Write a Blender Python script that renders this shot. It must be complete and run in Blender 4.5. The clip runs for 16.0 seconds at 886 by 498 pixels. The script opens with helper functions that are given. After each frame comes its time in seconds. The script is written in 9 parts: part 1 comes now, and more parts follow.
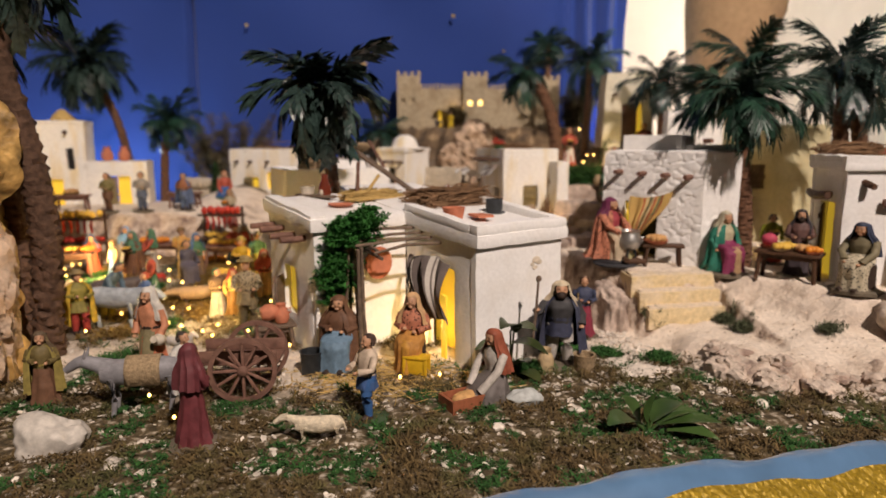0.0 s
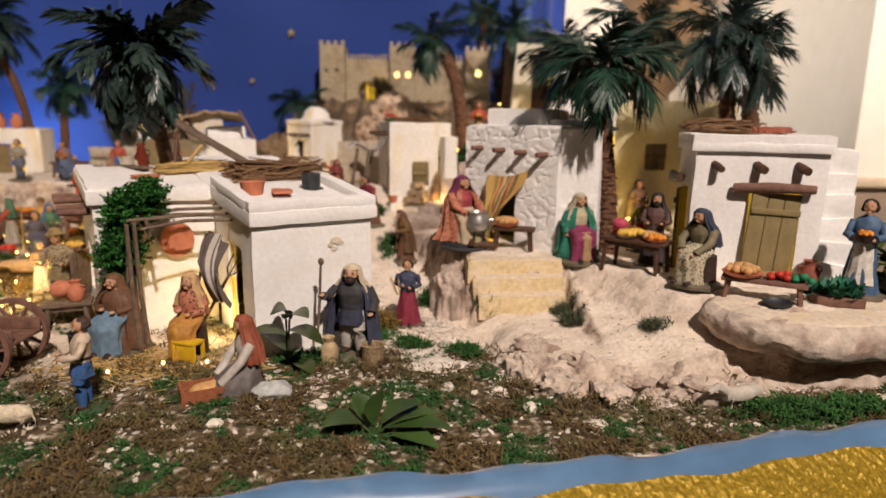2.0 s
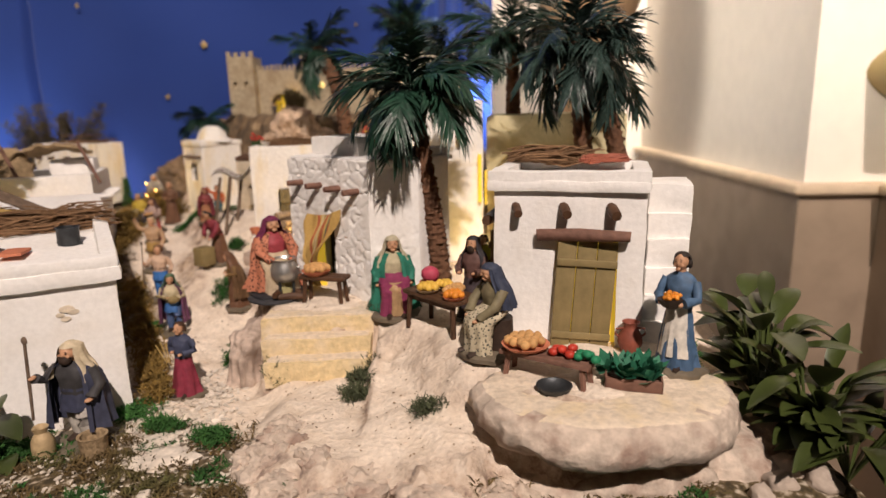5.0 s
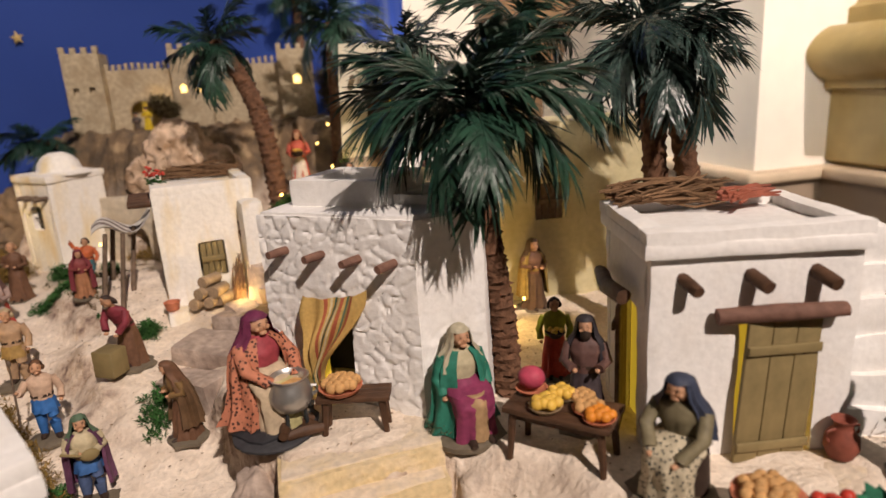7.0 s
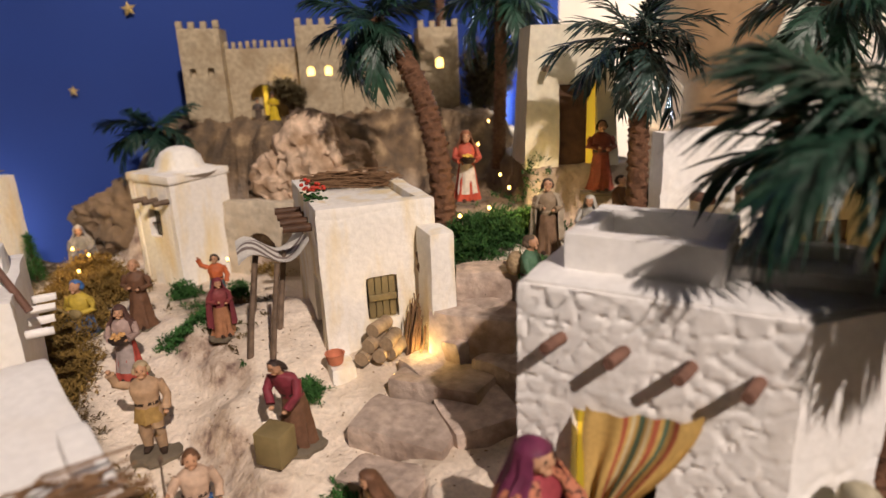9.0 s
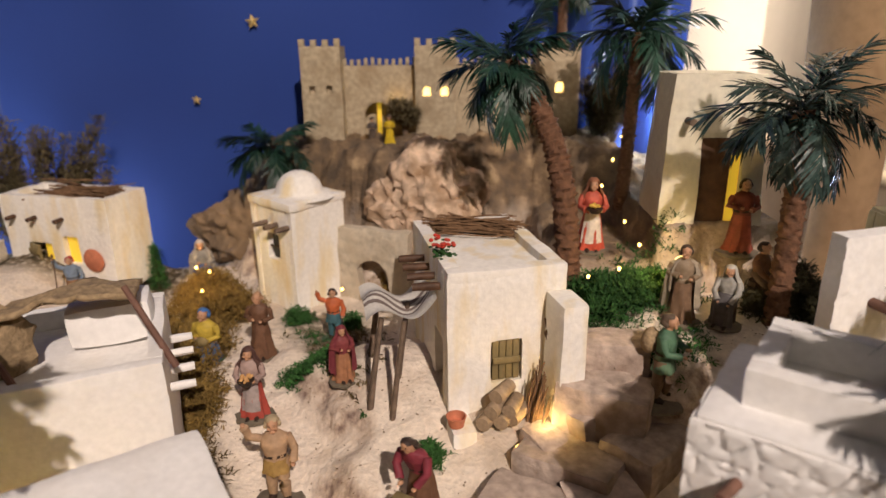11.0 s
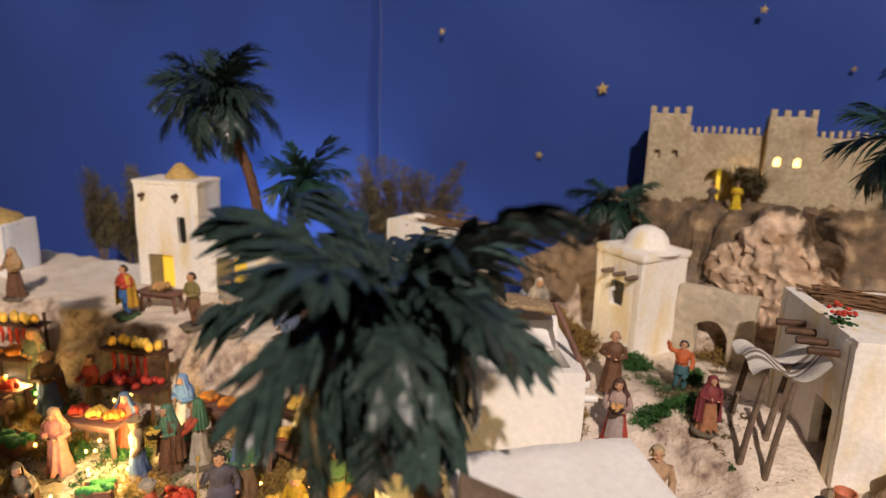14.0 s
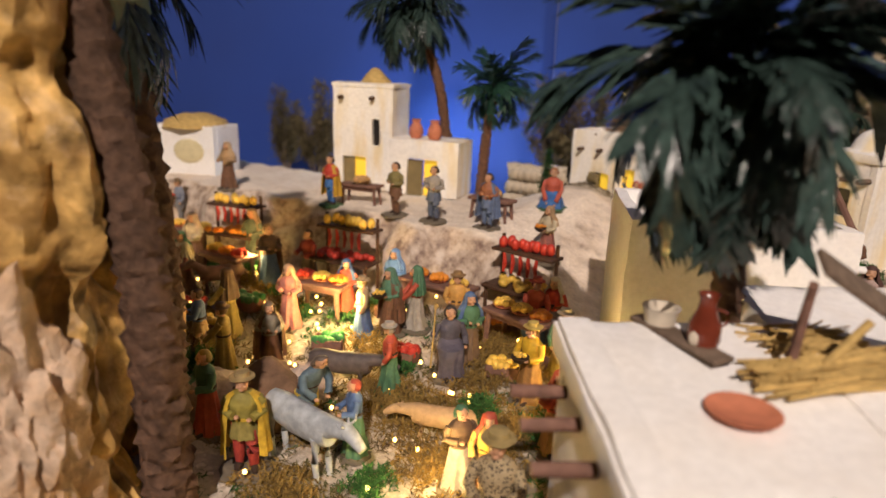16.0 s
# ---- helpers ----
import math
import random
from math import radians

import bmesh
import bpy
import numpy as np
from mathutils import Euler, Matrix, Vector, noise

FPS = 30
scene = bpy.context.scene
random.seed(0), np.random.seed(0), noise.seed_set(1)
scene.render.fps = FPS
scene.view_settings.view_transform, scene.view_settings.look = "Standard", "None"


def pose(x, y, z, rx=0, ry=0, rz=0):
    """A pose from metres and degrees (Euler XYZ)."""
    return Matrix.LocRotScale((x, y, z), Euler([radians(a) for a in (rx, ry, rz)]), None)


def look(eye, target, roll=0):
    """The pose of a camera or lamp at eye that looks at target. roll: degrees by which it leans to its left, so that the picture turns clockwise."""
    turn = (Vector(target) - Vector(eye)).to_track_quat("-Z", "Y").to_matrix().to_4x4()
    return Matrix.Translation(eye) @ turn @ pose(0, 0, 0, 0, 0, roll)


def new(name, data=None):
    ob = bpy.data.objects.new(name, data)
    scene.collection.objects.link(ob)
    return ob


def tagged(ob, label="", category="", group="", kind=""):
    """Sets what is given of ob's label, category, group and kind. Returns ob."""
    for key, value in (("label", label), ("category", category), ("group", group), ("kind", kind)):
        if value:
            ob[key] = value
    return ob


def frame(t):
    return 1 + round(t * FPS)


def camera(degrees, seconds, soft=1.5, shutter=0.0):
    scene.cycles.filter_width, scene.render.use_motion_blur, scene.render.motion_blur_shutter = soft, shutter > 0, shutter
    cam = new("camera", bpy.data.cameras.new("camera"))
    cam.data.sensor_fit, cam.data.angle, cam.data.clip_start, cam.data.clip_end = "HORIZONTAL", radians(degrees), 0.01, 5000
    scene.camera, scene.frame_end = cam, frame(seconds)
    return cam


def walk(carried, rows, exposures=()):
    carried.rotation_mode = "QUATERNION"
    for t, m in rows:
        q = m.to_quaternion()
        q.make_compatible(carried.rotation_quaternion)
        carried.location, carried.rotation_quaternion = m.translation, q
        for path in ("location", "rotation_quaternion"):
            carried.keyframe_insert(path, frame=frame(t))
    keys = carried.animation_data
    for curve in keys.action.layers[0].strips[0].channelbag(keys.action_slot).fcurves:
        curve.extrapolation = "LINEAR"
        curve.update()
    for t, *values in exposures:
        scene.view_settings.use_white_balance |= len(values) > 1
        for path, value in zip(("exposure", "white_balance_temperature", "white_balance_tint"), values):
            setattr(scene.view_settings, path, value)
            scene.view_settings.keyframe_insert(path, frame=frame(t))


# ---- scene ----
cam = camera(70.8, 16.0, 1.5)
cam.data.dof.use_dof = True
cam.data.dof.focus_distance, cam.data.dof.aperture_fstop = 0.65, 4.0
LEVEL = pose(0, 0, 0.052, -4.0, 0, 0)
PATH = [
    (0, (-0.041, 0.03, 0.247), (0.065, 2.017, 0.05), -0.3),
    (0.5, (0.004, 0.052, 0.244), (0.155, 2.036, 0.039), 0.1),
    (1, (0.062, 0.082, 0.235), (0.316, 2.053, 0.012), 0.0),
    (1.5, (0.154, 0.093, 0.236), (0.326, 2.071, -0.007), 0.4),
    (2, (0.258, 0.089, 0.244), (0.287, 2.071, -0.023), 0.9),
    (2.5, (0.309, 0.107, 0.249), (0.265, 2.087, -0.028), 0.5),
    (3, (0.35, 0.141, 0.256), (0.252, 2.119, -0.023), 0.3),
    (3.5, (0.466, 0.191, 0.262), (0.221, 2.154, -0.03), 1.3),
    (4, (0.562, 0.21, 0.289), (0.239, 2.156, -0.036), 2.4),
    (4.5, (0.592, 0.214, 0.304), (0.35, 2.175, -0.01), 1.2),
    (4.7, (0.592, 0.216, 0.305), (0.401, 2.184, 0.009), 0.3),
    (6.8, (0.3676, 0.4753, 0.3681), (0.7786, 2.3950, -0.0136), -4.71),
    (7, (0.3534, 0.5085, 0.3768), (0.7789, 2.4255, -0.0024), -4.51),
    (7.5, (0.3149, 0.5773, 0.3950), (0.7573, 2.4885, 0.0059), -4.04),
    (8, (0.2902, 0.6503, 0.4117), (0.7106, 2.5643, 0.0114), -3.61),
    (8.5, (0.2516, 0.7131, 0.4211), (0.6275, 2.6332, 0.0063), -3.28),
    (9, (0.2073, 0.7473, 0.4248), (0.4692, 2.6801, -0.0178), -2.88),
    (9.2, (0.1972, 0.7601, 0.4284), (0.4089, 2.6917, -0.0448), -3.02),
    (11.3, (0.146, 0.794, 0.524), (0.145, 2.728, 0.014), -0.3),
    (11.5, (0.143, 0.795, 0.529), (0.114, 2.733, 0.037), -0.1),
    (12, (0.134, 0.783, 0.529), (0.04, 2.729, 0.073), 0.4),
    (12.5, (0.13, 0.768, 0.531), (-0.055, 2.713, 0.105), 0.9),
    (13, (0.093, 0.748, 0.527), (-0.223, 2.684, 0.135), 1.5),
    (13.5, (0.048, 0.729, 0.512), (-0.453, 2.633, 0.161), 2.4),
    (14, (-0.02, 0.691, 0.497), (-0.693, 2.546, 0.17), 3.1),
    (14.5, (-0.075, 0.674, 0.465), (-0.897, 2.466, 0.134), 3.3),
    (15, (-0.108, 0.641, 0.438), (-1.0, 2.393, 0.07), 3.7),
    (15.5, (-0.13, 0.626, 0.398), (-1.065, 2.349, 0.001), 4.4),
    (16, (-0.133, 0.614, 0.365), (-1.102, 2.311, -0.061), 4.2),
]
walk(cam, [(t, LEVEL @ look(eye, target, roll)) for t, eye, target, roll in PATH],
     ((0, -0.10), (2, -0.03), (4.5, 0.0), (7.5, -0.08), (9, -0.02), (11.5, -0.06), (16, 0.05)))

# ---- light ----
world = bpy.data.worlds.new("room_light")
scene.world = world
world.use_nodes = True
world.node_tree.nodes["Background"].inputs[0].default_value = (1.0, 0.86, 0.70, 1)
world.node_tree.nodes["Background"].inputs[1].default_value = 0.11


def lamp(name, kind, place, energy, colour, size=0.05, target=None, cone=60.0):
    data = bpy.data.lights.new(name, kind)
    data.energy, data.color = energy, colour
    if kind == "AREA":
        data.size = size
    else:
        data.shadow_soft_size = size
    if kind == "SPOT":
        data.spot_size, data.spot_blend = radians(cone), 0.6
    ob = new(name, data)
    ob.matrix_basis = look(place, target) if target else pose(*place)
    return ob


# ceiling spotlight of the room, high in front and to the right
lamp("ceiling_spotlight", "SPOT", (1.20, -2.14, 3.30), 985.0, (1.0, 0.835, 0.74), 0.05, (0.06, 1.42, 0.05), 58)
# broad ceiling light of the nave behind
lamp("nave_light", "AREA", (0.6, 0.4, 3.5), 10.0, (1.0, 0.88, 0.76), 2.4, (0.6, 1.2, 0.0))
washer = lamp("wall_washer", "AREA", (1.4, 2.45, 3.4), 55.0, (1.0, 0.88, 0.76), 0.5, (1.1, 3.15, 0.9))
washer.data.spread = radians(64)
# narrow fill added to brighten the pillar's side, not a known lamp
side = lamp("side_nave_light", "AREA", (-1.3, -2.4, 2.9), 6.0, (1.0, 0.88, 0.76), 0.5, (1.40, 2.2, 0.75))
side.data.spread = radians(20)
# warm string-light clusters among the houses
for place, power in (((-0.03, 0.90, 0.035), 0.14), ((-0.36, 1.02, 0.06), 0.50), ((-0.29, 1.21, 0.085), 0.40), ((-0.62, 1.22, 0.09), 1.00), ((-0.85, 1.28, 0.10), 0.90), ((-1.05, 1.20, 0.09), 0.50),
                     ((0.262, 1.372, 0.125), 0.27), ((0.42, 1.50, 0.27), 0.18), ((0.09, 1.99, 0.40), 0.22),
                     ((0.60, 1.24, 0.13), 0.14), ((-0.21, 1.70, 0.20), 0.22)):
    lamp("string_light_glow", "POINT", place, power, (1.0, 0.66, 0.22), 0.012)
# small floor lamps that wash the blue curtain from behind the houses
for place, power in (((-0.97, 1.93, 0.20), 2.6), ((-0.60, 1.99, 0.14), 1.7), ((0.60, 2.00, 0.36), 2.6)):
    lamp("curtain_wash", "POINT", place, power, (0.70, 0.85, 1.0), 0.03)


# ---- materials ----
def mat(name, colour, rough=0.8, vary=0.25, scale=60.0, bump=0.3, metal=0.0, stain=None, stain_amount=0.35, stain_scale=9.0, random_tint=0.0,
        sheen=0.0, spec=0.3, bump_dist=0.002, coat=0.0, runs=1.0):
    m = bpy.data.materials.new(name)
    m.use_nodes = True
    t = m.node_tree
    n, link = t.nodes, t.links
    bsdf = n["Principled BSDF"]
    coord = n.new("ShaderNodeTexCoord")
    fine = n.new("ShaderNodeTexNoise")
    fine.inputs["Scale"].default_value, fine.inputs["Detail"].default_value = scale, 6
    link.new(coord.outputs["Object"], fine.inputs["Vector"])
    wide = n.new("ShaderNodeTexNoise")
    wide.inputs["Scale"].default_value, wide.inputs["Detail"].default_value = stain_scale, 5
    if runs != 1.0:
        stretch = n.new("ShaderNodeMapping")
        stretch.inputs["Scale"].default_value = (1.0, 1.0, runs)
        link.new(coord.outputs["Object"], stretch.inputs["Vector"])
        link.new(stretch.outputs["Vector"], wide.inputs["Vector"])
    else:
        link.new(coord.outputs["Object"], wide.inputs["Vector"])
    ramp = n.new("ShaderNodeValToRGB")
    c = Vector(colour)
    ramp.color_ramp.elements[0].position, ramp.color_ramp.elements[1].position = 0.3, 0.7
    ramp.color_ramp.elements[0].color = (*(c * (1 - vary)), 1)
    ramp.color_ramp.elements[1].color = (*[min(1, v * (1 + vary * 0.5)) for v in c], 1)
    link.new(fine.outputs["Fac"], ramp.inputs["Fac"])
    mask = n.new("ShaderNodeValToRGB")
    mask.color_ramp.elements[0].position, mask.color_ramp.elements[1].position = 0.48, 0.68
    mask.color_ramp.elements[1].color = (stain_amount,) * 3 + (1,)
    link.new(wide.outputs["Fac"], mask.inputs["Fac"])
    mix = n.new("ShaderNodeMix")
    mix.data_type = "RGBA"
    link.new(mask.outputs["Color"], mix.inputs["Factor"])
    link.new(ramp.outputs["Color"], mix.inputs["A"])
    mix.inputs["B"].default_value = (*(stain or c * 0.6), 1)
    out = mix.outputs["Result"]
    if random_tint:
        info = n.new("ShaderNodeObjectInfo")
        geo = n.new("ShaderNodeNewGeometry")
        add = n.new("ShaderNodeMath")
        add.operation = "ADD"
        link.new(info.outputs["Random"], add.inputs[0])
        link.new(geo.outputs["Random Per Island"], add.inputs[1])
        rng = n.new("ShaderNodeMapRange")
        rng.inputs["From Max"].default_value = 2.0
        rng.inputs["To Min"].default_value, rng.inputs["To Max"].default_value = 1 - random_tint, 1 + random_tint
        link.new(add.outputs[0], rng.inputs["Value"])
        hsv = n.new("ShaderNodeHueSaturation")
        link.new(rng.outputs["Result"], hsv.inputs["Value"])
        link.new(out, hsv.inputs["Color"])
        out = hsv.outputs["Color"]
    link.new(out, bsdf.inputs["Base Color"])
    bsdf.inputs["Roughness"].default_value, bsdf.inputs["Metallic"].default_value = rough, metal
    bsdf.inputs["Specular IOR Level"].default_value = spec
    bsdf.inputs["Sheen Weight"].default_value = sheen
    bsdf.inputs["Coat Weight"].default_value = coat
    if bump:
        b = n.new("ShaderNodeBump")
        b.inputs["Strength"].default_value, b.inputs["Distance"].default_value = bump, bump_dist
        link.new(fine.outputs["Fac"], b.inputs["Height"])
        link.new(b.outputs["Normal"], bsdf.inputs["Normal"])
    return m


def glow(name, colour, strength):
    m = bpy.data.materials.new(name)
    m.use_nodes = True
    bsdf = m.node_tree.nodes["Principled BSDF"]
    bsdf.inputs["Base Color"].default_value = (*colour, 1)
    bsdf.inputs["Emission Color"].default_value = (*colour, 1)
    bsdf.inputs["Emission Strength"].default_value = strength
    return m


PLASTER = mat("white_plaster", (0.86, 0.84, 0.81), 0.9, 0.07, 160, 0.6, stain=(0.74, 0.68, 0.60), stain_amount=0.30, stain_scale=22, bump_dist=0.001)
PLASTER_CREAM = mat("cream_plaster", (0.88, 0.84, 0.77), 0.9, 0.09, 140, 0.8, stain=(0.76, 0.58, 0.24), stain_amount=0.62, stain_scale=34, bump_dist=0.0014, runs=0.22)
PLASTER_YELLOW = mat("yellow_plaster", (0.62, 0.55, 0.34), 0.9, 0.12, 120, 0.5, stain=(0.45, 0.38, 0.18), stain_amount=0.4, stain_scale=20, bump_dist=0.001)
CASTLE_STONE = mat("castle_stone", (0.46, 0.38, 0.26), 0.95, 0.25, 130, 0.8, stain=(0.26, 0.19, 0.11), stain_amount=0.6, stain_scale=25, bump_dist=0.0015)
ROCK = mat("painted_rock", (0.60, 0.50, 0.41), 0.95, 0.35, 80, 1.0, stain=(0.26, 0.17, 0.13), stain_amount=0.85, stain_scale=38, bump_dist=0.004)
ROCK_GOLD = mat("ochre_cork_rock", (0.60, 0.37, 0.12), 0.5, 0.8, 45, 1.0, stain=(0.22, 0.11, 0.03), stain_amount=0.8, stain_scale=20, bump_dist=0.006)
STONE_PALE = mat("pale_stone", (0.42, 0.35, 0.29), 0.95, 0.25, 90, 0.8, stain=(0.40, 0.33, 0.26), stain_amount=0.5, random_tint=0.2, bump_dist=0.002)
WOOD_DARK = mat("dark_wood", (0.090, 0.045, 0.024), 0.6, 0.4, 90, 0.6, stain=(0.04, 0.02, 0.012), stain_amount=0.5)
WOOD_GREY = mat("weathered_wood", (0.17, 0.12, 0.085), 0.85, 0.4, 110, 0.7, stain=(0.07, 0.05, 0.035), stain_amount=0.6)
WOOD_RED = mat("red_brown_wood", (0.20, 0.105, 0.075), 0.75, 0.35, 100, 0.7, stain=(0.08, 0.04, 0.03), stain_amount=0.5)
WOOD_OLIVE = mat("olive_door_wood", (0.25, 0.19, 0.085), 0.7, 0.2, 70, 0.4, stain=(0.16, 0.12, 0.05), stain_amount=0.4)
TWIG = mat("dry_twig", (0.20, 0.115, 0.06), 0.9, 0.4, 120, 0.4, random_tint=0.45)
STRAW = mat("yellow_straw", (0.50, 0.34, 0.12), 0.85, 0.3, 120, 0.4, random_tint=0.4)
TERRACOTTA = mat("terracotta", (0.56, 0.20, 0.11), 0.75, 0.2, 110, 0.3, stain=(0.38, 0.12, 0.07))
CLAY_BROWN = mat("glazed_brown_clay", (0.17, 0.035, 0.018), 0.18, 0.3, 60, 0.2, coat=0.5)
CLAY_PALE = mat("pale_glazed_clay", (0.66, 0.58, 0.46), 0.5, 0.3, 60, 0.2)
IRON = mat("dark_iron", (0.06, 0.065, 0.07), 0.5, 0.3, 100, 0.4, metal=0.6)
SILVER = mat("dull_silver", (0.52, 0.51, 0.49), 0.38, 0.2, 80, 0.3, metal=0.85)
PALM_LEAF = mat("palm_leaf", (0.014, 0.045, 0.028), 0.42, 0.5, 150, 0.6, stain=(0.025, 0.085, 0.042), stain_amount=0.5, random_tint=0.5, spec=0.5)
PALM_LEAF_DARK = mat("dark_palm_leaf", (0.032, 0.056, 0.048), 0.26, 0.5, 150, 0.8, stain=(0.05, 0.085, 0.07), stain_amount=0.5, random_tint=0.5, spec=0.6)
PALM_TRUNK = mat("palm_bark", (0.16, 0.08, 0.045), 0.9, 0.45, 120, 1.0, stain=(0.07, 0.035, 0.02), stain_amount=0.6, bump_dist=0.004)
PALM_TRUNK_DARK = mat("dark_palm_bark", (0.115, 0.064, 0.040), 0.9, 0.45, 120, 1.0, stain=(0.035, 0.02, 0.012), stain_amount=0.6, bump_dist=0.004)
LEAF = mat("broad_leaf", (0.055, 0.105, 0.025), 0.4, 0.3, 40, 0.15, stain=(0.05, 0.10, 0.03), random_tint=0.35, spec=0.5)
LEAF_DARK = mat("dark_broad_leaf", (0.052, 0.070, 0.018), 0.36, 0.3, 40, 0.15, stain=(0.09, 0.115, 0.02), random_tint=0.35, spec=0.5)
MOSS = mat("green_moss", (0.035, 0.105, 0.024), 0.95, 0.4, 70, 0.3, random_tint=0.6)
MOSS_BROWN = mat("brown_moss", (0.125, 0.085, 0.035), 0.95, 0.4, 70, 0.3, stain=(0.09, 0.10, 0.035), stain_amount=0.8, stain_scale=14, random_tint=0.6)
MOSS_DRY = mat("ochre_dry_moss", (0.30, 0.19, 0.05), 0.95, 0.4, 70, 0.3, random_tint=0.5)
SHRUB = mat("dry_shrub", (0.15, 0.12, 0.06), 0.95, 0.3, 70, 0.2, random_tint=0.5)
CHIPS = mat("white_bark_chips", (0.68, 0.61, 0.52), 0.9, 0.3, 90, 0.4, stain=(0.42, 0.34, 0.26), random_tint=0.35)
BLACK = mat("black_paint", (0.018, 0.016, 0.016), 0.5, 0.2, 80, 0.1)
SKIN = mat("painted_clay_face", (0.52, 0.29, 0.17), 0.55, 0.15, 120, 0.1)
BREAD = mat("baked_bread", (0.58, 0.33, 0.13), 0.7, 0.3, 150, 0.4, random_tint=0.3)
FRUIT_YELLOW = mat("yellow_fruit", (0.72, 0.46, 0.08), 0.5, 0.2, 80, 0.2, random_tint=0.3)
FRUIT_RED = mat("red_fruit", (0.52, 0.05, 0.03), 0.4, 0.2, 80, 0.2, random_tint=0.3)
FRUIT_ORANGE = mat("orange_fruit", (0.72, 0.26, 0.03), 0.5, 0.2, 80, 0.2, random_tint=0.3)
WOOL = mat("cream_wool", (0.70, 0.60, 0.44), 0.95, 0.3, 220, 1.0, bump_dist=0.002)
YELLOW_LIT = glow("lit_yellow_paper", (0.90, 0.60, 0.05), 0.38)
WINDOW_LIT = glow("lit_castle_window", (1.0, 0.70, 0.22), 3.0)
BULB = glow("bulb_glow", (1.0, 0.56, 0.13), 9.0)
BULB_GREEN = glow("green_bulb_glow", (0.30, 1.0, 0.12), 8.0)
GOLD = mat("gold_foil", (0.85, 0.62, 0.24), 0.35, 0.2, 60, 0.3, metal=0.5)
GOLD_BRAID = mat("gold_brocade", (0.38, 0.25, 0.022), 0.5, 0.45, 320, 0.35, metal=0.3)
SATIN = mat("pale_blue_satin", (0.10, 0.20, 0.35), 0.22, 0.15, 30, 0.1, spec=0.6, sheen=0.3)
def ribbed(m, scale):
    """Woven zigzag relief over a cloth."""
    n, link = m.node_tree.nodes, m.node_tree.links
    coord, wave, bump = n.new("ShaderNodeTexCoord"), n.new("ShaderNodeTexWave"), n.new("ShaderNodeBump")
    wave.wave_profile, wave.inputs["Scale"].default_value, wave.inputs["Distortion"].default_value, wave.inputs["Detail Scale"].default_value = "TRI", scale, 6.0, 2.0
    wave.bands_direction = "DIAGONAL"
    link.new(coord.outputs["Object"], wave.inputs["Vector"])
    link.new(wave.outputs["Fac"], bump.inputs["Height"])
    bump.inputs["Strength"].default_value, bump.inputs["Distance"].default_value = 0.8, 0.002
    link.new(bump.outputs["Normal"], n["Principled BSDF"].inputs["Normal"])


ribbed(GOLD_BRAID, 42.0)
CREAM_WALL = mat("cream_church_wall", (0.83, 0.77, 0.68), 0.9, 0.04, 20, 0.15, stain=(0.76, 0.69, 0.60), stain_amount=0.3, stain_scale=2.0)
MARBLE = mat("brown_marble", (0.34, 0.26, 0.19), 0.45, 0.2, 12, 0.1, stain=(0.22, 0.16, 0.11), stain_scale=6)
OLIVE_PAINT = mat("olive_gilt_moulding", (0.36, 0.27, 0.11), 0.5, 0.12, 25, 0.15, stain=(0.60, 0.50, 0.30), stain_amount=0.25, stain_scale=5)
BROWN_CLOTH = mat("brown_cloth", (0.28, 0.18, 0.10), 0.9, 0.15, 60, 0.2)
BURLAP = mat("burlap", (0.36, 0.26, 0.15), 0.95, 0.35, 260, 0.9)


def paint(colour, rough=0.6):
    key = "paint_%02x%02x%02x" % tuple(int(c * 255) for c in colour)
    return bpy.data.materials.get(key) or mat(key, colour, rough, 0.28, 130, 0.25, stain=tuple(c * 0.5 for c in colour), stain_amount=0.45, stain_scale=60)


def curtain_material():
    m = mat("blue_curtain", (0.019, 0.053, 0.265), 0.8, 0.05, 400, 0.1, stain=(0.018, 0.042, 0.21), stain_amount=0.5, stain_scale=3, sheen=0.2)
    return m


CURTAIN = curtain_material()


def stripes(name, base, bands, period, axis=0):
    """Woven cloth with stripes along one axis of the object: bands are (start, end, colour) in parts of a period."""
    m = bpy.data.materials.new(name)
    m.use_nodes = True
    n, link = m.node_tree.nodes, m.node_tree.links
    bsdf = n["Principled BSDF"]
    coord, sep = n.new("ShaderNodeTexCoord"), n.new("ShaderNodeSeparateXYZ")
    link.new(coord.outputs["UV"], sep.inputs[0])
    frac = n.new("ShaderNodeMath")
    frac.operation = "MULTIPLY"
    frac.inputs[1].default_value = 1.0 / period
    link.new(sep.outputs[axis], frac.inputs[0])
    fr = n.new("ShaderNodeMath")
    fr.operation = "FRACT"
    link.new(frac.outputs[0], fr.inputs[0])
    ramp = n.new("ShaderNodeValToRGB")
    ramp.color_ramp.interpolation = "CONSTANT"
    ramp.color_ramp.elements[0].color = (*base, 1)
    ramp.color_ramp.elements.remove(ramp.color_ramp.elements[1])
    for a, b, c in bands:
        ramp.color_ramp.elements.new(a).color = (*c, 1)
        ramp.color_ramp.elements.new(b).color = (*base, 1)
    link.new(fr.outputs[0], ramp.inputs["Fac"])
    grain = n.new("ShaderNodeTexNoise")
    grain.inputs["Scale"].default_value = 300
    link.new(coord.outputs["Object"], grain.inputs["Vector"])
    mix = n.new("ShaderNodeMix")
    mix.data_type, mix.blend_type = "RGBA", "MULTIPLY"
    mix.inputs["Factor"].default_value = 0.4
    link.new(ramp.outputs["Color"], mix.inputs["A"])
    link.new(grain.outputs["Fac"], mix.inputs["B"])
    link.new(mix.outputs["Result"], bsdf.inputs["Base Color"])
    bsdf.inputs["Roughness"].default_value = 0.9
    return m


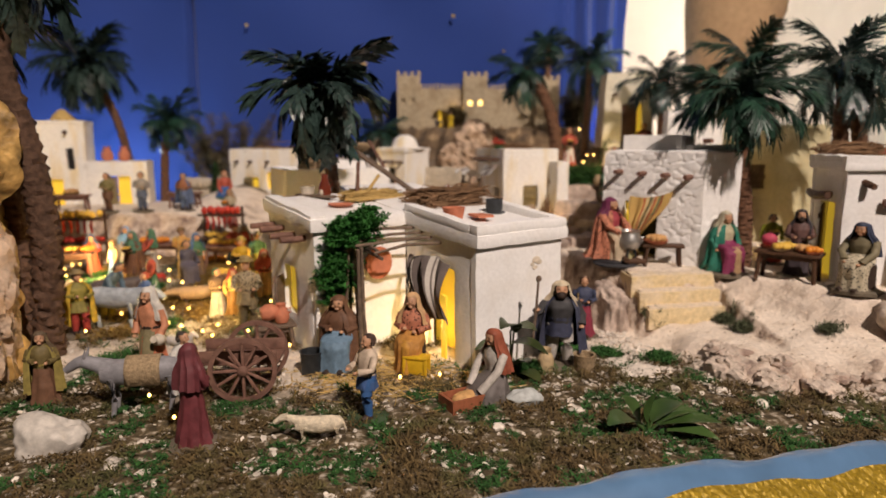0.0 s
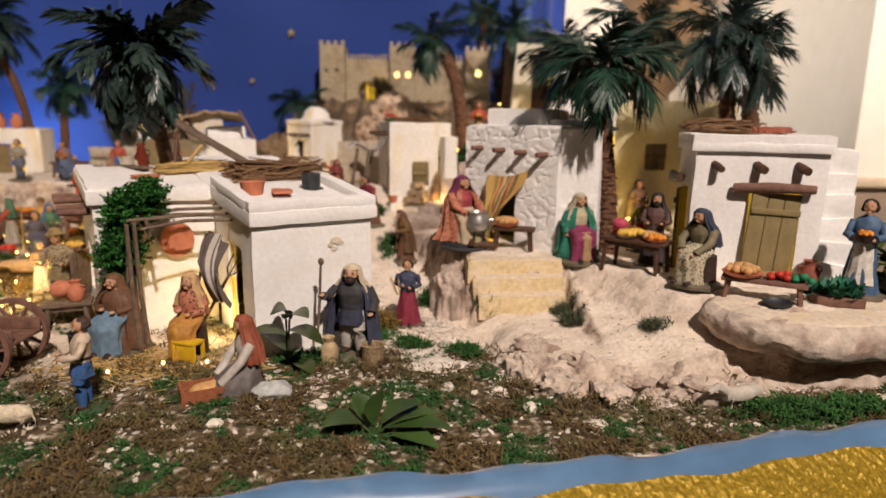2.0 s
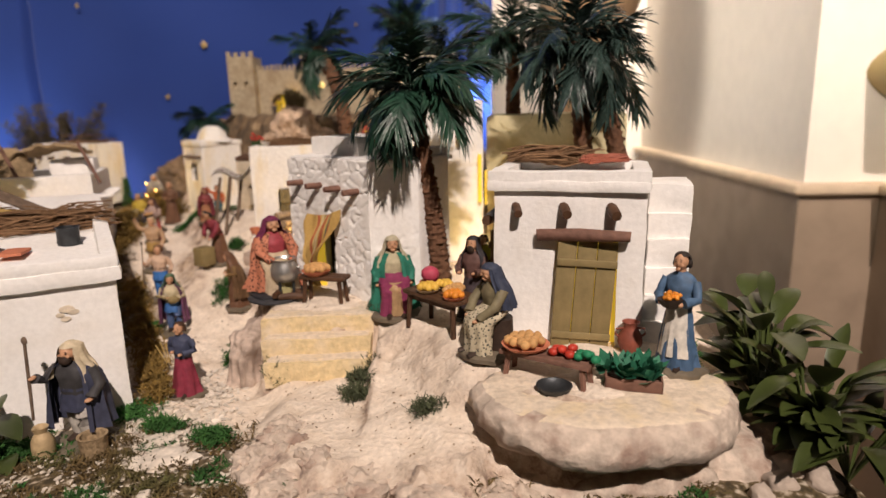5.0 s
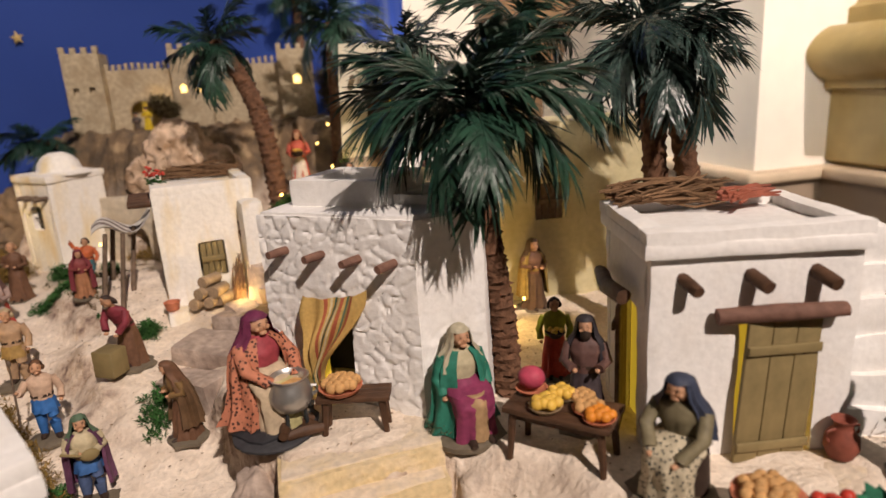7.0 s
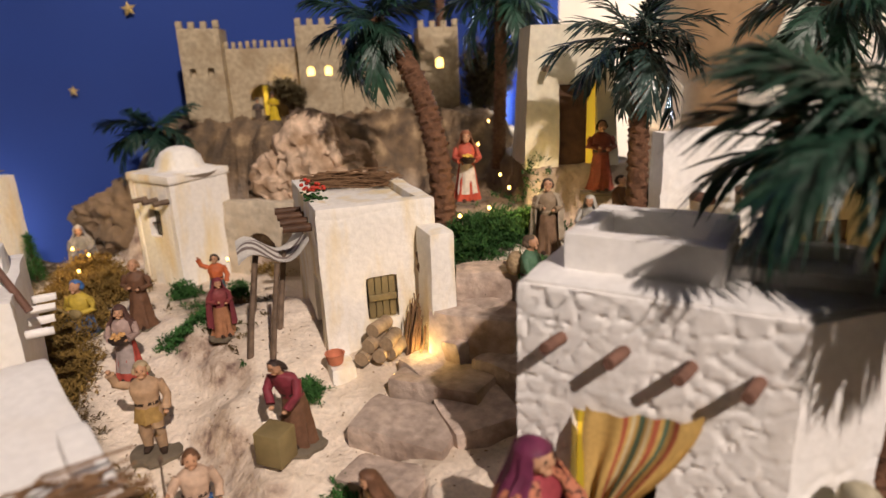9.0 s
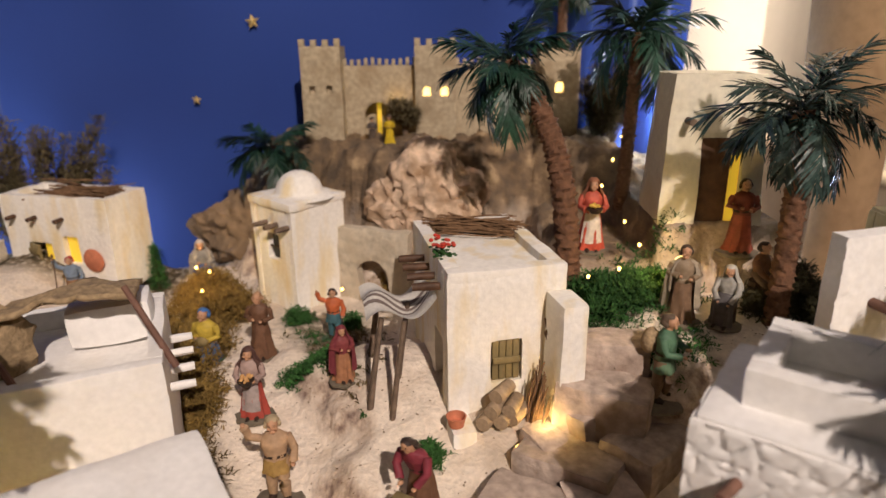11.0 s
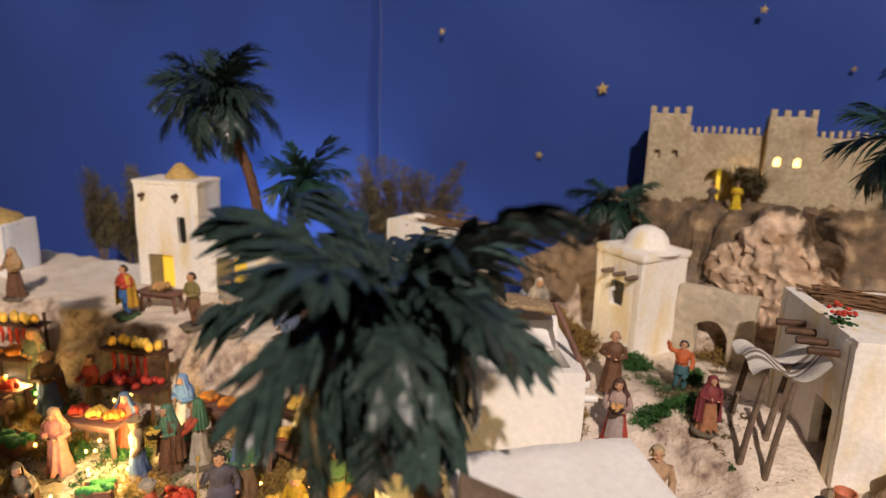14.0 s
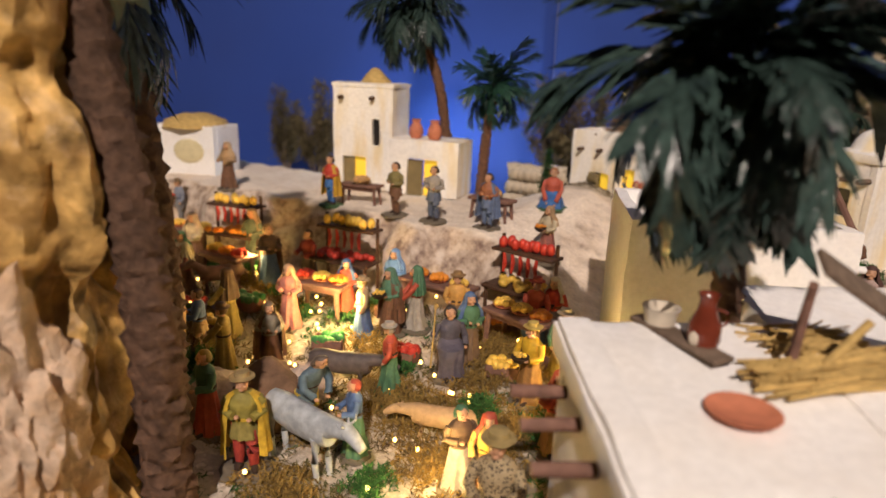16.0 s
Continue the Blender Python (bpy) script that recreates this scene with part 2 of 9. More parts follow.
STRIPE_WARM = stripes("striped_awning_cloth", (0.60, 0.39, 0.12), ((0.34, 0.38, (0.42, 0.11, 0.05)), (0.41, 0.44, (0.70, 0.58, 0.34)), (0.47, 0.52, (0.13, 0.20, 0.12)), (0.55, 0.58, (0.70, 0.58, 0.34)), (0.60, 0.65, (0.42, 0.11, 0.05)), (0.69, 0.73, (0.13, 0.20, 0.12)), (0.77, 0.82, (0.42, 0.11, 0.05))), 1.0)
STRIPE_GREY = stripes("grey_striped_cloth", (0.74, 0.70, 0.63), ((0.30, 0.36, (0.22, 0.17, 0.15)), (0.42, 0.48, (0.22, 0.17, 0.15)), (0.54, 0.60, (0.22, 0.17, 0.15))), 1.0)
STRIPE_DARK = stripes("dark_striped_cloth", (0.17, 0.135, 0.12), ((0.20, 0.25, (0.66, 0.60, 0.52)), (0.27, 0.33, (0.66, 0.60, 0.52)), (0.70, 0.75, (0.66, 0.60, 0.52)), (0.78, 0.83, (0.66, 0.60, 0.52)), (0.87, 0.94, (0.66, 0.60, 0.52))), 1.0)


# ---- shaping helpers ----
WARP = []  # bends applied to every part while a crooked house is built


def part(name, bm, material, parent=None, label="", smooth=True):
    """One mesh object from a bmesh, under a thing or a part."""
    me = bpy.data.meshes.new(name)
    bmesh.ops.recalc_face_normals(bm, faces=bm.faces)
    if WARP:
        for v in bm.verts:
            v.co = WARP[-1](v.co)
    if smooth:
        for f in bm.faces:
            f.smooth = True
    bm.to_mesh(me)
    bm.free()
    for m in (material if isinstance(material, (list, tuple)) else (material,)):
        me.materials.append(m)
    if smooth:
        me.set_sharp_from_angle(angle=radians(48))
    ob = new(name, me)
    if parent is not None:
        ob.parent = parent
    if label:
        ob["label"] = label
    return ob


def share(name, me, m, parent=None, label=""):
    ob = new(name, me)
    ob.matrix_basis = m
    if parent is not None:
        ob.parent = parent
    if label:
        ob["label"] = label
    return ob


def thing(name, m, label, category, group="", kind=""):
    ob = new(name)
    ob.matrix_basis = m
    return tagged(ob, label, category, group, kind)


def box(bm, x0, y0, z0, x1, y1, z1, m=None, mi=0, bevel=0.0):
    r = bmesh.ops.create_cube(bm, size=1.0)["verts"]
    mm = Matrix.Translation(((x0 + x1) / 2, (y0 + y1) / 2, (z0 + z1) / 2)) @ Matrix.Diagonal((abs(x1 - x0), abs(y1 - y0), abs(z1 - z0), 1))
    bmesh.ops.transform(bm, matrix=(m or Matrix()) @ mm, verts=r)
    faces = {f for v in r for f in v.link_faces}
    for f in faces:
        f.material_index = mi
    if bevel:
        edges = list({e for v in r for e in v.link_edges})
        bmesh.ops.bevel(bm, geom=edges, offset=bevel, segments=2, affect="EDGES", profile=0.5, material=mi)
    return r


def rings(bm, loops, mi=0, cap0=True, cap1=True):
    """Joins loops of points (all of one length) into a skin."""
    made = [[bm.verts.new(p) for p in loop] for loop in loops]
    n = len(made[0])
    for a, b in zip(made, made[1:]):
        for i in range(n):
            bm.faces.new((a[i], a[(i + 1) % n], b[(i + 1) % n], b[i])).material_index = mi
    if cap0:
        bm.faces.new(made[0][::-1]).material_index = mi
    if cap1:
        bm.faces.new(made[-1]).material_index = mi
    return made


def lathe(bm, profile, n=20, m=None, mi=0, cap0=True, cap1=True):
    m = m or Matrix()
    rings(bm, [[m @ Vector((r * math.cos(2 * math.pi * i / n), r * math.sin(2 * math.pi * i / n), z)) for i in range(n)] for r, z in profile], mi, cap0, cap1)


def tube(bm, points, radii, n=8, mi=0, squash=1.0, cap=True):
    """A tapered tube along points."""
    loops = []
    pts = [Vector(p) for p in points]
    for i, p in enumerate(pts):
        d = (pts[min(i + 1, len(pts) - 1)] - pts[max(i - 1, 0)]).normalized()
        side = d.cross(Vector((0, 0, 1)))
        side = side.normalized() if side.length > 1e-4 else Vector((1, 0, 0))
        up = side.cross(d)
        r = radii[i] if isinstance(radii, (list, tuple)) else radii
        loops.append([p + side * (r * math.cos(2 * math.pi * k / n)) + up * (r * squash * math.sin(2 * math.pi * k / n)) for k in range(n)])
    rings(bm, loops, mi, cap, cap)


def ball(bm, c, r, mi=0, scale=(1, 1, 1), seg=12, m=None):
    v = bmesh.ops.create_uvsphere(bm, u_segments=seg, v_segments=max(6, seg * 2 // 3), radius=r)["verts"]
    bmesh.ops.transform(bm, matrix=(m or Matrix()) @ Matrix.Translation(c) @ Matrix.Diagonal((*scale, 1)), verts=v)
    for f in {f for x in v for f in x.link_faces}:
        f.material_index = mi
    return v


def rough_up(bm, amount, freq, seed=0.0, verts=None):
    for v in (verts or bm.verts):
        v.co += noise.noise_vector(v.co * freq + Vector((seed, seed * 1.7, -seed))) * amount


def sstep(a, b, x):
    t = np.clip((x - a) / (b - a), 0.0, 1.0)
    return t * t * (3 - 2 * t)


# ---- the ground of the village ----
UPPER = [(0.225, 1.32), (0.235, 1.19), (0.262, 1.11), (0.30, 1.01), (0.455, 1.005), (0.475, 0.955), (0.50, 0.89), (0.545, 0.83), (0.60, 0.79),
         (0.63, 0.775), (0.66, 0.757), (0.69, 0.757), (0.74, 0.775), (0.785, 0.805), (0.82, 0.845), (0.84, 0.90), (0.83, 1.0), (0.86, 1.36), (0.50, 1.36)]
MID = [(0.295, 1.02), (0.318, 0.93), (0.326, 0.875), (0.338, 0.82), (0.362, 0.765), (0.41, 0.728), (0.49, 0.714), (0.57, 0.716), (0.62, 0.735), (0.655, 0.755), (0.68, 0.80), (0.68, 0.95), (0.55, 1.10), (0.35, 1.10)]


def inside(poly, x, y):
    """Signed distance to a polygon, positive inside."""
    d = np.full(np.shape(x), 1e9)
    sign = np.full(np.shape(x), -1.0)
    for (ax, ay), (bx, by) in zip(poly, poly[1:] + poly[:1]):
        ex, ey = bx - ax, by - ay
        wx, wy = x - ax, y - ay
        k = np.clip((wx * ex + wy * ey) / (ex * ex + ey * ey), 0, 1)
        d = np.minimum(d, np.hypot(wx - k * ex, wy - k * ey))
        crosses = ((ay <= y) & (by > y)) | ((by <= y) & (ay > y))
        with np.errstate(divide="ignore", invalid="ignore"):
            hit = crosses & (x < ax + (y - ay) * ex / (ey if ey else 1e-9))
        sign = np.where(hit, -sign, sign)
    return d * sign


def height(x, y):
    x, y = np.asarray(x, float), np.asarray(y, float)
    wob = 0.012 * np.sin(x * 41 + 3 * np.sin(y * 23)) + 0.010 * np.sin(y * 47 + 2 * np.sin(x * 31))
    path = -0.012 + 0.015 * sstep(0.75, 0.95, y) + 0.047 * sstep(1.0, 1.30, y) + 0.065 * sstep(1.25, 1.55, y)
    sandy = 0.035 * sstep(0.02, 0.10, x + 0.35 * (y - 1.35) + wob) * sstep(1.12, 1.26, y) * (1 - sstep(1.5, 1.62, y))
    left = -0.012 + 0.020 * sstep(0.75, 0.95, y) + 0.035 * sstep(1.0, 1.32, y)
    left = left + 0.105 * sstep(1.37, 1.45, y + wob) * sstep(0.0, 0.25, -0.30 - x)
    left = left + 0.07 * sstep(1.45, 1.7, y) * sstep(0.0, 0.2, x + 0.62)
    left = left - 0.13 * np.maximum(sstep(1.70, 1.76, y) * sstep(0.0, 0.06, -0.60 - x), sstep(1.905, 1.94, y))
    w = sstep(-0.36, -0.16, x)
    z = left * (1 - w) + (path + sandy) * w
    # steps of rock up to the fruit seller, and the ledge she stands on
    z = z + 0.06 * sstep(0.24, 0.36, x) * sstep(1.32, 1.42, y) * (1 - sstep(0.56, 0.66, x)) - 0.06 * sstep(0.60, 0.70, x) * sstep(1.2, 1.4, y)
    z = np.maximum(z, 0.236 * sstep(1.50, 1.575, y + wob * 0.6) * sstep(0.27, 0.33, x) * (1 - sstep(0.58, 0.68, x)))
    z = np.maximum(z, 0.285 * sstep(0.38, 0.44, x) * sstep(1.515, 1.56, y + wob * 0.3) * (1 - sstep(0.58, 0.68, x)))
    # castle hill
    hill = 0.335 * sstep(-0.34, -0.02, x + 0.5 * (y - 1.9)) * sstep(1.74, 1.88, y + 0.05 * np.sin(x * 17) + wob * 0.7) * (1 - sstep(0.46, 0.54, x))
    z = np.maximum(z, hill)
    m = sstep(-0.008, 0.052, inside(MID, x, y) + wob * 0.8) * 0.7 + 0.3 * sstep(-0.006, 0.014, inside(MID, x, y) + wob * 0.8)
    z = np.maximum(z, m * 0.036 - 0.014)
    s1 = sstep(-0.003, 0.003, np.minimum.reduce([x - 0.318, 0.462 - x, y - 0.957 + wob * 0.15 - 0.1 * (x - 0.32)]))
    s2 = sstep(-0.003, 0.003, np.minimum.reduce([x - 0.308, 0.462 - x, y - 0.980 + wob * 0.15 - 0.1 * (x - 0.32)]))
    z = np.maximum(z, np.where(s1 > 0, 0.012 + 0.021 * s1, -1))
    z = np.maximum(z, np.where(s2 > 0, 0.012 + 0.042 * s2, -1))
    deep = inside(UPPER, x, y)
    soft = sstep(0.450, 0.468, x) * (1 - sstep(0.56, 0.62, x))
    u = sstep(-0.008 - 0.085 * soft, 0.016 + 0.020 * soft, deep + wob * 0.45)
    # before the sellers the sand slopes down to a low broken edge
    slope = sstep(0.452, 0.478, x) * (1 - sstep(0.58, 0.65, x)) * (1 - sstep(0.955, 0.990, y))
    top = 0.085 + 0.008 * (1 - sstep(0.40, 0.47, x)) * sstep(0.99, 1.03, y) - slope * (0.036 * (1 - sstep(0.0, 0.075, deep)) - 0.004 * sstep(0.012, 0.016, deep + wob * 0.5))
    z = np.where(u > 0, np.maximum(z, np.minimum(z, 0.093) * (1 - u) + top * u), z)
    z = z - 0.10 * sstep(0.0, 0.03, 0.520 + 0.20 * x - y)
    z = z + 0.0020 * np.sin(x * 90 + 2 * np.sin(y * 70)) * np.sin(y * 83 + 1.3)
    return z


def zat(x, y):
    return float(height(np.array([x]), np.array([y]))[0])


def mossy(x, y):
    """How far the ground is covered with moss, 0 to 1."""
    f = 1 - sstep(-0.02, 0.03, inside(MID, x, y))
    f = f * (1 - sstep(-0.02, 0.01, inside(UPPER, x, y)))
    front = 1 - sstep(0.80, 0.90, y)
    lane = sstep(0.0, 0.05, np.abs(x - (0.24 - 0.55 * (y - 0.95))) - 0.055)
    back = sstep(0.88, 0.95, y) * lane * (1 - sstep(1.62, 1.75, y)) * (1 - sstep(0.02, 0.10, x)) * (0.85 - 0.40 * sstep(0.0, 0.10, -0.30 - x)) * (1 - sstep(1.35, 1.38, y) * sstep(0.0, 0.08, -0.28 - x))
    # trodden pale ground before the porch and the cart
    bare = 1 - 0.8 * np.exp(-((x + 0.15) / 0.11) ** 2 - ((y - 0.815) / 0.065) ** 2)
    return np.clip(f * bare * np.maximum(front, back), 0, 1)


def ground_material():
    m = mat("village_ground", (0.80, 0.69, 0.57), 0.95, 0.16, 190, 0.9, stain=(0.60, 0.48, 0.36), stain_amount=0.5, stain_scale=30, bump_dist=0.003)
    n, link = m.node_tree.nodes, m.node_tree.links
    bsdf = n["Principled BSDF"]
    old = bsdf.inputs["Base Color"].links[0].from_socket
    cover = n.new("ShaderNodeAttribute")
    cover.attribute_name = "cover"
    sep = n.new("ShaderNodeSeparateColor")
    link.new(cover.outputs["Color"], sep.inputs[0])
    coord = n.new("ShaderNodeTexCoord")
    clod = n.new("ShaderNodeTexNoise")
    clod.inputs["Scale"].default_value, clod.inputs["Detail"].default_value = 110, 8
    link.new(coord.outputs["Object"], clod.inputs["Vector"])
    soil = n.new("ShaderNodeValToRGB")
    soil.color_ramp.elements[0].position, soil.color_ramp.elements[0].color = 0.38, (0.055, 0.042, 0.022, 1)
    soil.color_ramp.elements[1].position, soil.color_ramp.elements[1].color = 0.52, (0.13, 0.095, 0.05, 1)
    soil.color_ramp.elements.new(0.68).color = (0.55, 0.48, 0.38, 1)
    link.new(clod.outputs["Fac"], soil.inputs["Fac"])
    a = n.new("ShaderNodeMix")
    a.data_type = "RGBA"
    link.new(sep.outputs[0], a.inputs["Factor"])
    link.new(old, a.inputs["A"])
    link.new(soil.outputs["Color"], a.inputs["B"])
    cliff = n.new("ShaderNodeValToRGB")
    cliff.color_ramp.elements[0].position, cliff.color_ramp.elements[0].color = 0.34, (0.20, 0.135, 0.11, 1)
    cliff.color_ramp.elements[1].position, cliff.color_ramp.elements[1].color = 0.50, (0.50, 0.39, 0.30, 1)
    cliff.color_ramp.elements.new(0.66).color = (0.68, 0.58, 0.48, 1)
    streak = n.new("ShaderNodeTexNoise")
    streak.inputs["Scale"].default_value, streak.inputs["Detail"].default_value, streak.inputs["Roughness"].default_value = 48, 9, 0.62
    link.new(coord.outputs["Object"], streak.inputs["Vector"])
    link.new(streak.outputs["Fac"], cliff.inputs["Fac"])
    b = n.new("ShaderNodeMix")
    b.data_type = "RGBA"
    link.new(sep.outputs[1], b.inputs["Factor"])
    link.new(a.outputs["Result"], b.inputs["A"])
    link.new(cliff.outputs["Color"], b.inputs["B"])
    ochre = n.new("ShaderNodeMix")
    ochre.data_type = "RGBA"
    link.new(sep.outputs[2], ochre.inputs["Factor"])
    link.new(b.outputs["Result"], ochre.inputs["A"])
    hill = n.new("ShaderNodeValToRGB")
    hill.color_ramp.elements[0].position, hill.color_ramp.elements[0].color = 0.32, (0.050, 0.030, 0.015, 1)
    hill.color_ramp.elements[1].position, hill.color_ramp.elements[1].color = 0.56, (0.17, 0.105, 0.05, 1)
    hill.color_ramp.elements.new(0.74).color = (0.44, 0.31, 0.17, 1)
    crag = n.new("ShaderNodeTexNoise")
    crag.inputs["Scale"].default_value, crag.inputs["Detail"].default_value = 34, 9
    link.new(coord.outputs["Object"], crag.inputs["Vector"])
    link.new(crag.outputs["Fac"], hill.inputs["Fac"])
    link.new(hill.outputs["Color"], ochre.inputs["B"])
    link.new(ochre.outputs["Result"], bsdf.inputs["Base Color"])
    return m


def build_ground():
    xs = np.concatenate([np.arange(-1.75, -0.4, 0.010), np.arange(-0.4, 0.92, 0.0055), [0.925]])
    ys = np.concatenate([np.arange(0.46, 1.60, 0.0055), np.arange(1.60, 2.2, 0.010)])
    gx, gy = np.meshgrid(xs, ys)
    z = height(gx, gy)
    gyy, gxx = np.gradient(z, ys, xs)
    slope = np.hypot(gxx, gyy)
    # hand-made unevenness, stronger on the broken rock faces
    zz = z.copy()
    rock = np.maximum(sstep(0.45, 1.0, slope), 0.55 * sstep(-0.006, 0.01, inside(MID, gx, gy)) * (1 - sstep(0.045, 0.07, inside(MID, gx, gy))) * sstep(0.0, 0.03, 0.80 - gy))
    # the crumbling front of the middle terrace
    edge = inside(MID, gx, gy)
    crumble = sstep(-0.012, 0.006, edge) * (1 - sstep(0.030, 0.062, edge)) * sstep(0.0, 0.04, 0.83 - gy) * sstep(0.0, 0.04, 0.66 - gx)
    rock = np.maximum(rock, 0.85 * crumble)
    px, py = gx.copy(), gy.copy()
    for i in range(z.shape[0]):
        for j in range(z.shape[1]):
            p = Vector((gx[i, j] * 34, gy[i, j] * 34, z[i, j] * 34))
            r = rock[i, j]
            q = noise.noise_vector(p)
            hillside = max(0.0, min(1.0, (z[i, j] - 0.15) * 12)) if gy[i, j] > 1.7 else 0.0
            a = 0.0012 + 0.006 * r + 0.014 * hillside + 0.016 * crumble[i, j]
            q2 = noise.noise_vector(p * 2.9)
            zz[i, j] += a * (q.z + 0.55 * q2.z)
            px[i, j] += r * (0.008 * q.x + 0.003 * q2.x)
            py[i, j] += r * (0.008 * q.y + 0.003 * q2.y)
    nx, ny = len(xs), len(ys)
    verts = np.stack([px, py, zz], -1).reshape(-1, 3)
    idx = np.arange(nx * ny).reshape(ny, nx)
    quads = np.stack([idx[:-1, :-1], idx[:-1, 1:], idx[1:, 1:], idx[1:, :-1]], -1).reshape(-1, 4)
    me = bpy.data.meshes.new("ground")
    me.from_pydata(verts.tolist(), [], quads.tolist())
    moss = np.maximum(mossy(gx, gy) * (1 - rock), sstep(1.70, 1.76, gy) * sstep(0.0, 0.06, -0.24 - gx))
    # the low wall under the sellers is plastered with the same sand
    upper = np.abs(inside(UPPER, gx, gy) - 0.004)
    sandy_wall = (1 - sstep(0.030, 0.045, upper)) * sstep(0.43, 0.47, gx) * (1 - sstep(0.60, 0.65, gx)) * sstep(0.80, 0.83, gy)
    rock = rock * (1 - 0.45 * sandy_wall)
    gold = sstep(0.18, 0.24, z) * sstep(1.5, 1.6, gy) * 0.92
    crags = sstep(0.0, 0.03, np.minimum.reduce([gx - 0.215 + 0.35 * (gy - 1.25), 0.375 - gx, gy - 1.21, 1.425 - gy + 0.6 * (0.33 - gx)]))
    gold = np.maximum(gold, 0.30 * crags)
    att = me.color_attributes.new("cover", "FLOAT_COLOR", "POINT")
    col = np.stack([moss, rock * (1 - gold), gold, np.ones_like(z)], -1).reshape(-1)
    att.data.foreach_set("color", col)
    me.polygons.foreach_set("use_smooth", [True] * len(me.polygons))
    me.materials.append(ground_material())
    ob = new("ground", me)
    tagged(ob, "uneven sandy village ground with rock terraces, moss and a steep castle hill", "ground", kind="structure")


build_ground()


# ---- room around the display ----
def wall_sheet(name, x0, y0, x1, y1, z0, z1, thick, material, label, category="wall"):
    bm = bmesh.new()
    d = Vector((x1 - x0, y1 - y0, 0))
    n = Vector((-d.y, d.x, 0)).normalized() * thick
    a, b = Vector((x0, y0, z0)), Vector((x1, y1, z0))
    up = Vector((0, 0, z1 - z0))
    rings(bm, [[a, b, b + n, a + n], [a + up, b + up, b + n + up, a + n + up]])
    return tagged(part(name, bm, material, smooth=False), label, category, kind="structure")


wall_sheet("wall_north", -4.0, 3.15, 4.0, 3.15, -0.9, 3.6, 0.2, CREAM_WALL, "plain cream plastered church wall behind the display")
# the shade on these walls and the ceiling is put into their colour
SHADE_BROWN = mat("dull_brown_wall", (0.26, 0.20, 0.15), 0.9, 0.1, 10, 0.1)
wall_sheet("wall_south", 4.0, -4.0, -4.0, -4.0, -0.9, 3.6, 0.2, SHADE_BROWN, "plain church wall coloured dull brown to stand for shade")
wall_sheet("wall_west", -4.0, -4.2, -4.0, 3.35, -0.9, 3.6, 0.2, SHADE_BROWN, "plain church wall coloured dull brown to stand for shade")
wall_sheet("wall_east", 4.0, 3.35, 4.0, -4.2, -0.9, 3.6, 0.2, SHADE_BROWN, "plain church wall coloured dull brown to stand for shade")


def slab(name, z0, z1, material, label, category):
    bm = bmesh.new()
    box(bm, -4.2, -4.2, z0, 4.2, 3.35, z1)
    return tagged(part(name, bm, material, smooth=False), label, category, kind="structure")


slab("floor", -0.95, -0.9, MARBLE, "dull brown stone church floor", "floor")
slab("ceiling", 3.6, 3.7, SHADE_BROWN, "plain church ceiling coloured dull brown to stand for shade", "ceiling")


def pillar():
    """Church pillar: plain side face, dado of brown marble with a ledge, and a gilt moulded base on its front."""
    root = thing("church_pillar", pose(1.34, 1.72, -0.9), "cream plastered church pillar on a brown marble dado", "pillar", kind="structure")
    bm = bmesh.new()
    box(bm, 0, 0, 1.03, 1.6, 1.43, 4.5)
    part("shaft", bm, CREAM_WALL, root, smooth=False)
    bm = bmesh.new()
    box(bm, -0.015, -0.015, 0, 1.6, 1.43, 1.035, bevel=0.004)
    part("dado", bm, MARBLE, root, "brown marble dado", smooth=False)
    bm = bmesh.new()
    box(bm, -0.035, -0.035, 1.035, 1.6, 1.43, 1.062, bevel=0.008)
    part("ledge", bm, mat("cream_stone_ledge", (0.60, 0.48, 0.34), 0.5, 0.1, 20, 0.1), root, "cream stone ledge")
    # moulded base of a half column standing on the ledge
    base = bmesh.new()
    prof = [(0.02, 0.0), (0.0, 0.012), (0.0, 0.165), (-0.02, 0.17), (-0.02, 0.185)]
    prof += [(-0.02 - 0.055 * math.sin(math.pi * k / 10) ** 0.8 + 0.0, 0.185 + 0.115 * k / 10) for k in range(11)]
    prof += [(0.025, 0.302), (0.025, 0.335), (0.045, 0.345), (0.055, 0.37), (0.07, 0.40), (0.05, 0.41), (0.05, 0.44), (0.08, 0.46), (0.08, 0.9)]
    x0, y0 = 0.185, -0.18
    loops = []
    for d, z in prof:
        loops.append([Vector((x0 + d, y0 + d, 1.062 + z)), Vector((1.5, y0 + d, 1.062 + z)), Vector((1.5, -0.002, 1.062 + z)), Vector((x0 + d, -0.002, 1.062 + z))])
    rings(base, loops)
    part("moulded_base", base, OLIVE_PAINT, root, "olive and gold painted stacked mouldings")
    bm = bmesh.new()
    box(bm, x0 - 0.02, y0 - 0.02, 0, 1.5, -0.015, 1.035, bevel=0.004)
    part("plinth_block", bm, MARBLE, root, "brown marble block", smooth=False)
    bm = bmesh.new()
    box(bm, x0 - 0.04, y0 - 0.04, 1.036, 1.52, -0.036, 1.061, bevel=0.006)
    part("plinth_ledge", bm, bpy.data.materials["cream_stone_ledge"], root, "cream stone ledge")


pillar()


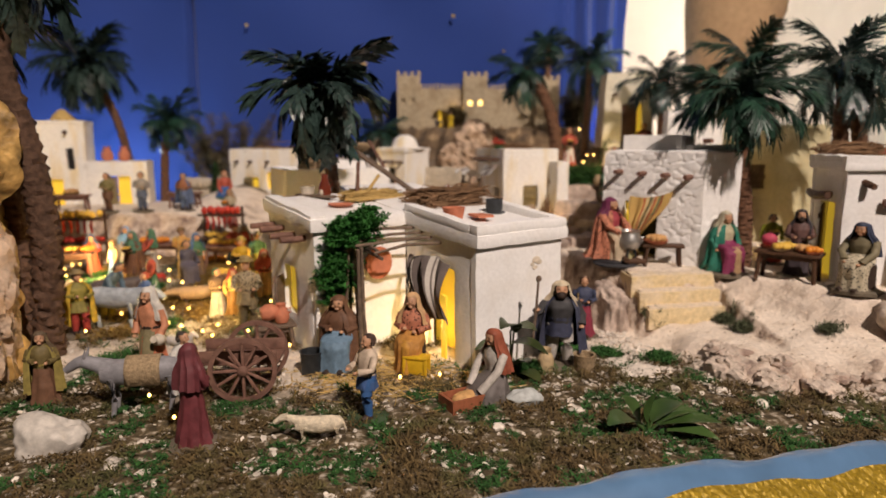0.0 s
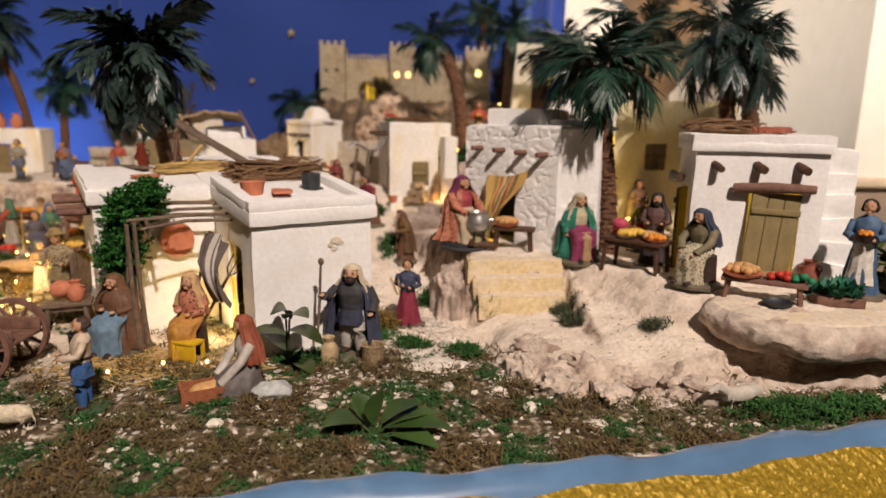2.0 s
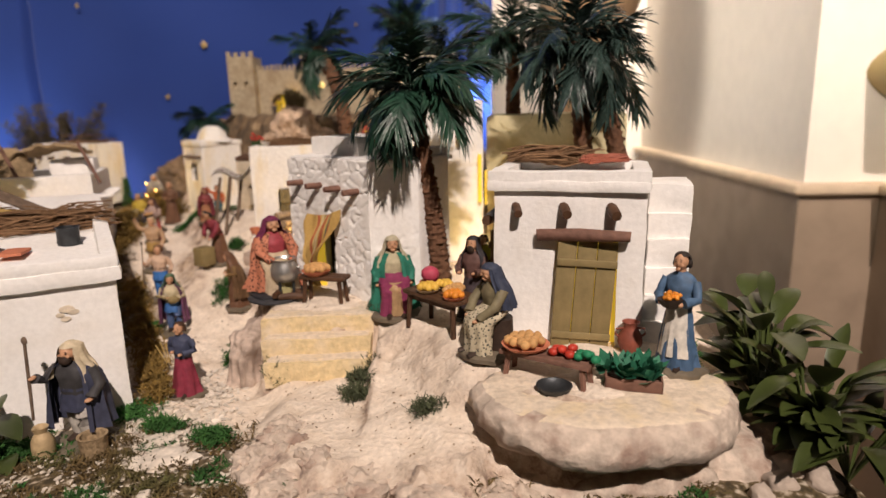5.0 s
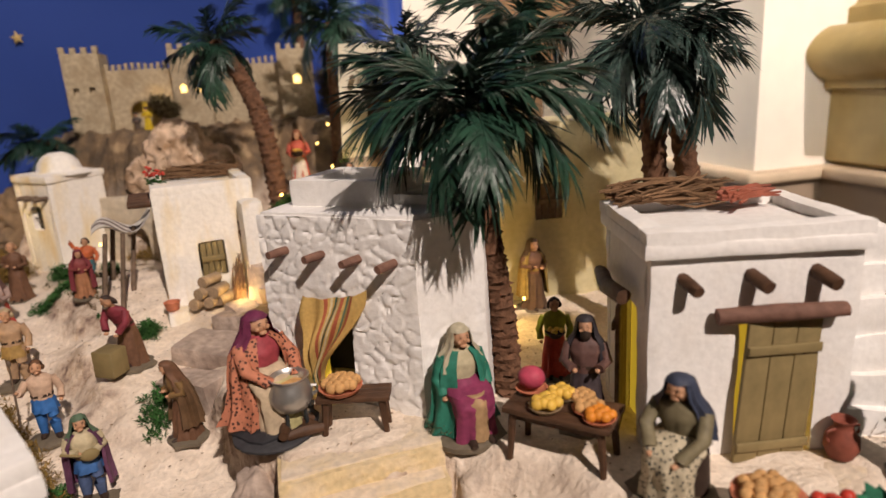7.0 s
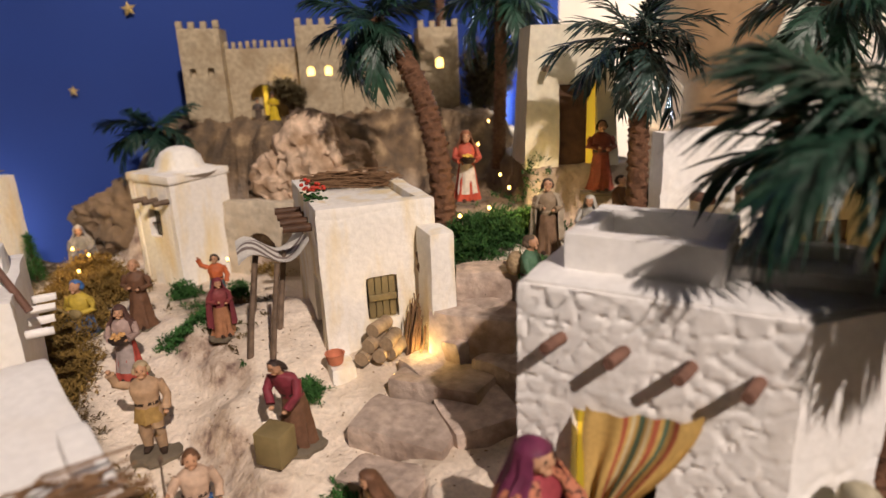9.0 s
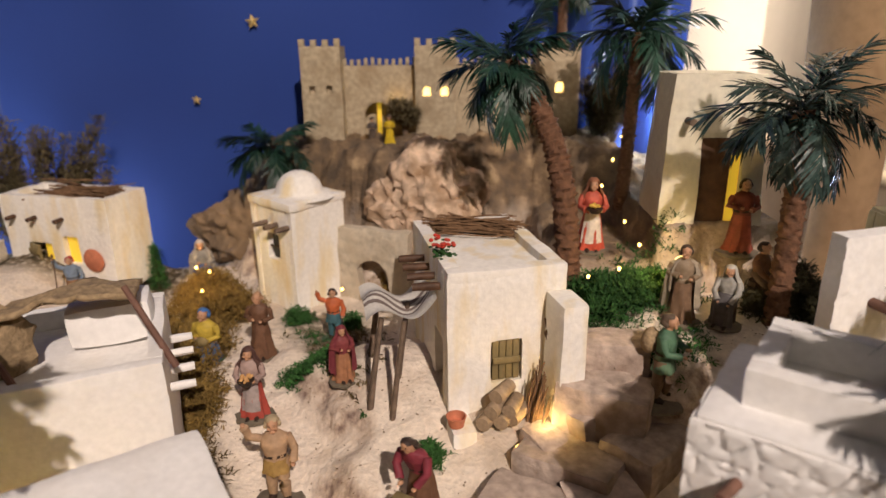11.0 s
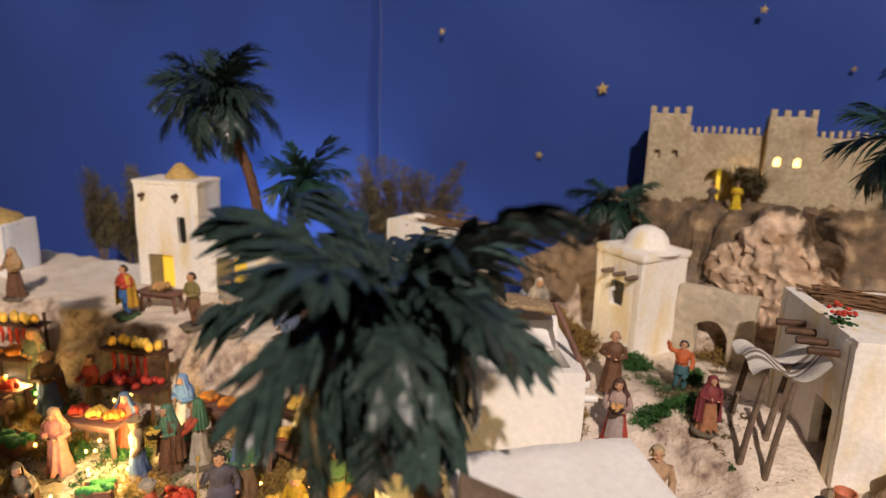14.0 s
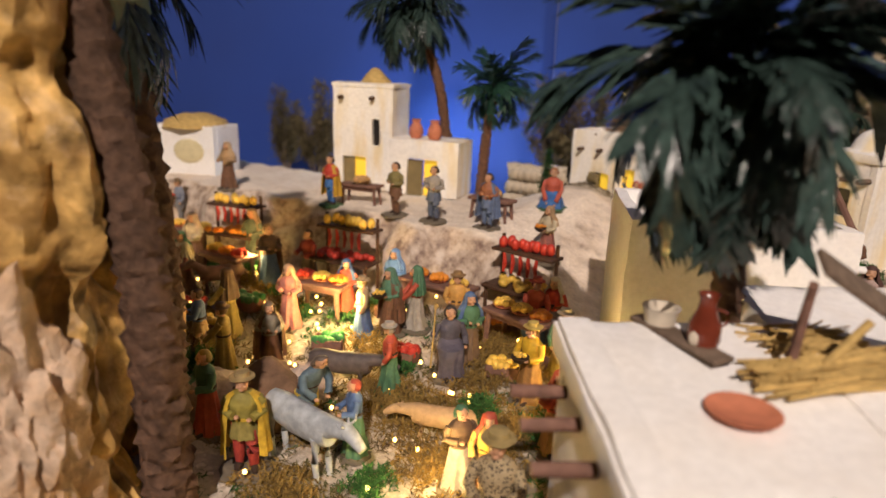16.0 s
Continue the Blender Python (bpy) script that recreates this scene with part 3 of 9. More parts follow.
def urn():
    bm = bmesh.new()
    prof = [(0.13, 0.0, 0), (0.13, 0.04, 0), (0.055, 0.08, 0), (0.045, 1.10, 0), (0.045, 1.265, 0), (0.062, 1.285, 0), (0.082, 1.315, 0.002), (0.096, 1.365, 0.006), (0.106, 1.43, 0.014), (0.118, 1.49, 0.024), (0.130, 1.55, 0.032), (0.134, 1.66, 0.034), (0.125, 1.85, 0.03), (0.09, 2.05, 0.02), (0.06, 2.1, 0.02)]
    rings(bm, [[Vector((dx + r * math.cos(a), r * math.sin(a), z)) for a in (2 * math.pi * k / 40 for k in range(40))] for r, z, dx in prof])
    ob = part("brown_column", bm, BROWN_CLOTH)
    ob.matrix_basis = pose(0.835, 1.82, -0.9)
    tagged(ob, "tall brown clay vase on a slim pedestal behind the village", "vase")


urn()


def curtain():
    bm = bmesh.new()
    xs = np.concatenate([np.arange(-2.3, -0.76, 0.02), np.arange(-0.76, -0.66, 0.003), np.arange(-0.66, 0.35, 0.02), np.arange(0.35, 0.632, 0.006)])
    zs = np.linspace(-0.1, 2.3, 30)
    cols = []
    for x in xs:
        col = []
        for z in zs:
            y = 2.085 + 0.006 * math.sin(x * 7 + 1.5 * z) + 0.004 * math.sin(x * 19 - z * 3)
            y += 0.017 * math.sin((x * 0.75 + z) * 13) * float(sstep(0.35, 0.75, z)) + 0.006 * math.sin((x * 1.1 - z * 0.6) * 17)
            y += 0.030 * math.exp(-((x + 0.71) / 0.010) ** 2)
            fold = float(sstep(0.40, 0.52, x))
            y += fold * 0.022 * math.sin((x - 0.4) * 95 + 0.6 * z) - 0.02 * fold
            y -= 0.25 * float(sstep(-0.9, -2.2, x))
            col.append(bm.verts.new((x + 0.02 * fold * (z - 0.4) * 0.8, y, z)))
        cols.append(col)
    for a, b in zip(cols, cols[1:]):
        for k in range(len(zs) - 1):
            bm.faces.new((a[k], b[k], b[k + 1], a[k + 1]))
    ob = part("backdrop_curtain", bm, CURTAIN)
    solid = ob.modifiers.new("thickness", "SOLIDIFY")
    solid.thickness, solid.offset = 0.003, 1.0
    tagged(ob, "deep blue night-sky curtain with soft folds hung behind the village", "curtain", kind="structure")


curtain()


def star(x, z, r, turn):
    bm = bmesh.new()
    pts = []
    for k in range(10):
        a = math.pi * k / 5 + radians(turn) + math.pi / 2
        rr = r if k % 2 == 0 else r * 0.45
        pts.append(Vector((rr * math.cos(a), 0, rr * math.sin(a))))
    back = [bm.verts.new(p + Vector((0, 0.001, 0))) for p in pts]
    tip = bm.verts.new((0, -0.003, 0))
    for i in range(10):
        bm.faces.new((back[i], back[(i + 1) % 10], tip))
    bm.faces.new(back[::-1])
    ob = part("paper_star", bm, GOLD, smooth=False)
    ob.matrix_basis = pose(x, 2.066, z)
    tagged(ob, "small gold five-pointed star on the blue curtain", "star", "stars on the curtain")


for x, z, r, turn in ((-0.178, 0.538, 0.014, 8), (-0.30, 0.397, 0.010, -5), (0.259, 0.58, 0.006, 3), (-0.532, 0.652, 0.009, 12), (0.10, 0.684, 0.009, -8),
                      (-1.02, 0.74, 0.009, 0), (-0.42, 0.83, 0.010, 10)):
    star(x, z, r, turn)


# ---- houses ----
def corner(x, y, z, dx, dy):
    """Frame of a house: origin at one corner, local x along (dx, dy), local y to its left."""
    d = Vector((dx, dy)).normalized()
    return Matrix(((d.x, -d.y, 0, x), (d.y, d.x, 0, y), (0, 0, 1, z), (0, 0, 0, 1)))


def wall_mesh(p0, p1, z0, z1, thick, holes=(), step=0.007, relief=None, seed=0.0, uneven=0.0016):
    """A slab of wall from p0 to p1 (left to right from outside), with holes (u0, v0, u1, v1[, arch]) cut through it."""
    p0, p1 = Vector(p0), Vector(p1)
    run = p1 - p0
    length = run.length
    d = run.normalized()
    inward = Vector((-d.y, d.x))

    def cuts(a, b, marks):
        keys = sorted({a, b, *[m for m in marks if a < m < b]})
        out = []
        for s, e in zip(keys, keys[1:]):
            k = max(1, round((e - s) / step))
            out += [s + (e - s) * i / k for i in range(k)]
        return out + [b]

    us = cuts(0, length, [h[k] for h in holes for k in (0, 2)])
    vs = cuts(z0, z1, [h[k] for h in holes for k in (1, 3)])

    def hole(u, v):
        for h in holes:
            if h[0] < u < h[2] and h[1] < v < h[3]:
                if len(h) > 4:
                    r, c = (h[2] - h[0]) / 2, (h[0] + h[2]) / 2
                    if v > h[3] - r and math.hypot(u - c, v - h[3] + r) > r:
                        continue
                return True
        return False

    full = [[not hole((us[i] + us[i + 1]) / 2, (vs[j] + vs[j + 1]) / 2) for j in range(len(vs) - 1)] for i in range(len(us) - 1)]
    bm = bmesh.new()
    made = {}

    def vert(i, j, k):
        if (i, j, k) not in made:
            u, v = us[i], vs[j]
            for h in holes:
                if len(h) > 4:
                    r, c = (h[2] - h[0]) / 2, (h[0] + h[2]) / 2
                    w = v - (h[3] - r)
                    dist = math.hypot(u - c, w)
                    if w > 0 and abs(dist - r) < step * 0.8:
                        u, v = c + (u - c) * r / dist, h[3] - r + w * r / dist
            q = p0 + d * u + inward * (thick * k)
            made[i, j, k] = bm.verts.new((q.x, q.y, v))
            if k == 0 and relief:
                off = relief(u, v)
                made[i, j, k].co -= Vector((inward.x, inward.y, 0)) * off
        return made[i, j, k]

    nu, nv = len(us) - 1, len(vs) - 1
    for i in range(nu):
        for j in range(nv):
            if not full[i][j]:
                continue
            bm.faces.new((vert(i, j, 0), vert(i + 1, j, 0), vert(i + 1, j + 1, 0), vert(i, j + 1, 0)))
            bm.faces.new((vert(i, j + 1, 1), vert(i + 1, j + 1, 1), vert(i + 1, j, 1), vert(i, j, 1)))
            for di, dj, a, b in ((-1, 0, (i, j), (i, j + 1)), (1, 0, (i + 1, j + 1), (i + 1, j)), (0, -1, (i + 1, j), (i, j)), (0, 1, (i, j + 1), (i + 1, j + 1))):
                ii, jj = i + di, j + dj
                if not (0 <= ii < nu and 0 <= jj < nv and full[ii][jj]):
                    bm.faces.new((vert(*a, 1), vert(*b, 1), vert(*b, 0), vert(*a, 0)))
    if relief is None:
        bmesh.ops.smooth_vert(bm, verts=bm.verts, factor=0.35, use_axis_x=True, use_axis_y=True, use_axis_z=True)
    rough_up(bm, uneven, 22, seed)
    rough_up(bm, uneven * 0.35, 90, seed)
    return bm


def wall(root, p0, p1, z0, z1, thick, material, holes=(), name="wall", label="", **kw):
    return part(name, wall_mesh(p0, p1, z0, z1, thick, holes, **kw), material, root, label)


def slab_mesh(x0, y0, x1, y1, z0, z1, step=0.009, uneven=0.0014, seed=1.0, soft=2):
    """A plaster slab with soft uneven edges."""
    bm = bmesh.new()
    nx, ny, nz = (max(1, round(abs(b - a) / step)) for a, b in ((x0, x1), (y0, y1), (z0, z1)))
    box(bm, x0, y0, z0, x1, y1, z1)
    for axis, n, lo, hi in ((0, nx, x0, x1), (1, ny, y0, y1), (2, nz, z0, z1)):
        for k in range(1, n):
            co = [0, 0, 0]
            co[axis] = lo + (hi - lo) * k / n
            no = [0, 0, 0]
            no[axis] = 1
            bmesh.ops.bisect_plane(bm, geom=bm.verts[:] + bm.edges[:] + bm.faces[:], plane_co=co, plane_no=no)
    for _ in range(soft):
        bmesh.ops.smooth_vert(bm, verts=bm.verts, factor=0.4, use_axis_x=True, use_axis_y=True, use_axis_z=True)
    rough_up(bm, uneven, 26, seed)
    return bm


def rim_mesh(x0, y0, x1, y1, z0, z1, w, **kw):
    """Four joined parapet bars round a flat roof."""
    bm = bmesh.new()
    for a in ((x0, y0, x1, y0 + w), (x0, y1 - w, x1, y1), (x0, y0 + w, x0 + w, y1 - w), (x1 - w, y0 + w, x1, y1 - w)):
        b = slab_mesh(a[0], a[1], a[2], a[3], z0, z1, soft=1, **kw)
        me = bpy.data.meshes.new("tmp")
        b.to_mesh(me)
        b.free()
        bm.from_mesh(me)
        bpy.data.meshes.remove(me)
    return bm


def peg(root, x, y, z, dx, dy, length=0.028, r=0.0045, material=None, tilt=0.0):
    """A roof beam's end that sticks out of a wall."""
    bm = bmesh.new()
    e = Vector((x, y, z))
    d = Vector((dx, dy, tilt)).normalized()
    tube(bm, [e - d * 0.012, e + d * length * 0.5, e + d * length], [r, r * 1.05, r * 0.95], 8)
    rough_up(bm, 0.0006, 200)
    return part("beam_end", bm, material or WOOD_RED, root)


def plank_door(root, x0, x1, z0, z1, m, name="door", material=None, planks=5, battens=(0.12, 0.85)):
    """A door of upright planks with two battens, in the plane y = 0 of m."""
    door = part(name, bmesh.new(), material or WOOD_OLIVE, root)
    door.matrix_basis = m
    w = (x1 - x0) / planks
    bm = bmesh.new()
    box(bm, 0, 0, z0, w - 0.0008, 0.004, z1, bevel=0.0006)
    plank = part("plank", bm, material or WOOD_OLIVE, door)
    plank.matrix_basis = pose(x0, 0, 0)
    for k in range(1, planks):
        share("plank", plank.data, pose(x0 + k * w, 0, 0), door)
    for f in battens:
        bm = bmesh.new()
        zc = z0 + (z1 - z0) * f
        box(bm, x0, -0.003, zc - 0.004, x1, -0.0002, zc + 0.004, bevel=0.001)
        part("batten", bm, material or WOOD_OLIVE, door)
    return door


def panel(root, x0, x1, z0, z1, y, material, name="lit_paper", label=""):
    bm = bmesh.new()
    box(bm, x0, y, z0, x1, y + 0.002, z1)
    return part(name, bm, material, root, label, smooth=False)


def front_house():
    root = thing("plaster_house", corner(0.044, 0.827, -0.012, 0.835, 0.55), "white plaster house with a flat roof, vine-grown pergola and open doorway", "house")
    W, D, T = 0.158, 0.385, 0.186
    E = 0.326
    WARP.append(lambda c: Vector((c.x, c.y, c.z * (1 + 0.55 * max(0.0, c.y)))))
    wall(root, (0, 0), (W, 0), 0, T - 0.012, 0.012, PLASTER, seed=1)
    wall(root, (W, 0.012), (W, D), 0, T - 0.012, 0.012, PLASTER, seed=2)
    wall(root, (W, D), (0, D), 0, T - 0.012, 0.012, PLASTER, seed=3)
    wall(root, (0, D - 0.012), (0, E), 0, T - 0.012, 0.012, PLASTER, seed=7)
    wall(root, (0, E), (-0.148, E), 0, T - 0.012, 0.012, PLASTER, seed=8)
    wall(root, (0, 0.165), (0, 0.012), 0, T - 0.012, 0.012, PLASTER, holes=((0.055, 0.0, 0.118, 0.135),), seed=4)
    wall(root, (-0.148, 0.165), (0, 0.165), 0, T - 0.012, 0.012, PLASTER, seed=5)
    wall(root, (-0.148, E - 0.012), (-0.148, 0.177), 0, T - 0.012, 0.012, PLASTER, holes=((0.041, 0.055, 0.081, 0.115),), seed=6)
    part("roof", slab_mesh(-0.155, 0.158, 0.0, E + 0.008, T - 0.013, T + 0.006, seed=2), PLASTER, root)
    part("roof_slab", slab_mesh(-0.006, -0.007, W + 0.007, D + 0.008, T - 0.012, T + 0.008, seed=3), PLASTER, root)
    for k, (x0, y0, x1, y1) in enumerate(((-0.005, -0.006, W + 0.006, 0.014), (W - 0.014, 0.010, W + 0.006, 0.27), (-0.005, 0.010, 0.015, 0.166))):
        part("parapet", slab_mesh(x0, y0, x1, y1, T + 0.004, T + 0.020 - 0.0008 * k, seed=4 + k), PLASTER, root, "low rounded parapet")
    part("edge_ridge", slab_mesh(-0.153, 0.162, -0.128, E + 0.004, T + 0.003, T + 0.010, seed=12), PLASTER, root, "low worn ridge along the roof edge")
    bm = bmesh.new()
    box(bm, -0.1365, 0.235, 0.055, -0.1345, 0.275, 0.115)
    part("lit_paper", bm, YELLOW_LIT, root, "window filled with lit yellow paper", smooth=False)
    bm = bmesh.new()
    box(bm, -0.008, 0.056, 0.002, -0.005, 0.066, 0.10)
    box(bm, 0.03, 0.05, 0.002, 0.032, 0.13, 0.125)
    part("lit_paper", bm, YELLOW_LIT, root, "yellow lit panel in the doorway", smooth=False)
    for k in range(4):
        peg(root, -0.148, 0.192 + 0.037 * k, T - 0.024 - 0.002 * (k % 2), -1, 0.12 * math.sin(k * 3.0), 0.036, 0.0040, WOOD_RED)
    # chipped plaster below the roof edge
    for k, (x, z, w) in enumerate(((0.106, 0.150, 0.0060), (0.112, 0.146, 0.0045), (0.099, 0.144, 0.0035), (0.104, 0.139, 0.0040))):
        bm = bmesh.new()
        ball(bm, (0, 0, 0), w, 0, (1.3, 0.05, 0.7), 14)
        rough_up(bm, 0.0005, 240, k)
        bmesh.ops.translate(bm, verts=bm.verts, vec=(x, -0.0009, z))
        part("plaster_chip", bm, paint((0.80, 0.69, 0.54)), root, "yellowish chipped plaster")
    # pergola poles over the porch
    for y, z, a in ((0.078, 0.166, 0.004), (0.100, 0.169, -0.005), (0.122, 0.171, 0.006), (0.145, 0.173, 0.0)):
        bm = bmesh.new()
        tube(bm, [(-0.112 + a, y - a, z - 0.002), (-0.055, y + a * 0.5, z + 0.002), (0.004, y, z)], [0.0016, 0.0021, 0.0019], 7)
        rough_up(bm, 0.0016, 60, y * 90)
        part("pergola_pole", bm, WOOD_GREY, root)
    for y, z in ((0.02, 0.160), (0.15, 0.168)):
        bm = bmesh.new()
        tube(bm, [(-0.098, 0.068 + y * 0.1, z - 0.004), (-0.096, 0.11, z - 0.003), (-0.098, 0.17, z - 0.002)], 0.0022, 7)
        rough_up(bm, 0.001, 60, y * 30)
        part("pergola_pole", bm, WOOD_GREY, root)
    for x, y in ((-0.118, 0.095), (-0.108, 0.102)):
        bm = bmesh.new()
        tube(bm, [(x + 0.004, y, 0.0), (x, y + 0.002, 0.08), (x - 0.002, y, 0.165)], [0.0034, 0.003, 0.0026], 7)
        rough_up(bm, 0.0015, 50, x * 90)
        part("pergola_post", bm, WOOD_GREY, root)
    # hanging terracotta plate on the porch wall
    bm = bmesh.new()
    m = pose(-0.052, 0.161, 0.128, 90, 0, 0)
    lathe(bm, [(0.009, -0.002), (0.0205, 0.001), (0.0218, 0.005), (0.0195, 0.005), (0.014, 0.0025), (0.001, 0.002)], 24, m)
    part("wall_plate", bm, TERRACOTTA, root, "round terracotta plate on the wall")
    # curtain of the doorway, gathered to one side
    bm = bmesh.new()
    uv = bm.loops.layers.uv.new("UVMap")
    grid = []
    for i in range(15):
        u = i / 14
        row = []
        for j in range(13):
            v = j / 12
            w = 1 - 0.50 * math.sin(math.pi * v * 0.62) ** 2
            y = 0.034 + 0.096 * u * w
            x = -0.016 - 0.005 * math.sin(u * 19 + v * 2) - 0.014 * math.sin(v * math.pi) - 0.010 * math.sin(u * math.pi)
            row.append((bm.verts.new((x, y, 0.148 - 0.080 * v + 0.006 * math.sin(u * 5))), (u, v)))
        grid.append(row)
    for a, b in zip(grid, grid[1:]):
        for k in range(12):
            f = bm.faces.new((a[k][0], b[k][0], b[k + 1][0], a[k + 1][0]))
            for lp, q in zip(f.loops, (a[k][1], b[k][1], b[k + 1][1], a[k + 1][1])):
                lp[uv].uv = q
    part("door_curtain", bm, STRIPE_DARK, root, "dark striped curtain tied to one side")
    # window shutter of grey boards, swung open on the side wing
    plank_door(root, 0.0, 0.040, 0.052, 0.116, pose(-0.150, 0.277, 0, 0, 0, -90 - 38), name="shutter", planks=3, battens=(0.3,), material=WOOD_GREY)
    WARP.pop()
    return root


front_house()


def stone_relief(strength=0.0023, cell=60.0, seed=0.0, keep=0.62):
    def relief(u, v):
        p = Vector((u * cell * 0.9 + seed, v * cell * 1.15, seed))
        p += noise.noise_vector(p * 0.7) * 0.35
        d, _ = noise.voronoi(p)
        edge = d[1] - d[0]
        groove = 1 - min(1.0, edge / 0.10)
        patch = noise.noise(Vector((u * 14 + seed, v * 14, 3.1))) + keep
        return -strength * groove * max(0.0, min(1.0, patch * 2.0)) + 0.0005 * noise.noise(p * 1.6)
    return relief


def stone_house():
    # front runs from the door side to the corner by the palm
    root = thing("stone_house", corner(0.309, 1.158, 0.080, 0.437 - 0.302, 1.055 - 1.160), "white plaster house with carved stone outlines and an upper parapet", "house")
    W, D, T = 0.172, 0.125, 0.200
    wall(root, (0, 0), (W, 0), 0, T, 0.014, PLASTER, holes=((0.040, 0.0, 0.098, 0.115),), step=0.0022, relief=stone_relief(seed=0.7), seed=7, uneven=0.001)
    # the side face runs on almost in line with the front, up to the palm
    wall(root, (W - 0.0008, 0.0006), (0.2187, 0.0449), 0, T, 0.014, PLASTER, step=0.0026, relief=stone_relief(0.0019, 50, 4.0, 0.18), seed=8, uneven=0.001)
    wall(root, (0.2183, 0.0460), (0.205, D), 0, T, 0.014, PLASTER, step=0.004, seed=11, uneven=0.001)
    wall(root, (0.2045, D), (0, D), 0, T, 0.014, PLASTER, seed=9)
    wall(root, (0, D - 0.014), (0, 0.014), 0, T, 0.014, PLASTER, step=0.003, relief=stone_relief(0.0018, 50, 9.0), seed=10, uneven=0.001)
    bm = slab_mesh(0.001, 0.001, 0.204, D - 0.001, T - 0.004, T + 0.004, seed=5)
    for v in bm.verts:
        # the roof follows the bevelled corner
        if v.co.x > W - 0.003:
            f = (v.co.x - W + 0.003) / 0.034
            v.co.x += 0.012 * f
            v.co.y = 0.002 + 0.043 * f + (v.co.y - 0.001) * (D - 0.047 - 0.043 * f + 0.045) / D
    part("roof", bm, PLASTER, root)
    bm = rim_mesh(0.022, 0.028, 0.125, D - 0.002, T + 0.002, T + 0.030, 0.016, seed=6)
    part("parapet", bm, PLASTER, root, "raised white parapet on the roof")
    bm = rim_mesh(0.125, 0.050, 0.205, D - 0.002, T + 0.002, T + 0.014, 0.012, seed=8)
    part("low_parapet", bm, PLASTER, root)
    for k, x in enumerate((0.032, 0.073, 0.113, 0.150)):
        peg(root, x, 0.0, T - 0.034 - 0.002 * k, -0.2, -1, 0.022, 0.0042, WOOD_RED)
    bm = bmesh.new()
    box(bm, 0.041, 0.012, 0.0, 0.058, 0.0145, 0.112)
    part("lit_paper", bm, YELLOW_LIT, root, "strip of lit yellow paper in the doorway", smooth=False)
    # black sheet that stands in for the shade inside the house
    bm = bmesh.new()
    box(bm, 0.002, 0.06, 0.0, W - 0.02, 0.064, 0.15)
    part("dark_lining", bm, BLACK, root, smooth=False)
    # striped awning drawn aside over the door
    bm = bmesh.new()
    uv = bm.loops.layers.uv.new("UVMap")
    grid = []
    for i in range(27):
        u = i / 26
        row = []
        for j in range(17):
            v = j / 16
            pinch = float(sstep(0.0, 0.80, np.array(v)))
            x = (0.052 + 0.072 * u) * (1 - pinch) + (0.060 + 0.011 * u) * pinch + 0.010 * float(sstep(0.8, 1.0, np.array(v))) * (u - 0.5)
            y = -0.006 - 0.010 * (0.4 + 0.6 * v) * (1 + math.sin(u * 24 + v * 3)) * 0.5 - 0.012 * math.sin(v * math.pi) - 0.0035 * math.sin(v * 13 + u * 9) * (1 - 0.5 * v)
            z = 0.130 - 0.110 * v - 0.020 * u * v * (1 - v) + 0.010 * (u - 0.5) * (1 - v) - 0.006 * math.sin(u * math.pi) * (1 - v)
            row.append((bm.verts.new((x, y, z)), (u, v)))
        grid.append(row)
    for a, b in zip(grid, grid[1:]):
        for k in range(16):
            f = bm.faces.new((a[k][0], b[k][0], b[k + 1][0], a[k + 1][0]))
            for lp, q in zip(f.loops, (a[k][1], b[k][1], b[k + 1][1], a[k + 1][1])):
                lp[uv].uv = q
    aw = part("door_curtain", bm, STRIPE_WARM, root, "ochre cloth with red and green stripes drawn aside")
    return root


stone_house()


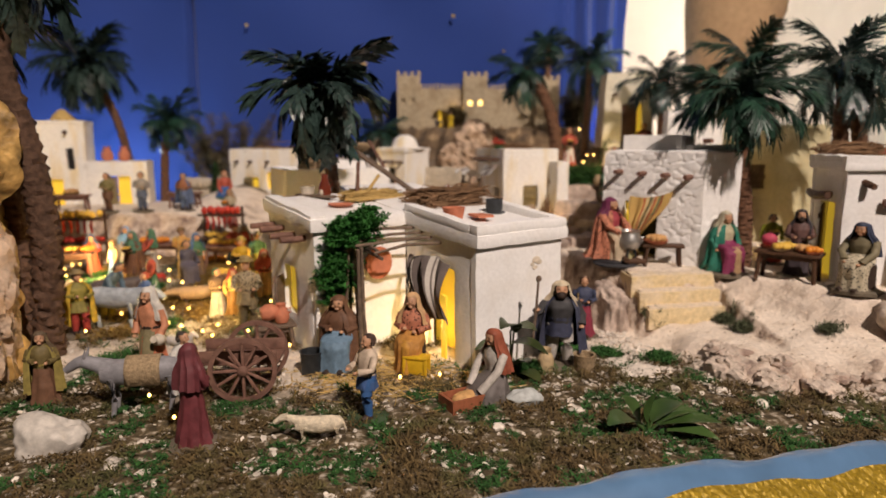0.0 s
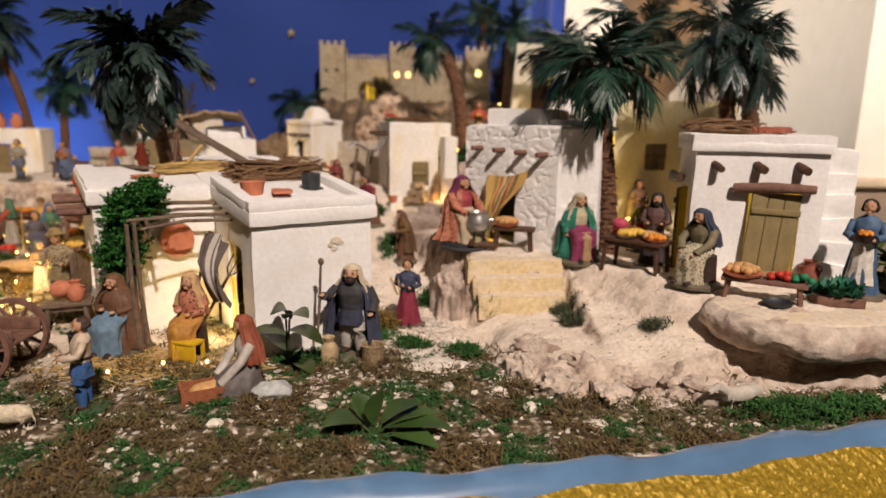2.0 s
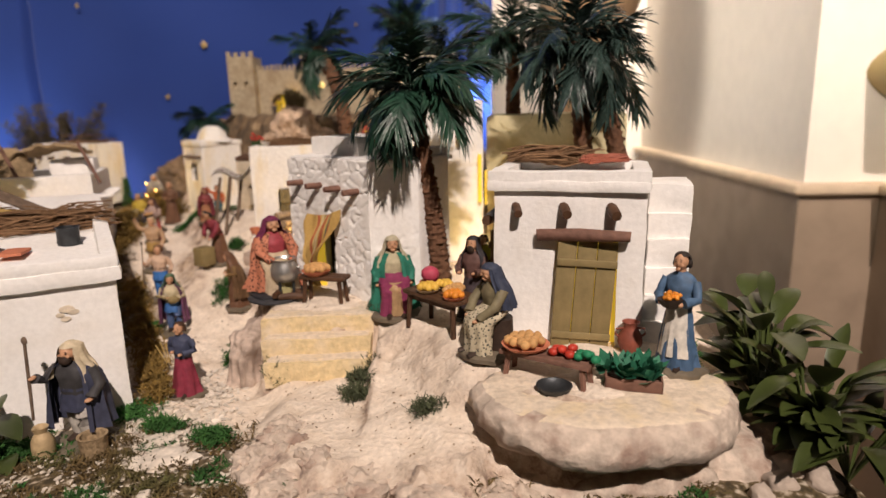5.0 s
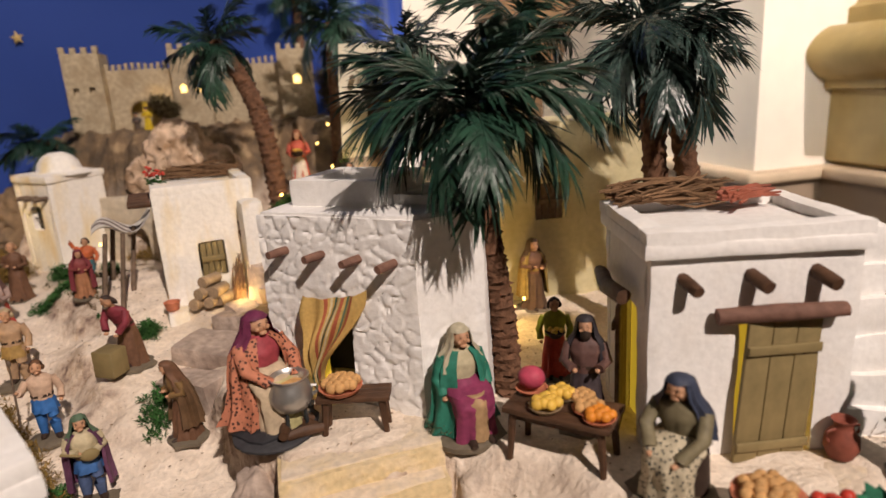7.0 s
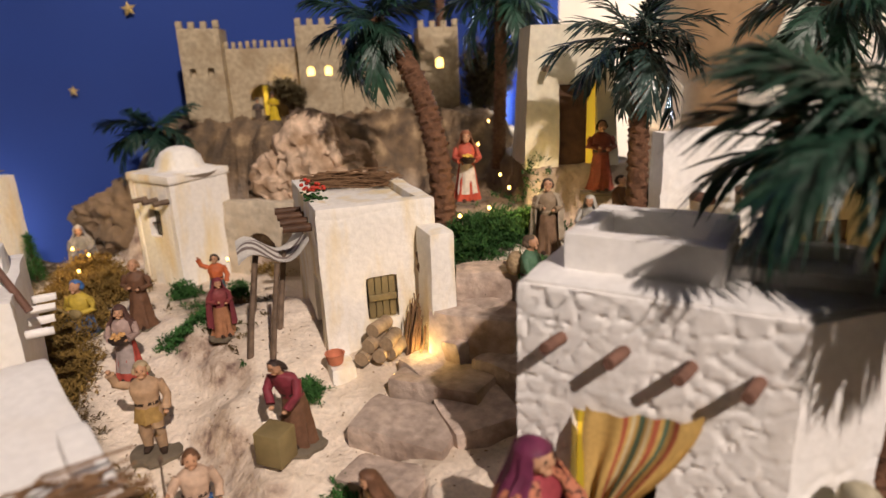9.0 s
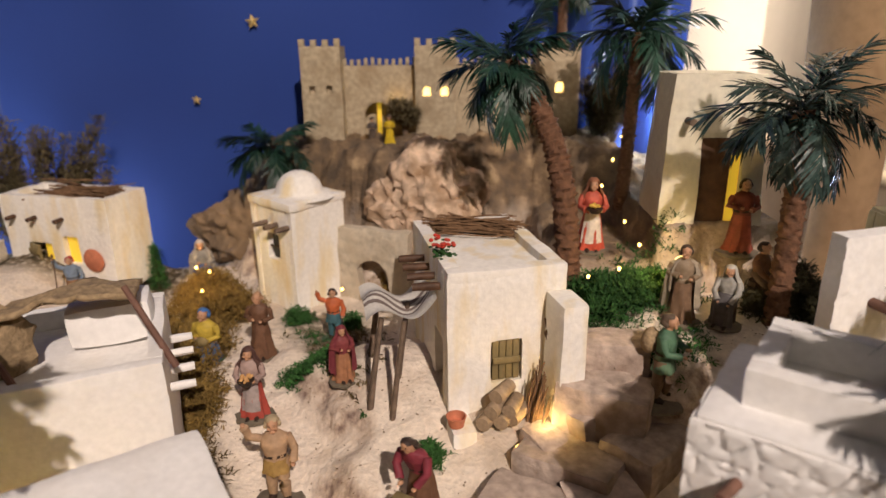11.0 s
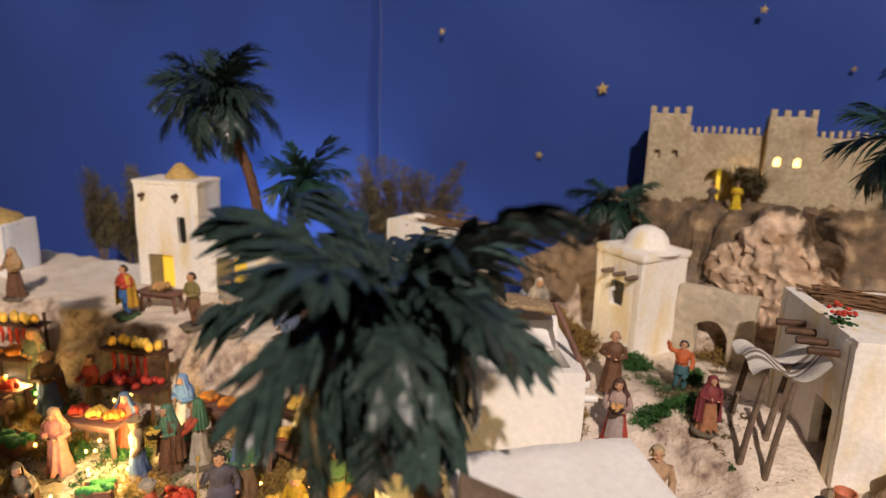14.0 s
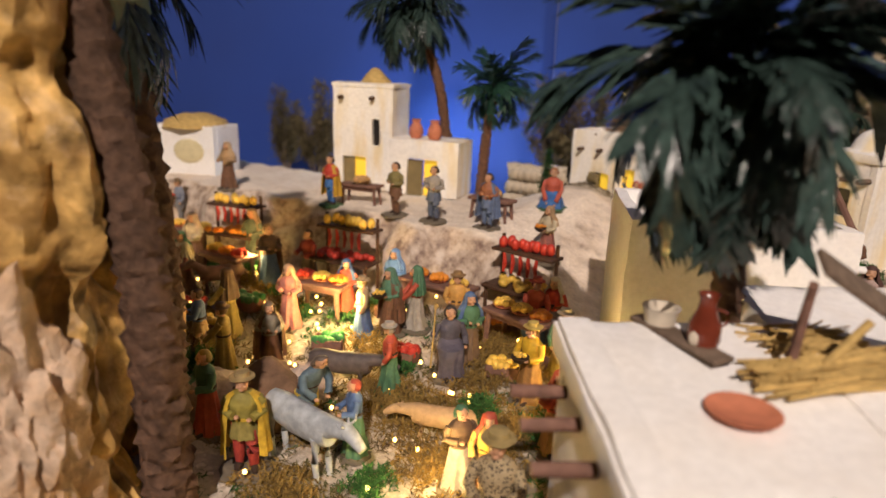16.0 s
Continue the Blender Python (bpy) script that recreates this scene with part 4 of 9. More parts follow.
def right_house():
    root = thing("plaster_house", corner(0.604, 0.938, 0.080, 0.154, -0.036), "white plaster house with a plank door and twigs on the roof", "house")
    W, D, T = 0.163, 0.126, 0.176
    wall(root, (0, 0), (W, 0), 0, T, 0.012, PLASTER, holes=((0.072, 0.0, 0.134, 0.124),), seed=11)
    wall(root, (W, 0.012), (W, D), 0, T, 0.012, PLASTER, seed=12)
    wall(root, (W, D), (0, D), 0, T, 0.012, PLASTER, seed=13)
    wall(root, (0, D - 0.012), (0, 0.012), 0, T, 0.012, PLASTER, holes=((0.030, 0.0, 0.082, 0.125),), seed=14)
    part("roof_slab", slab_mesh(-0.007, -0.008, W + 0.004, D + 0.006, T - 0.002, T + 0.012, seed=9), PLASTER, root)
    part("parapet", rim_mesh(-0.006, -0.007, W + 0.004, D + 0.006, T + 0.009, T + 0.022, 0.020, seed=10), PLASTER, root)
    for x, r in ((0.025, 0.0048), (0.077, 0.0056), (0.127, 0.0058)):
        peg(root, x, 0.0, T - 0.018, 0.30, -1, 0.020, r, WOOD_DARK, -0.30)
    bm = bmesh.new()
    tube(bm, [(0.050, -0.008, 0.129), (0.096, -0.011, 0.131), (0.147, -0.008, 0.129)], [0.0066, 0.0070, 0.0062], 9)
    rough_up(bm, 0.002, 70)
    part("lintel", bm, WOOD_RED, root, "rough red-brown wooden lintel")
    bm = bmesh.new()
    tube(bm, [(-0.012, 0.098, 0.136), (-0.016, 0.065, 0.134), (-0.012, 0.024, 0.137)], [0.007, 0.0072, 0.0065], 9)
    rough_up(bm, 0.002, 70, 4)
    part("lintel", bm, WOOD_DARK, root, "rough dark wooden lintel")
    plank_door(root, -0.064, 0.0, 0.000, 0.121, pose(0.129, -0.002, 0, 0, 3.5, 10), planks=3, battens=(0.12, 0.80))
    panel(root, 0.071, 0.135, 0.002, 0.125, 0.0125, YELLOW_LIT, label="lit yellow paper behind the door")
    bm = bmesh.new()
    box(bm, 0.0125, 0.033, 0.0, 0.0145, 0.085, 0.124)
    part("lit_paper", bm, YELLOW_LIT, root, "lit yellow paper in the side door", smooth=False)
    plank_door(root, 0.0, 0.042, 0.002, 0.121, pose(0.004, 0.083, 0, 0, 0, -90 - 25), planks=3, material=WOOD_GREY)
    # outside stair against the far side wall
    for k in range(6):
        bm = slab_mesh(W + 0.001, 0.012 + 0.006 * k, W + 0.048, 0.120, 0.0 if k == 0 else 0.030 * k - 0.007, 0.030 * (k + 1), step=0.010, uneven=0.003, seed=20 + k, soft=1)
        part("stair_step", bm, PLASTER, root)
    return root


right_house()


def middle_house():
    root = thing("plaster_house", corner(0.164, 1.404, 0.078, 0.98, 0.20), "cream plaster house with firewood by its door and parapet roof", "house")
    W, D, T = 0.130, 0.200, 0.200
    wall(root, (0, 0), (W, 0), 0, T, 0.013, PLASTER_CREAM, holes=((0.048, 0.075, 0.082, 0.125),), seed=15)
    wall(root, (W, 0.013), (W, D), 0, T - 0.015, 0.013, PLASTER_CREAM, seed=16)
    wall(root, (W, D), (0, D), 0, T, 0.013, PLASTER_CREAM, seed=17)
    wall(root, (0, D - 0.013), (0, 0.013), 0, T, 0.013, PLASTER_CREAM, holes=((0.120, 0.02, 0.160, 0.12),), seed=18)
    part("roof", slab_mesh(0.002, 0.002, W - 0.002, D - 0.002, T - 0.014, T - 0.004, seed=12), PLASTER_CREAM, root)
    part("parapet", rim_mesh(0.0, 0.0, W, D, T - 0.008, T + 0.006, 0.018, seed=13), PLASTER_CREAM, root)
    part("buttress", slab_mesh(W - 0.026, -0.050, W + 0.004, 0.0, 0.0, T - 0.020, seed=14), PLASTER_CREAM, root, "corner buttress of cream plaster")
    part("door_pier", slab_mesh(-0.004, -0.038, 0.024, 0.0, -0.02, 0.045, seed=15), PLASTER_CREAM, root)
    plank_door(root, 0.050, 0.081, 0.077, 0.124, pose(0, 0.004, 0), name="shutter", planks=4, battens=(0.5,))
    for k in range(4):
        peg(root, 0.0, 0.03 + 0.03 * k, T - 0.018, -1, 0.1, 0.030, 0.0045, WOOD_DARK)
    # striped cloth over poles on the side
    bm = bmesh.new()
    uv = bm.loops.layers.uv.new("UVMap")
    grid = []
    for i in range(19):
        u = i / 18
        row = []
        for j in range(15):
            v = j / 14
            row.append((bm.verts.new((-0.004 - 0.075 * v, 0.03 + 0.085 * u, 0.168 - 0.028 * v - 0.016 * math.sin(v * math.pi * 1.7) + 0.004 * math.sin(u * 9 + v * 4))), (u, v)))
        grid.append(row)
    for a, b in zip(grid, grid[1:]):
        for k in range(14):
            f = bm.faces.new((a[k][0], b[k][0], b[k + 1][0], a[k + 1][0]))
            for lp, q in zip(f.loops, (a[k][1], b[k][1], b[k + 1][1], a[k + 1][1])):
                lp[uv].uv = q
    part("awning", bm, STRIPE_GREY, root, "white awning cloth with dark stripes")
    for x, y in ((-0.075, 0.035), (-0.068, 0.11), (-0.04, 0.07), (-0.052, 0.02)):
        bm = bmesh.new()
        tube(bm, [(x - 0.012, y - 0.01, 0.0), (x, y, 0.08), (x + 0.012, y + 0.004, 0.148)], [0.004, 0.0036, 0.003], 7)
        rough_up(bm, 0.002, 50, x * 70)
        part("awning_pole", bm, WOOD_GREY, root)
    return root


middle_house()


def dome_house():
    root = thing("domed_house", corner(-0.052, 1.690, 0.105, 0.66, 0.75), "cream plaster house with a small round dome and window", "house")
    W, D, T = 0.100, 0.100, 0.172
    wall(root, (0, 0), (W, 0), 0, T, 0.012, PLASTER_CREAM, seed=21)
    wall(root, (W, 0.012), (W, D), 0, T, 0.012, PLASTER_CREAM, seed=22)
    wall(root, (W, D), (0, D), 0, T, 0.012, PLASTER_CREAM, seed=23)
    wall(root, (0, D - 0.012), (0, 0.012), 0, T, 0.012, PLASTER_CREAM, holes=((0.024, 0.085, 0.052, 0.125),), seed=24)
    part("roof", slab_mesh(-0.004, -0.004, W + 0.004, D + 0.004, T - 0.006, T + 0.008, seed=16), PLASTER_CREAM, root)
    bm = bmesh.new()
    lathe(bm, [(0.056, T + 0.004), (0.048, T + 0.0075), (0.041, T + 0.009), (0.0370, T + 0.0105), (0.0355, T + 0.012), (0.032, T + 0.024), (0.024, T + 0.034), (0.012, T + 0.0405), (0.001, T + 0.042)], 28, pose(0.052, 0.045, 0))
    rough_up(bm, 0.0012, 40)
    part("dome", bm, PLASTER_CREAM, root, "small white plaster dome")
    for k in range(3):
        peg(root, 0.0, 0.010 + 0.026 * k, T - 0.03, -1, 0, 0.022, 0.004, WOOD_GREY)
    bm = bmesh.new()
    box(bm, 0.0085, 0.034, 0.084, 0.0105, 0.061, 0.126)
    part("window_pane", bm, BLACK, root, smooth=False)
    for z in (0.105,):
        bm = bmesh.new()
        box(bm, 0.003, 0.034, z - 0.0012, 0.005, 0.061, z + 0.0012)
        part("window_bar", bm, WOOD_DARK, root, smooth=False)
    # broken wall with an arched passage to the next house
    wall(root, (W - 0.02, 0.0), (W + 0.02, -0.115), 0, 0.128, 0.02, ROCK_PALE, holes=((0.035, 0.0, 0.085, 0.078, 1),), name="arch_wall", label="rough stone wall with an arched passage", seed=25, uneven=0.004)
    return root


ROCK_PALE = mat("pale_rubble", (0.60, 0.52, 0.40), 0.95, 0.25, 80, 0.9, stain=(0.40, 0.31, 0.20), stain_amount=0.6, stain_scale=20, bump_dist=0.003)
dome_house()


def thatched_block(name, m, W, D, T, material, label, holes=(), side_holes=(), pegs=(), twigs=True):
    root = thing(name, m, label, "house")
    wall(root, (0, 0), (W, 0), 0, T, 0.012, material, holes=holes, seed=31)
    wall(root, (W, 0.012), (W, D), 0, T, 0.012, material, holes=side_holes, seed=32)
    wall(root, (W, D), (0, D), 0, T, 0.012, material, seed=33)
    wall(root, (0, D - 0.012), (0, 0.012), 0, T, 0.012, material, seed=34)
    part("roof", slab_mesh(0.002, 0.002, W - 0.002, D - 0.002, T - 0.016, T - 0.008, seed=17), material, root)
    for x in pegs:
        peg(root, x, 0.0, T - 0.035, 0, -1, 0.016, 0.0035, WOOD_DARK)
    return root


# house with round red shield by the blue curtain
bh = thatched_block("plaster_house", corner(-0.530, 1.792, 0.130, 0.19, -0.052), 0.198, 0.090, 0.152, PLASTER_CREAM,
                    "cream plaster house with lit yellow windows and a thatched flat roof", holes=((0.040, 0.0, 0.085, 0.075), (0.108, 0.045, 0.135, 0.088)), pegs=(0.025, 0.065, 0.115))
panel(bh, 0.062, 0.086, 0.0, 0.076, 0.0105, YELLOW_LIT, label="lit yellow paper in the doorway")
panel(bh, 0.107, 0.136, 0.044, 0.089, 0.0105, YELLOW_LIT, label="lit yellow paper in the window")
plank_door(bh, 0.0, 0.030, 0.0, 0.074, pose(0.041, 0.0, 0, 0, 0, -20), planks=3)
bm = bmesh.new()
lathe(bm, [(0.001, 0.0), (0.016, 0.001), (0.019, 0.004), (0.016, 0.006), (0.004, 0.008), (0.001, 0.008)], 22, pose(0.163, 0.0, 0.055, 90, 0, 0))
part("round_shield", bm, TERRACOTTA, bh, "round red plate on the wall")

# house behind the front one, with a brushwood shelter on its roof
wh = thatched_block("plaster_house", corner(-0.270, 1.225, -0.01, 0.19, 0.075), 0.205, 0.175, 0.245, PLASTER,
                    "white plaster house with a brushwood shelter on its roof", holes=((0.10, 0.06, 0.15, 0.15),), side_holes=())
panel(wh, 0.10, 0.15, 0.06, 0.15, 0.011, YELLOW_LIT, label="lit yellow paper in the window")
part("parapet", rim_mesh(0.0, 0.0, 0.205, 0.175, 0.236, 0.258, 0.014, seed=19), PLASTER, wh)
bm = bmesh.new()
tube(bm, [(0.085, -0.006, 0.152), (0.16, -0.007, 0.154)], 0.005, 8)
part("lintel", bm, WOOD_DARK, wh)
for k in range(4):
    peg(wh, 0.205, 0.035 + 0.035 * k, 0.215, 1, 0, 0.022, 0.0042, PLASTER)


def tower():
    root = thing("tower_house", corner(-0.938, 1.580, 0.150, 0.125, 0.026), "cream plaster tower house with a lower wing and lit yellow doorways", "house")
    W, D, T = 0.125, 0.085, 0.195
    wall(root, (0, 0), (W, 0), 0, T, 0.012, PLASTER_CREAM, holes=((0.020, 0.0, 0.070, 0.062), (0.083, 0.085, 0.098, 0.135)), seed=41)
    wall(root, (W, 0.012), (W, D), 0, T, 0.012, PLASTER_CREAM, seed=42)
    wall(root, (W, D), (0, D), 0, T, 0.012, PLASTER_CREAM, seed=43)
    wall(root, (0, D - 0.012), (0, 0.012), 0, T, 0.012, PLASTER_CREAM, seed=44)
    part("roof", slab_mesh(-0.003, -0.003, W + 0.003, D + 0.003, T - 0.004, T + 0.006, seed=18), PLASTER_CREAM, root)
    bm = bmesh.new()
    lathe(bm, [(0.032, T + 0.004), (0.020, T + 0.018), (0.008, T + 0.03), (0.001, T + 0.034)], 16, pose(0.07, 0.045, 0))
    rough_up(bm, 0.003, 60)
    part("thatch_cap", bm, STRAW, root, "small straw heap on the roof")
    panel(root, 0.042, 0.069, 0.0, 0.063, 0.0105, YELLOW_LIT)
    panel(root, 0.02, 0.044, 0.0, 0.06, 0.006, WOOD_OLIVE, name="door")
    panel(root, 0.082, 0.099, 0.084, 0.136, 0.009, BLACK, name="window_pane")
    for x in (0.02, 0.085):
        peg(root, x, 0.0, T - 0.022, 0, -1, 0.012, 0.004, WOOD_DARK)
    w2 = 0.135
    wall(root, (W, -0.012), (W + w2, -0.012), 0, 0.100, 0.012, PLASTER_CREAM, holes=((0.035, 0.0, 0.095, 0.068),), seed=45)
    wall(root, (W + w2, 0), (W + w2, 0.08), 0, 0.100, 0.012, PLASTER_CREAM, seed=46)
    part("wing_roof", slab_mesh(W - 0.005, -0.013, W + w2 + 0.002, 0.08, 0.094, 0.104, seed=19), PLASTER_CREAM, root)
    panel(root, W + 0.065, W + 0.096, 0.0, 0.069, 0.0, YELLOW_LIT)
    panel(root, W + 0.034, W + 0.064, 0.0, 0.066, -0.006, WOOD_OLIVE, name="door")
    return root


tower()

# small white house at the far side, with an ochre arched niche
fw = thatched_block("plaster_house", corner(-1.335, 1.47, 0.115, 0.135, 0.045), 0.140, 0.10, 0.135, PLASTER,
                    "white plaster house with an ochre oval niche and a straw roof", holes=())
bm = bmesh.new()
ball(bm, (0.082, -0.001, 0.082), 0.035, scale=(1.0, 0.12, 0.72), seg=20)
part("niche", bm, PLASTER_YELLOW, fw, "ochre oval niche")
bm = bmesh.new()
lathe(bm, [(0.070, 0.128), (0.062, 0.142), (0.03, 0.155), (0.001, 0.158)], 20, pose(0.07, 0.05, 0))
rough_up(bm, 0.004, 60)
part("thatch", bm, STRAW, fw, "low brown straw thatch")


PLASTER_DIM = mat("dull_cream_plaster", (0.62, 0.58, 0.46), 0.9, 0.1, 140, 0.6, stain=(0.50, 0.42, 0.26), stain_amount=0.4, stain_scale=24, bump_dist=0.001)


def back_right_house():
    root = thing("plaster_house", corner(0.428, 1.562, 0.285, 0.13, -0.012), "cream plaster house with sloping walls and a half-open door", "house")
    W, D, T = 0.125, 0.10, 0.178
    bm = wall_mesh((0, 0), (W, 0), 0, T, 0.013, ((0.045, 0.0, 0.098, 0.105),), relief=stone_relief(0.002, 50, 2.0, 0.3), step=0.0035)
    for v in bm.verts:
        v.co.y += v.co.z * 0.10
        v.co.x = W / 2 + (v.co.x - W / 2) * (1 - 0.9 * v.co.z)
    part("wall", bm, PLASTER_DIM, root)
    for p0, p1 in (((W, 0.013), (W, D)), ((W, D), (0, D)), ((0, D - 0.013), (0, 0.013))):
        bm = wall_mesh(p0, p1, 0, T, 0.013)
        for v in bm.verts:
            v.co.y = D + (v.co.y - D) * (1 - 1.0 * v.co.z)
            v.co.x = W / 2 + (v.co.x - W / 2) * (1 - 0.9 * v.co.z)
        part("wall", bm, PLASTER_DIM, root)
    part("roof", slab_mesh(0.013, 0.022, W - 0.013, D - 0.004, T - 0.012, T - 0.004, seed=23), PLASTER_DIM, root)
    peg(root, 0.028, 0.012, 0.125, 0, -1, 0.022, 0.0045, WOOD_GREY)
    peg(root, 0.090, 0.012, 0.125, 0, -1, 0.022, 0.0045, WOOD_GREY)
    panel(root, 0.046, 0.084, 0.0, 0.104, 0.014, WOOD_DARK, name="door")
    panel(root, 0.084, 0.099, 0.0, 0.104, 0.016, YELLOW_LIT)


back_right_house()


def yellow_house():
    root = thing("plaster_house", corner(0.605, 1.340, 0.080, 0.25, -0.02), "pale yellow plaster house in the shade of palm trees", "house")
    W, D, T = 0.235, 0.12, 0.250
    wall(root, (0, 0), (W, 0), 0, T, 0.014, PLASTER_YELLOW, holes=((0.065, 0.12, 0.105, 0.17),), seed=51)
    wall(root, (W, 0.014), (W, D), 0, T, 0.014, PLASTER_YELLOW, seed=52)
    wall(root, (W, D), (0, D), 0, T, 0.014, PLASTER_YELLOW, seed=53)
    wall(root, (0, D - 0.014), (0, 0.014), 0, T, 0.014, PLASTER_YELLOW, seed=54)
    part("roof", slab_mesh(0.001, 0.001, W - 0.001, D - 0.001, T - 0.006, T + 0.004, seed=24), PLASTER_YELLOW, root)
    wall(root, (-0.130, -0.076), (-0.004, -0.036), 0.0, T + 0.028, 0.016, PLASTER, name="side_wall", label="white plaster wall with carved stone outlines", step=0.0032, relief=stone_relief(0.0016, 48, 6.0, 0.5), uneven=0.001)
    for x in (-0.095, -0.045):
        peg(root, x, -0.076 + (x + 0.13) * 0.317, T - 0.030, 0.3, -1, 0.022, 0.0045, WOOD_RED)
    bm = bmesh.new()
    box(bm, -0.012, -0.046, 0.11, -0.006, -0.040, 0.19)
    part("lit_paper", bm, YELLOW_LIT, root, "strip of lit yellow paper", smooth=False)
    plank_door(root, 0.064, 0.106, 0.118, 0.172, pose(0, 0.004, 0), name="shutter", planks=4, battens=(0.5,), material=WOOD_GREY)
    bm = bmesh.new()
    box(bm, -0.003, -0.012, 0.10, 0.0, 0.0, 0.16)
    part("lit_paper", bm, YELLOW_LIT, root, smooth=False)


yellow_house()


def castle():
    root = thing("castle", pose(0, 0, 0.318), "sand-coloured toy castle with square battlemented towers on a rocky hill", "castle")

    def block(x0, y0, x1, y1, top, name, holes=(), merlons=4):
        bm = bmesh.new()
        k = len(root.children)
        wb = wall_mesh((x0, y0), (x1, y0), 0, top, 0.012, holes, step=0.005, seed=60 + k, uneven=0.0012)
        tw = part(name, wb, CASTLE_STONE, root)
        for a, b in (((x1, y0 + 0.012), (x1, y1)), ((x1, y1), (x0, y1)), ((x0, y1 - 0.012), (x0, y0 + 0.012))):
            part("side_wall", wall_mesh(a, b, 0, top, 0.010, (), step=0.009, seed=61 + k), CASTLE_STONE, tw)
        bm.free()
        n = merlons
        w = (x1 - x0) / (2 * n - 1)
        bm = bmesh.new()
        box(bm, 0, 0, 0, w, 0.010, 0.013, bevel=0.0012)
        first = part("merlon", bm, CASTLE_STONE, tw)
        first.matrix_basis = pose(x0, y0 + 0.001, top - 0.001)
        for i in range(1, n):
            share("merlon", first.data, pose(x0 + 2 * w * i, y0 + 0.001, top - 0.001 + 0.0015 * math.sin(i * 5.1)), tw)
        bm = bmesh.new()
        box(bm, x0 + 0.002, y0 + 0.012, top - 0.02, x1 - 0.002, y1 - 0.01, top - 0.015)
        part("tower_floor", bm, CASTLE_STONE, tw)
        return tw

    t1 = block(-0.075, 1.955, -0.004, 2.03, 0.176, "tower", ((0.014, 0.095, 0.024, 0.110), (0.044, 0.095, 0.054, 0.110)))
    w1 = block(-0.004, 1.985, 0.126, 2.03, 0.142, "curtain_wall", ((0.035, 0.0, 0.083, 0.078, 1),), 11)
    t2 = block(0.124, 1.960, 0.197, 2.03, 0.176, "tower", ((0.014, 0.090, 0.027, 0.106, 1), (0.046, 0.090, 0.059, 0.106, 1)))
    w2 = block(0.197, 1.985, 0.345, 2.03, 0.142, "curtain_wall", (), 12)
    t3 = block(0.340, 1.945, 0.412, 2.03, 0.165, "tower", ((0.030, 0.095, 0.045, 0.113, 1),))
    for tw, spans in ((t1, ((-0.063, -0.049), (-0.033, -0.019))), (t2, ((0.137, 0.152), (0.169, 0.184))), (t3, ((0.369, 0.386),))):
        for a, b in spans:
            panel(tw, a, b, 0.088, 0.114, (1.9665 if tw is t1 else 1.972 if tw is t2 else 1.957), WINDOW_LIT if tw is not t1 else CASTLE_STONE, name="window")
    panel(w1, 0.052, 0.060, 0.0, 0.075, 2.005, YELLOW_LIT, name="lit_gate_strip")


castle()


# ---- palms, plants ----
def frond_mesh(length, droop, width, leaflets, leaf_w, seed):
    """A palm frond that grows along +x, arching down, with many narrow leaflets."""
    rnd = random.Random(seed)
    bm = bmesh.new()
    axis = []
    for k in range(15):
        s = k / 14
        a = droop * s
        axis.append(Vector((length * (s - 0.18 * s * s * min(1.6, droop)), 0, length * (0.30 * s - 0.55 * droop * s * s))))
    tube(bm, axis, [0.0022 * (1 - 0.85 * k / 14) for k in range(15)], 5)
    for k in range(leaflets):
        s = 0.12 + 0.88 * k / (leaflets - 1)
        f = s * 14
        i = min(13, int(f))
        p = axis[i].lerp(axis[i + 1], f - i)
        d = (axis[i + 1] - axis[i]).normalized()
        for side in (-1, 1):
            ll = width * (0.45 + 0.75 * math.sin(math.pi * min(1, s * 0.80 + 0.14)) ** 0.7) * rnd.uniform(0.72, 1.18)
            a = radians(56 - 34 * s + rnd.uniform(-11, 11))
            out = (d * math.cos(a) + Vector((0, side, 0)) * math.sin(a) + Vector((0, 0, rnd.uniform(-0.28, 0.22)))).normalized()
            sag = ll * rnd.uniform(0.12, 0.62)
            w = leaf_w * rnd.uniform(0.75, 1.25) * (length / 0.12)
            n = (d - out * d.dot(out)).normalized() * w * 0.5
            rows = []
            for f1, f2 in ((0.0, 0.55), (0.33, 1.0), (0.70, 0.82)):
                q = p + out * ll * f1 - Vector((0, 0, sag * f1 * f1))
                rows.append((bm.verts.new(q - n * f2), bm.verts.new(q + n * f2)))
            tip = bm.verts.new(p + out * ll - Vector((0, 0, sag)))
            for (va, vb), (vc, vd) in zip(rows, rows[1:]):
                bm.faces.new((va, vb, vd, vc))
            bm.faces.new((rows[2][0], rows[2][1], tip))
    me = bpy.data.meshes.new("frond")
    bm.to_mesh(me)
    bm.free()
    return me


FRONDS = {}


def fronds(kind, material):
    if (kind, material.name) not in FRONDS:
        specs = {"big": (0.125, 0.040, 44, 0.0035), "droop": (0.112, 0.038, 38, 0.0040), "shade": (0.108, 0.030, 26, 0.0086), "small": (0.085, 0.026, 24, 0.0044)}
        ln, w, n, lw = specs[kind]
        out = []
        for k, dr in enumerate({"droop": (0.5, 0.8, 1.1, 1.4), "shade": (0.6, 0.95, 1.35, 1.8)}.get(kind, (0.4, 0.65, 0.95, 1.2))):
            me = frond_mesh(ln, dr, w, n, lw, 11 * k + len(kind))
            me.materials.append(material)
            out.append(me)
        FRONDS[kind, material.name] = out
    return FRONDS[kind, material.name]


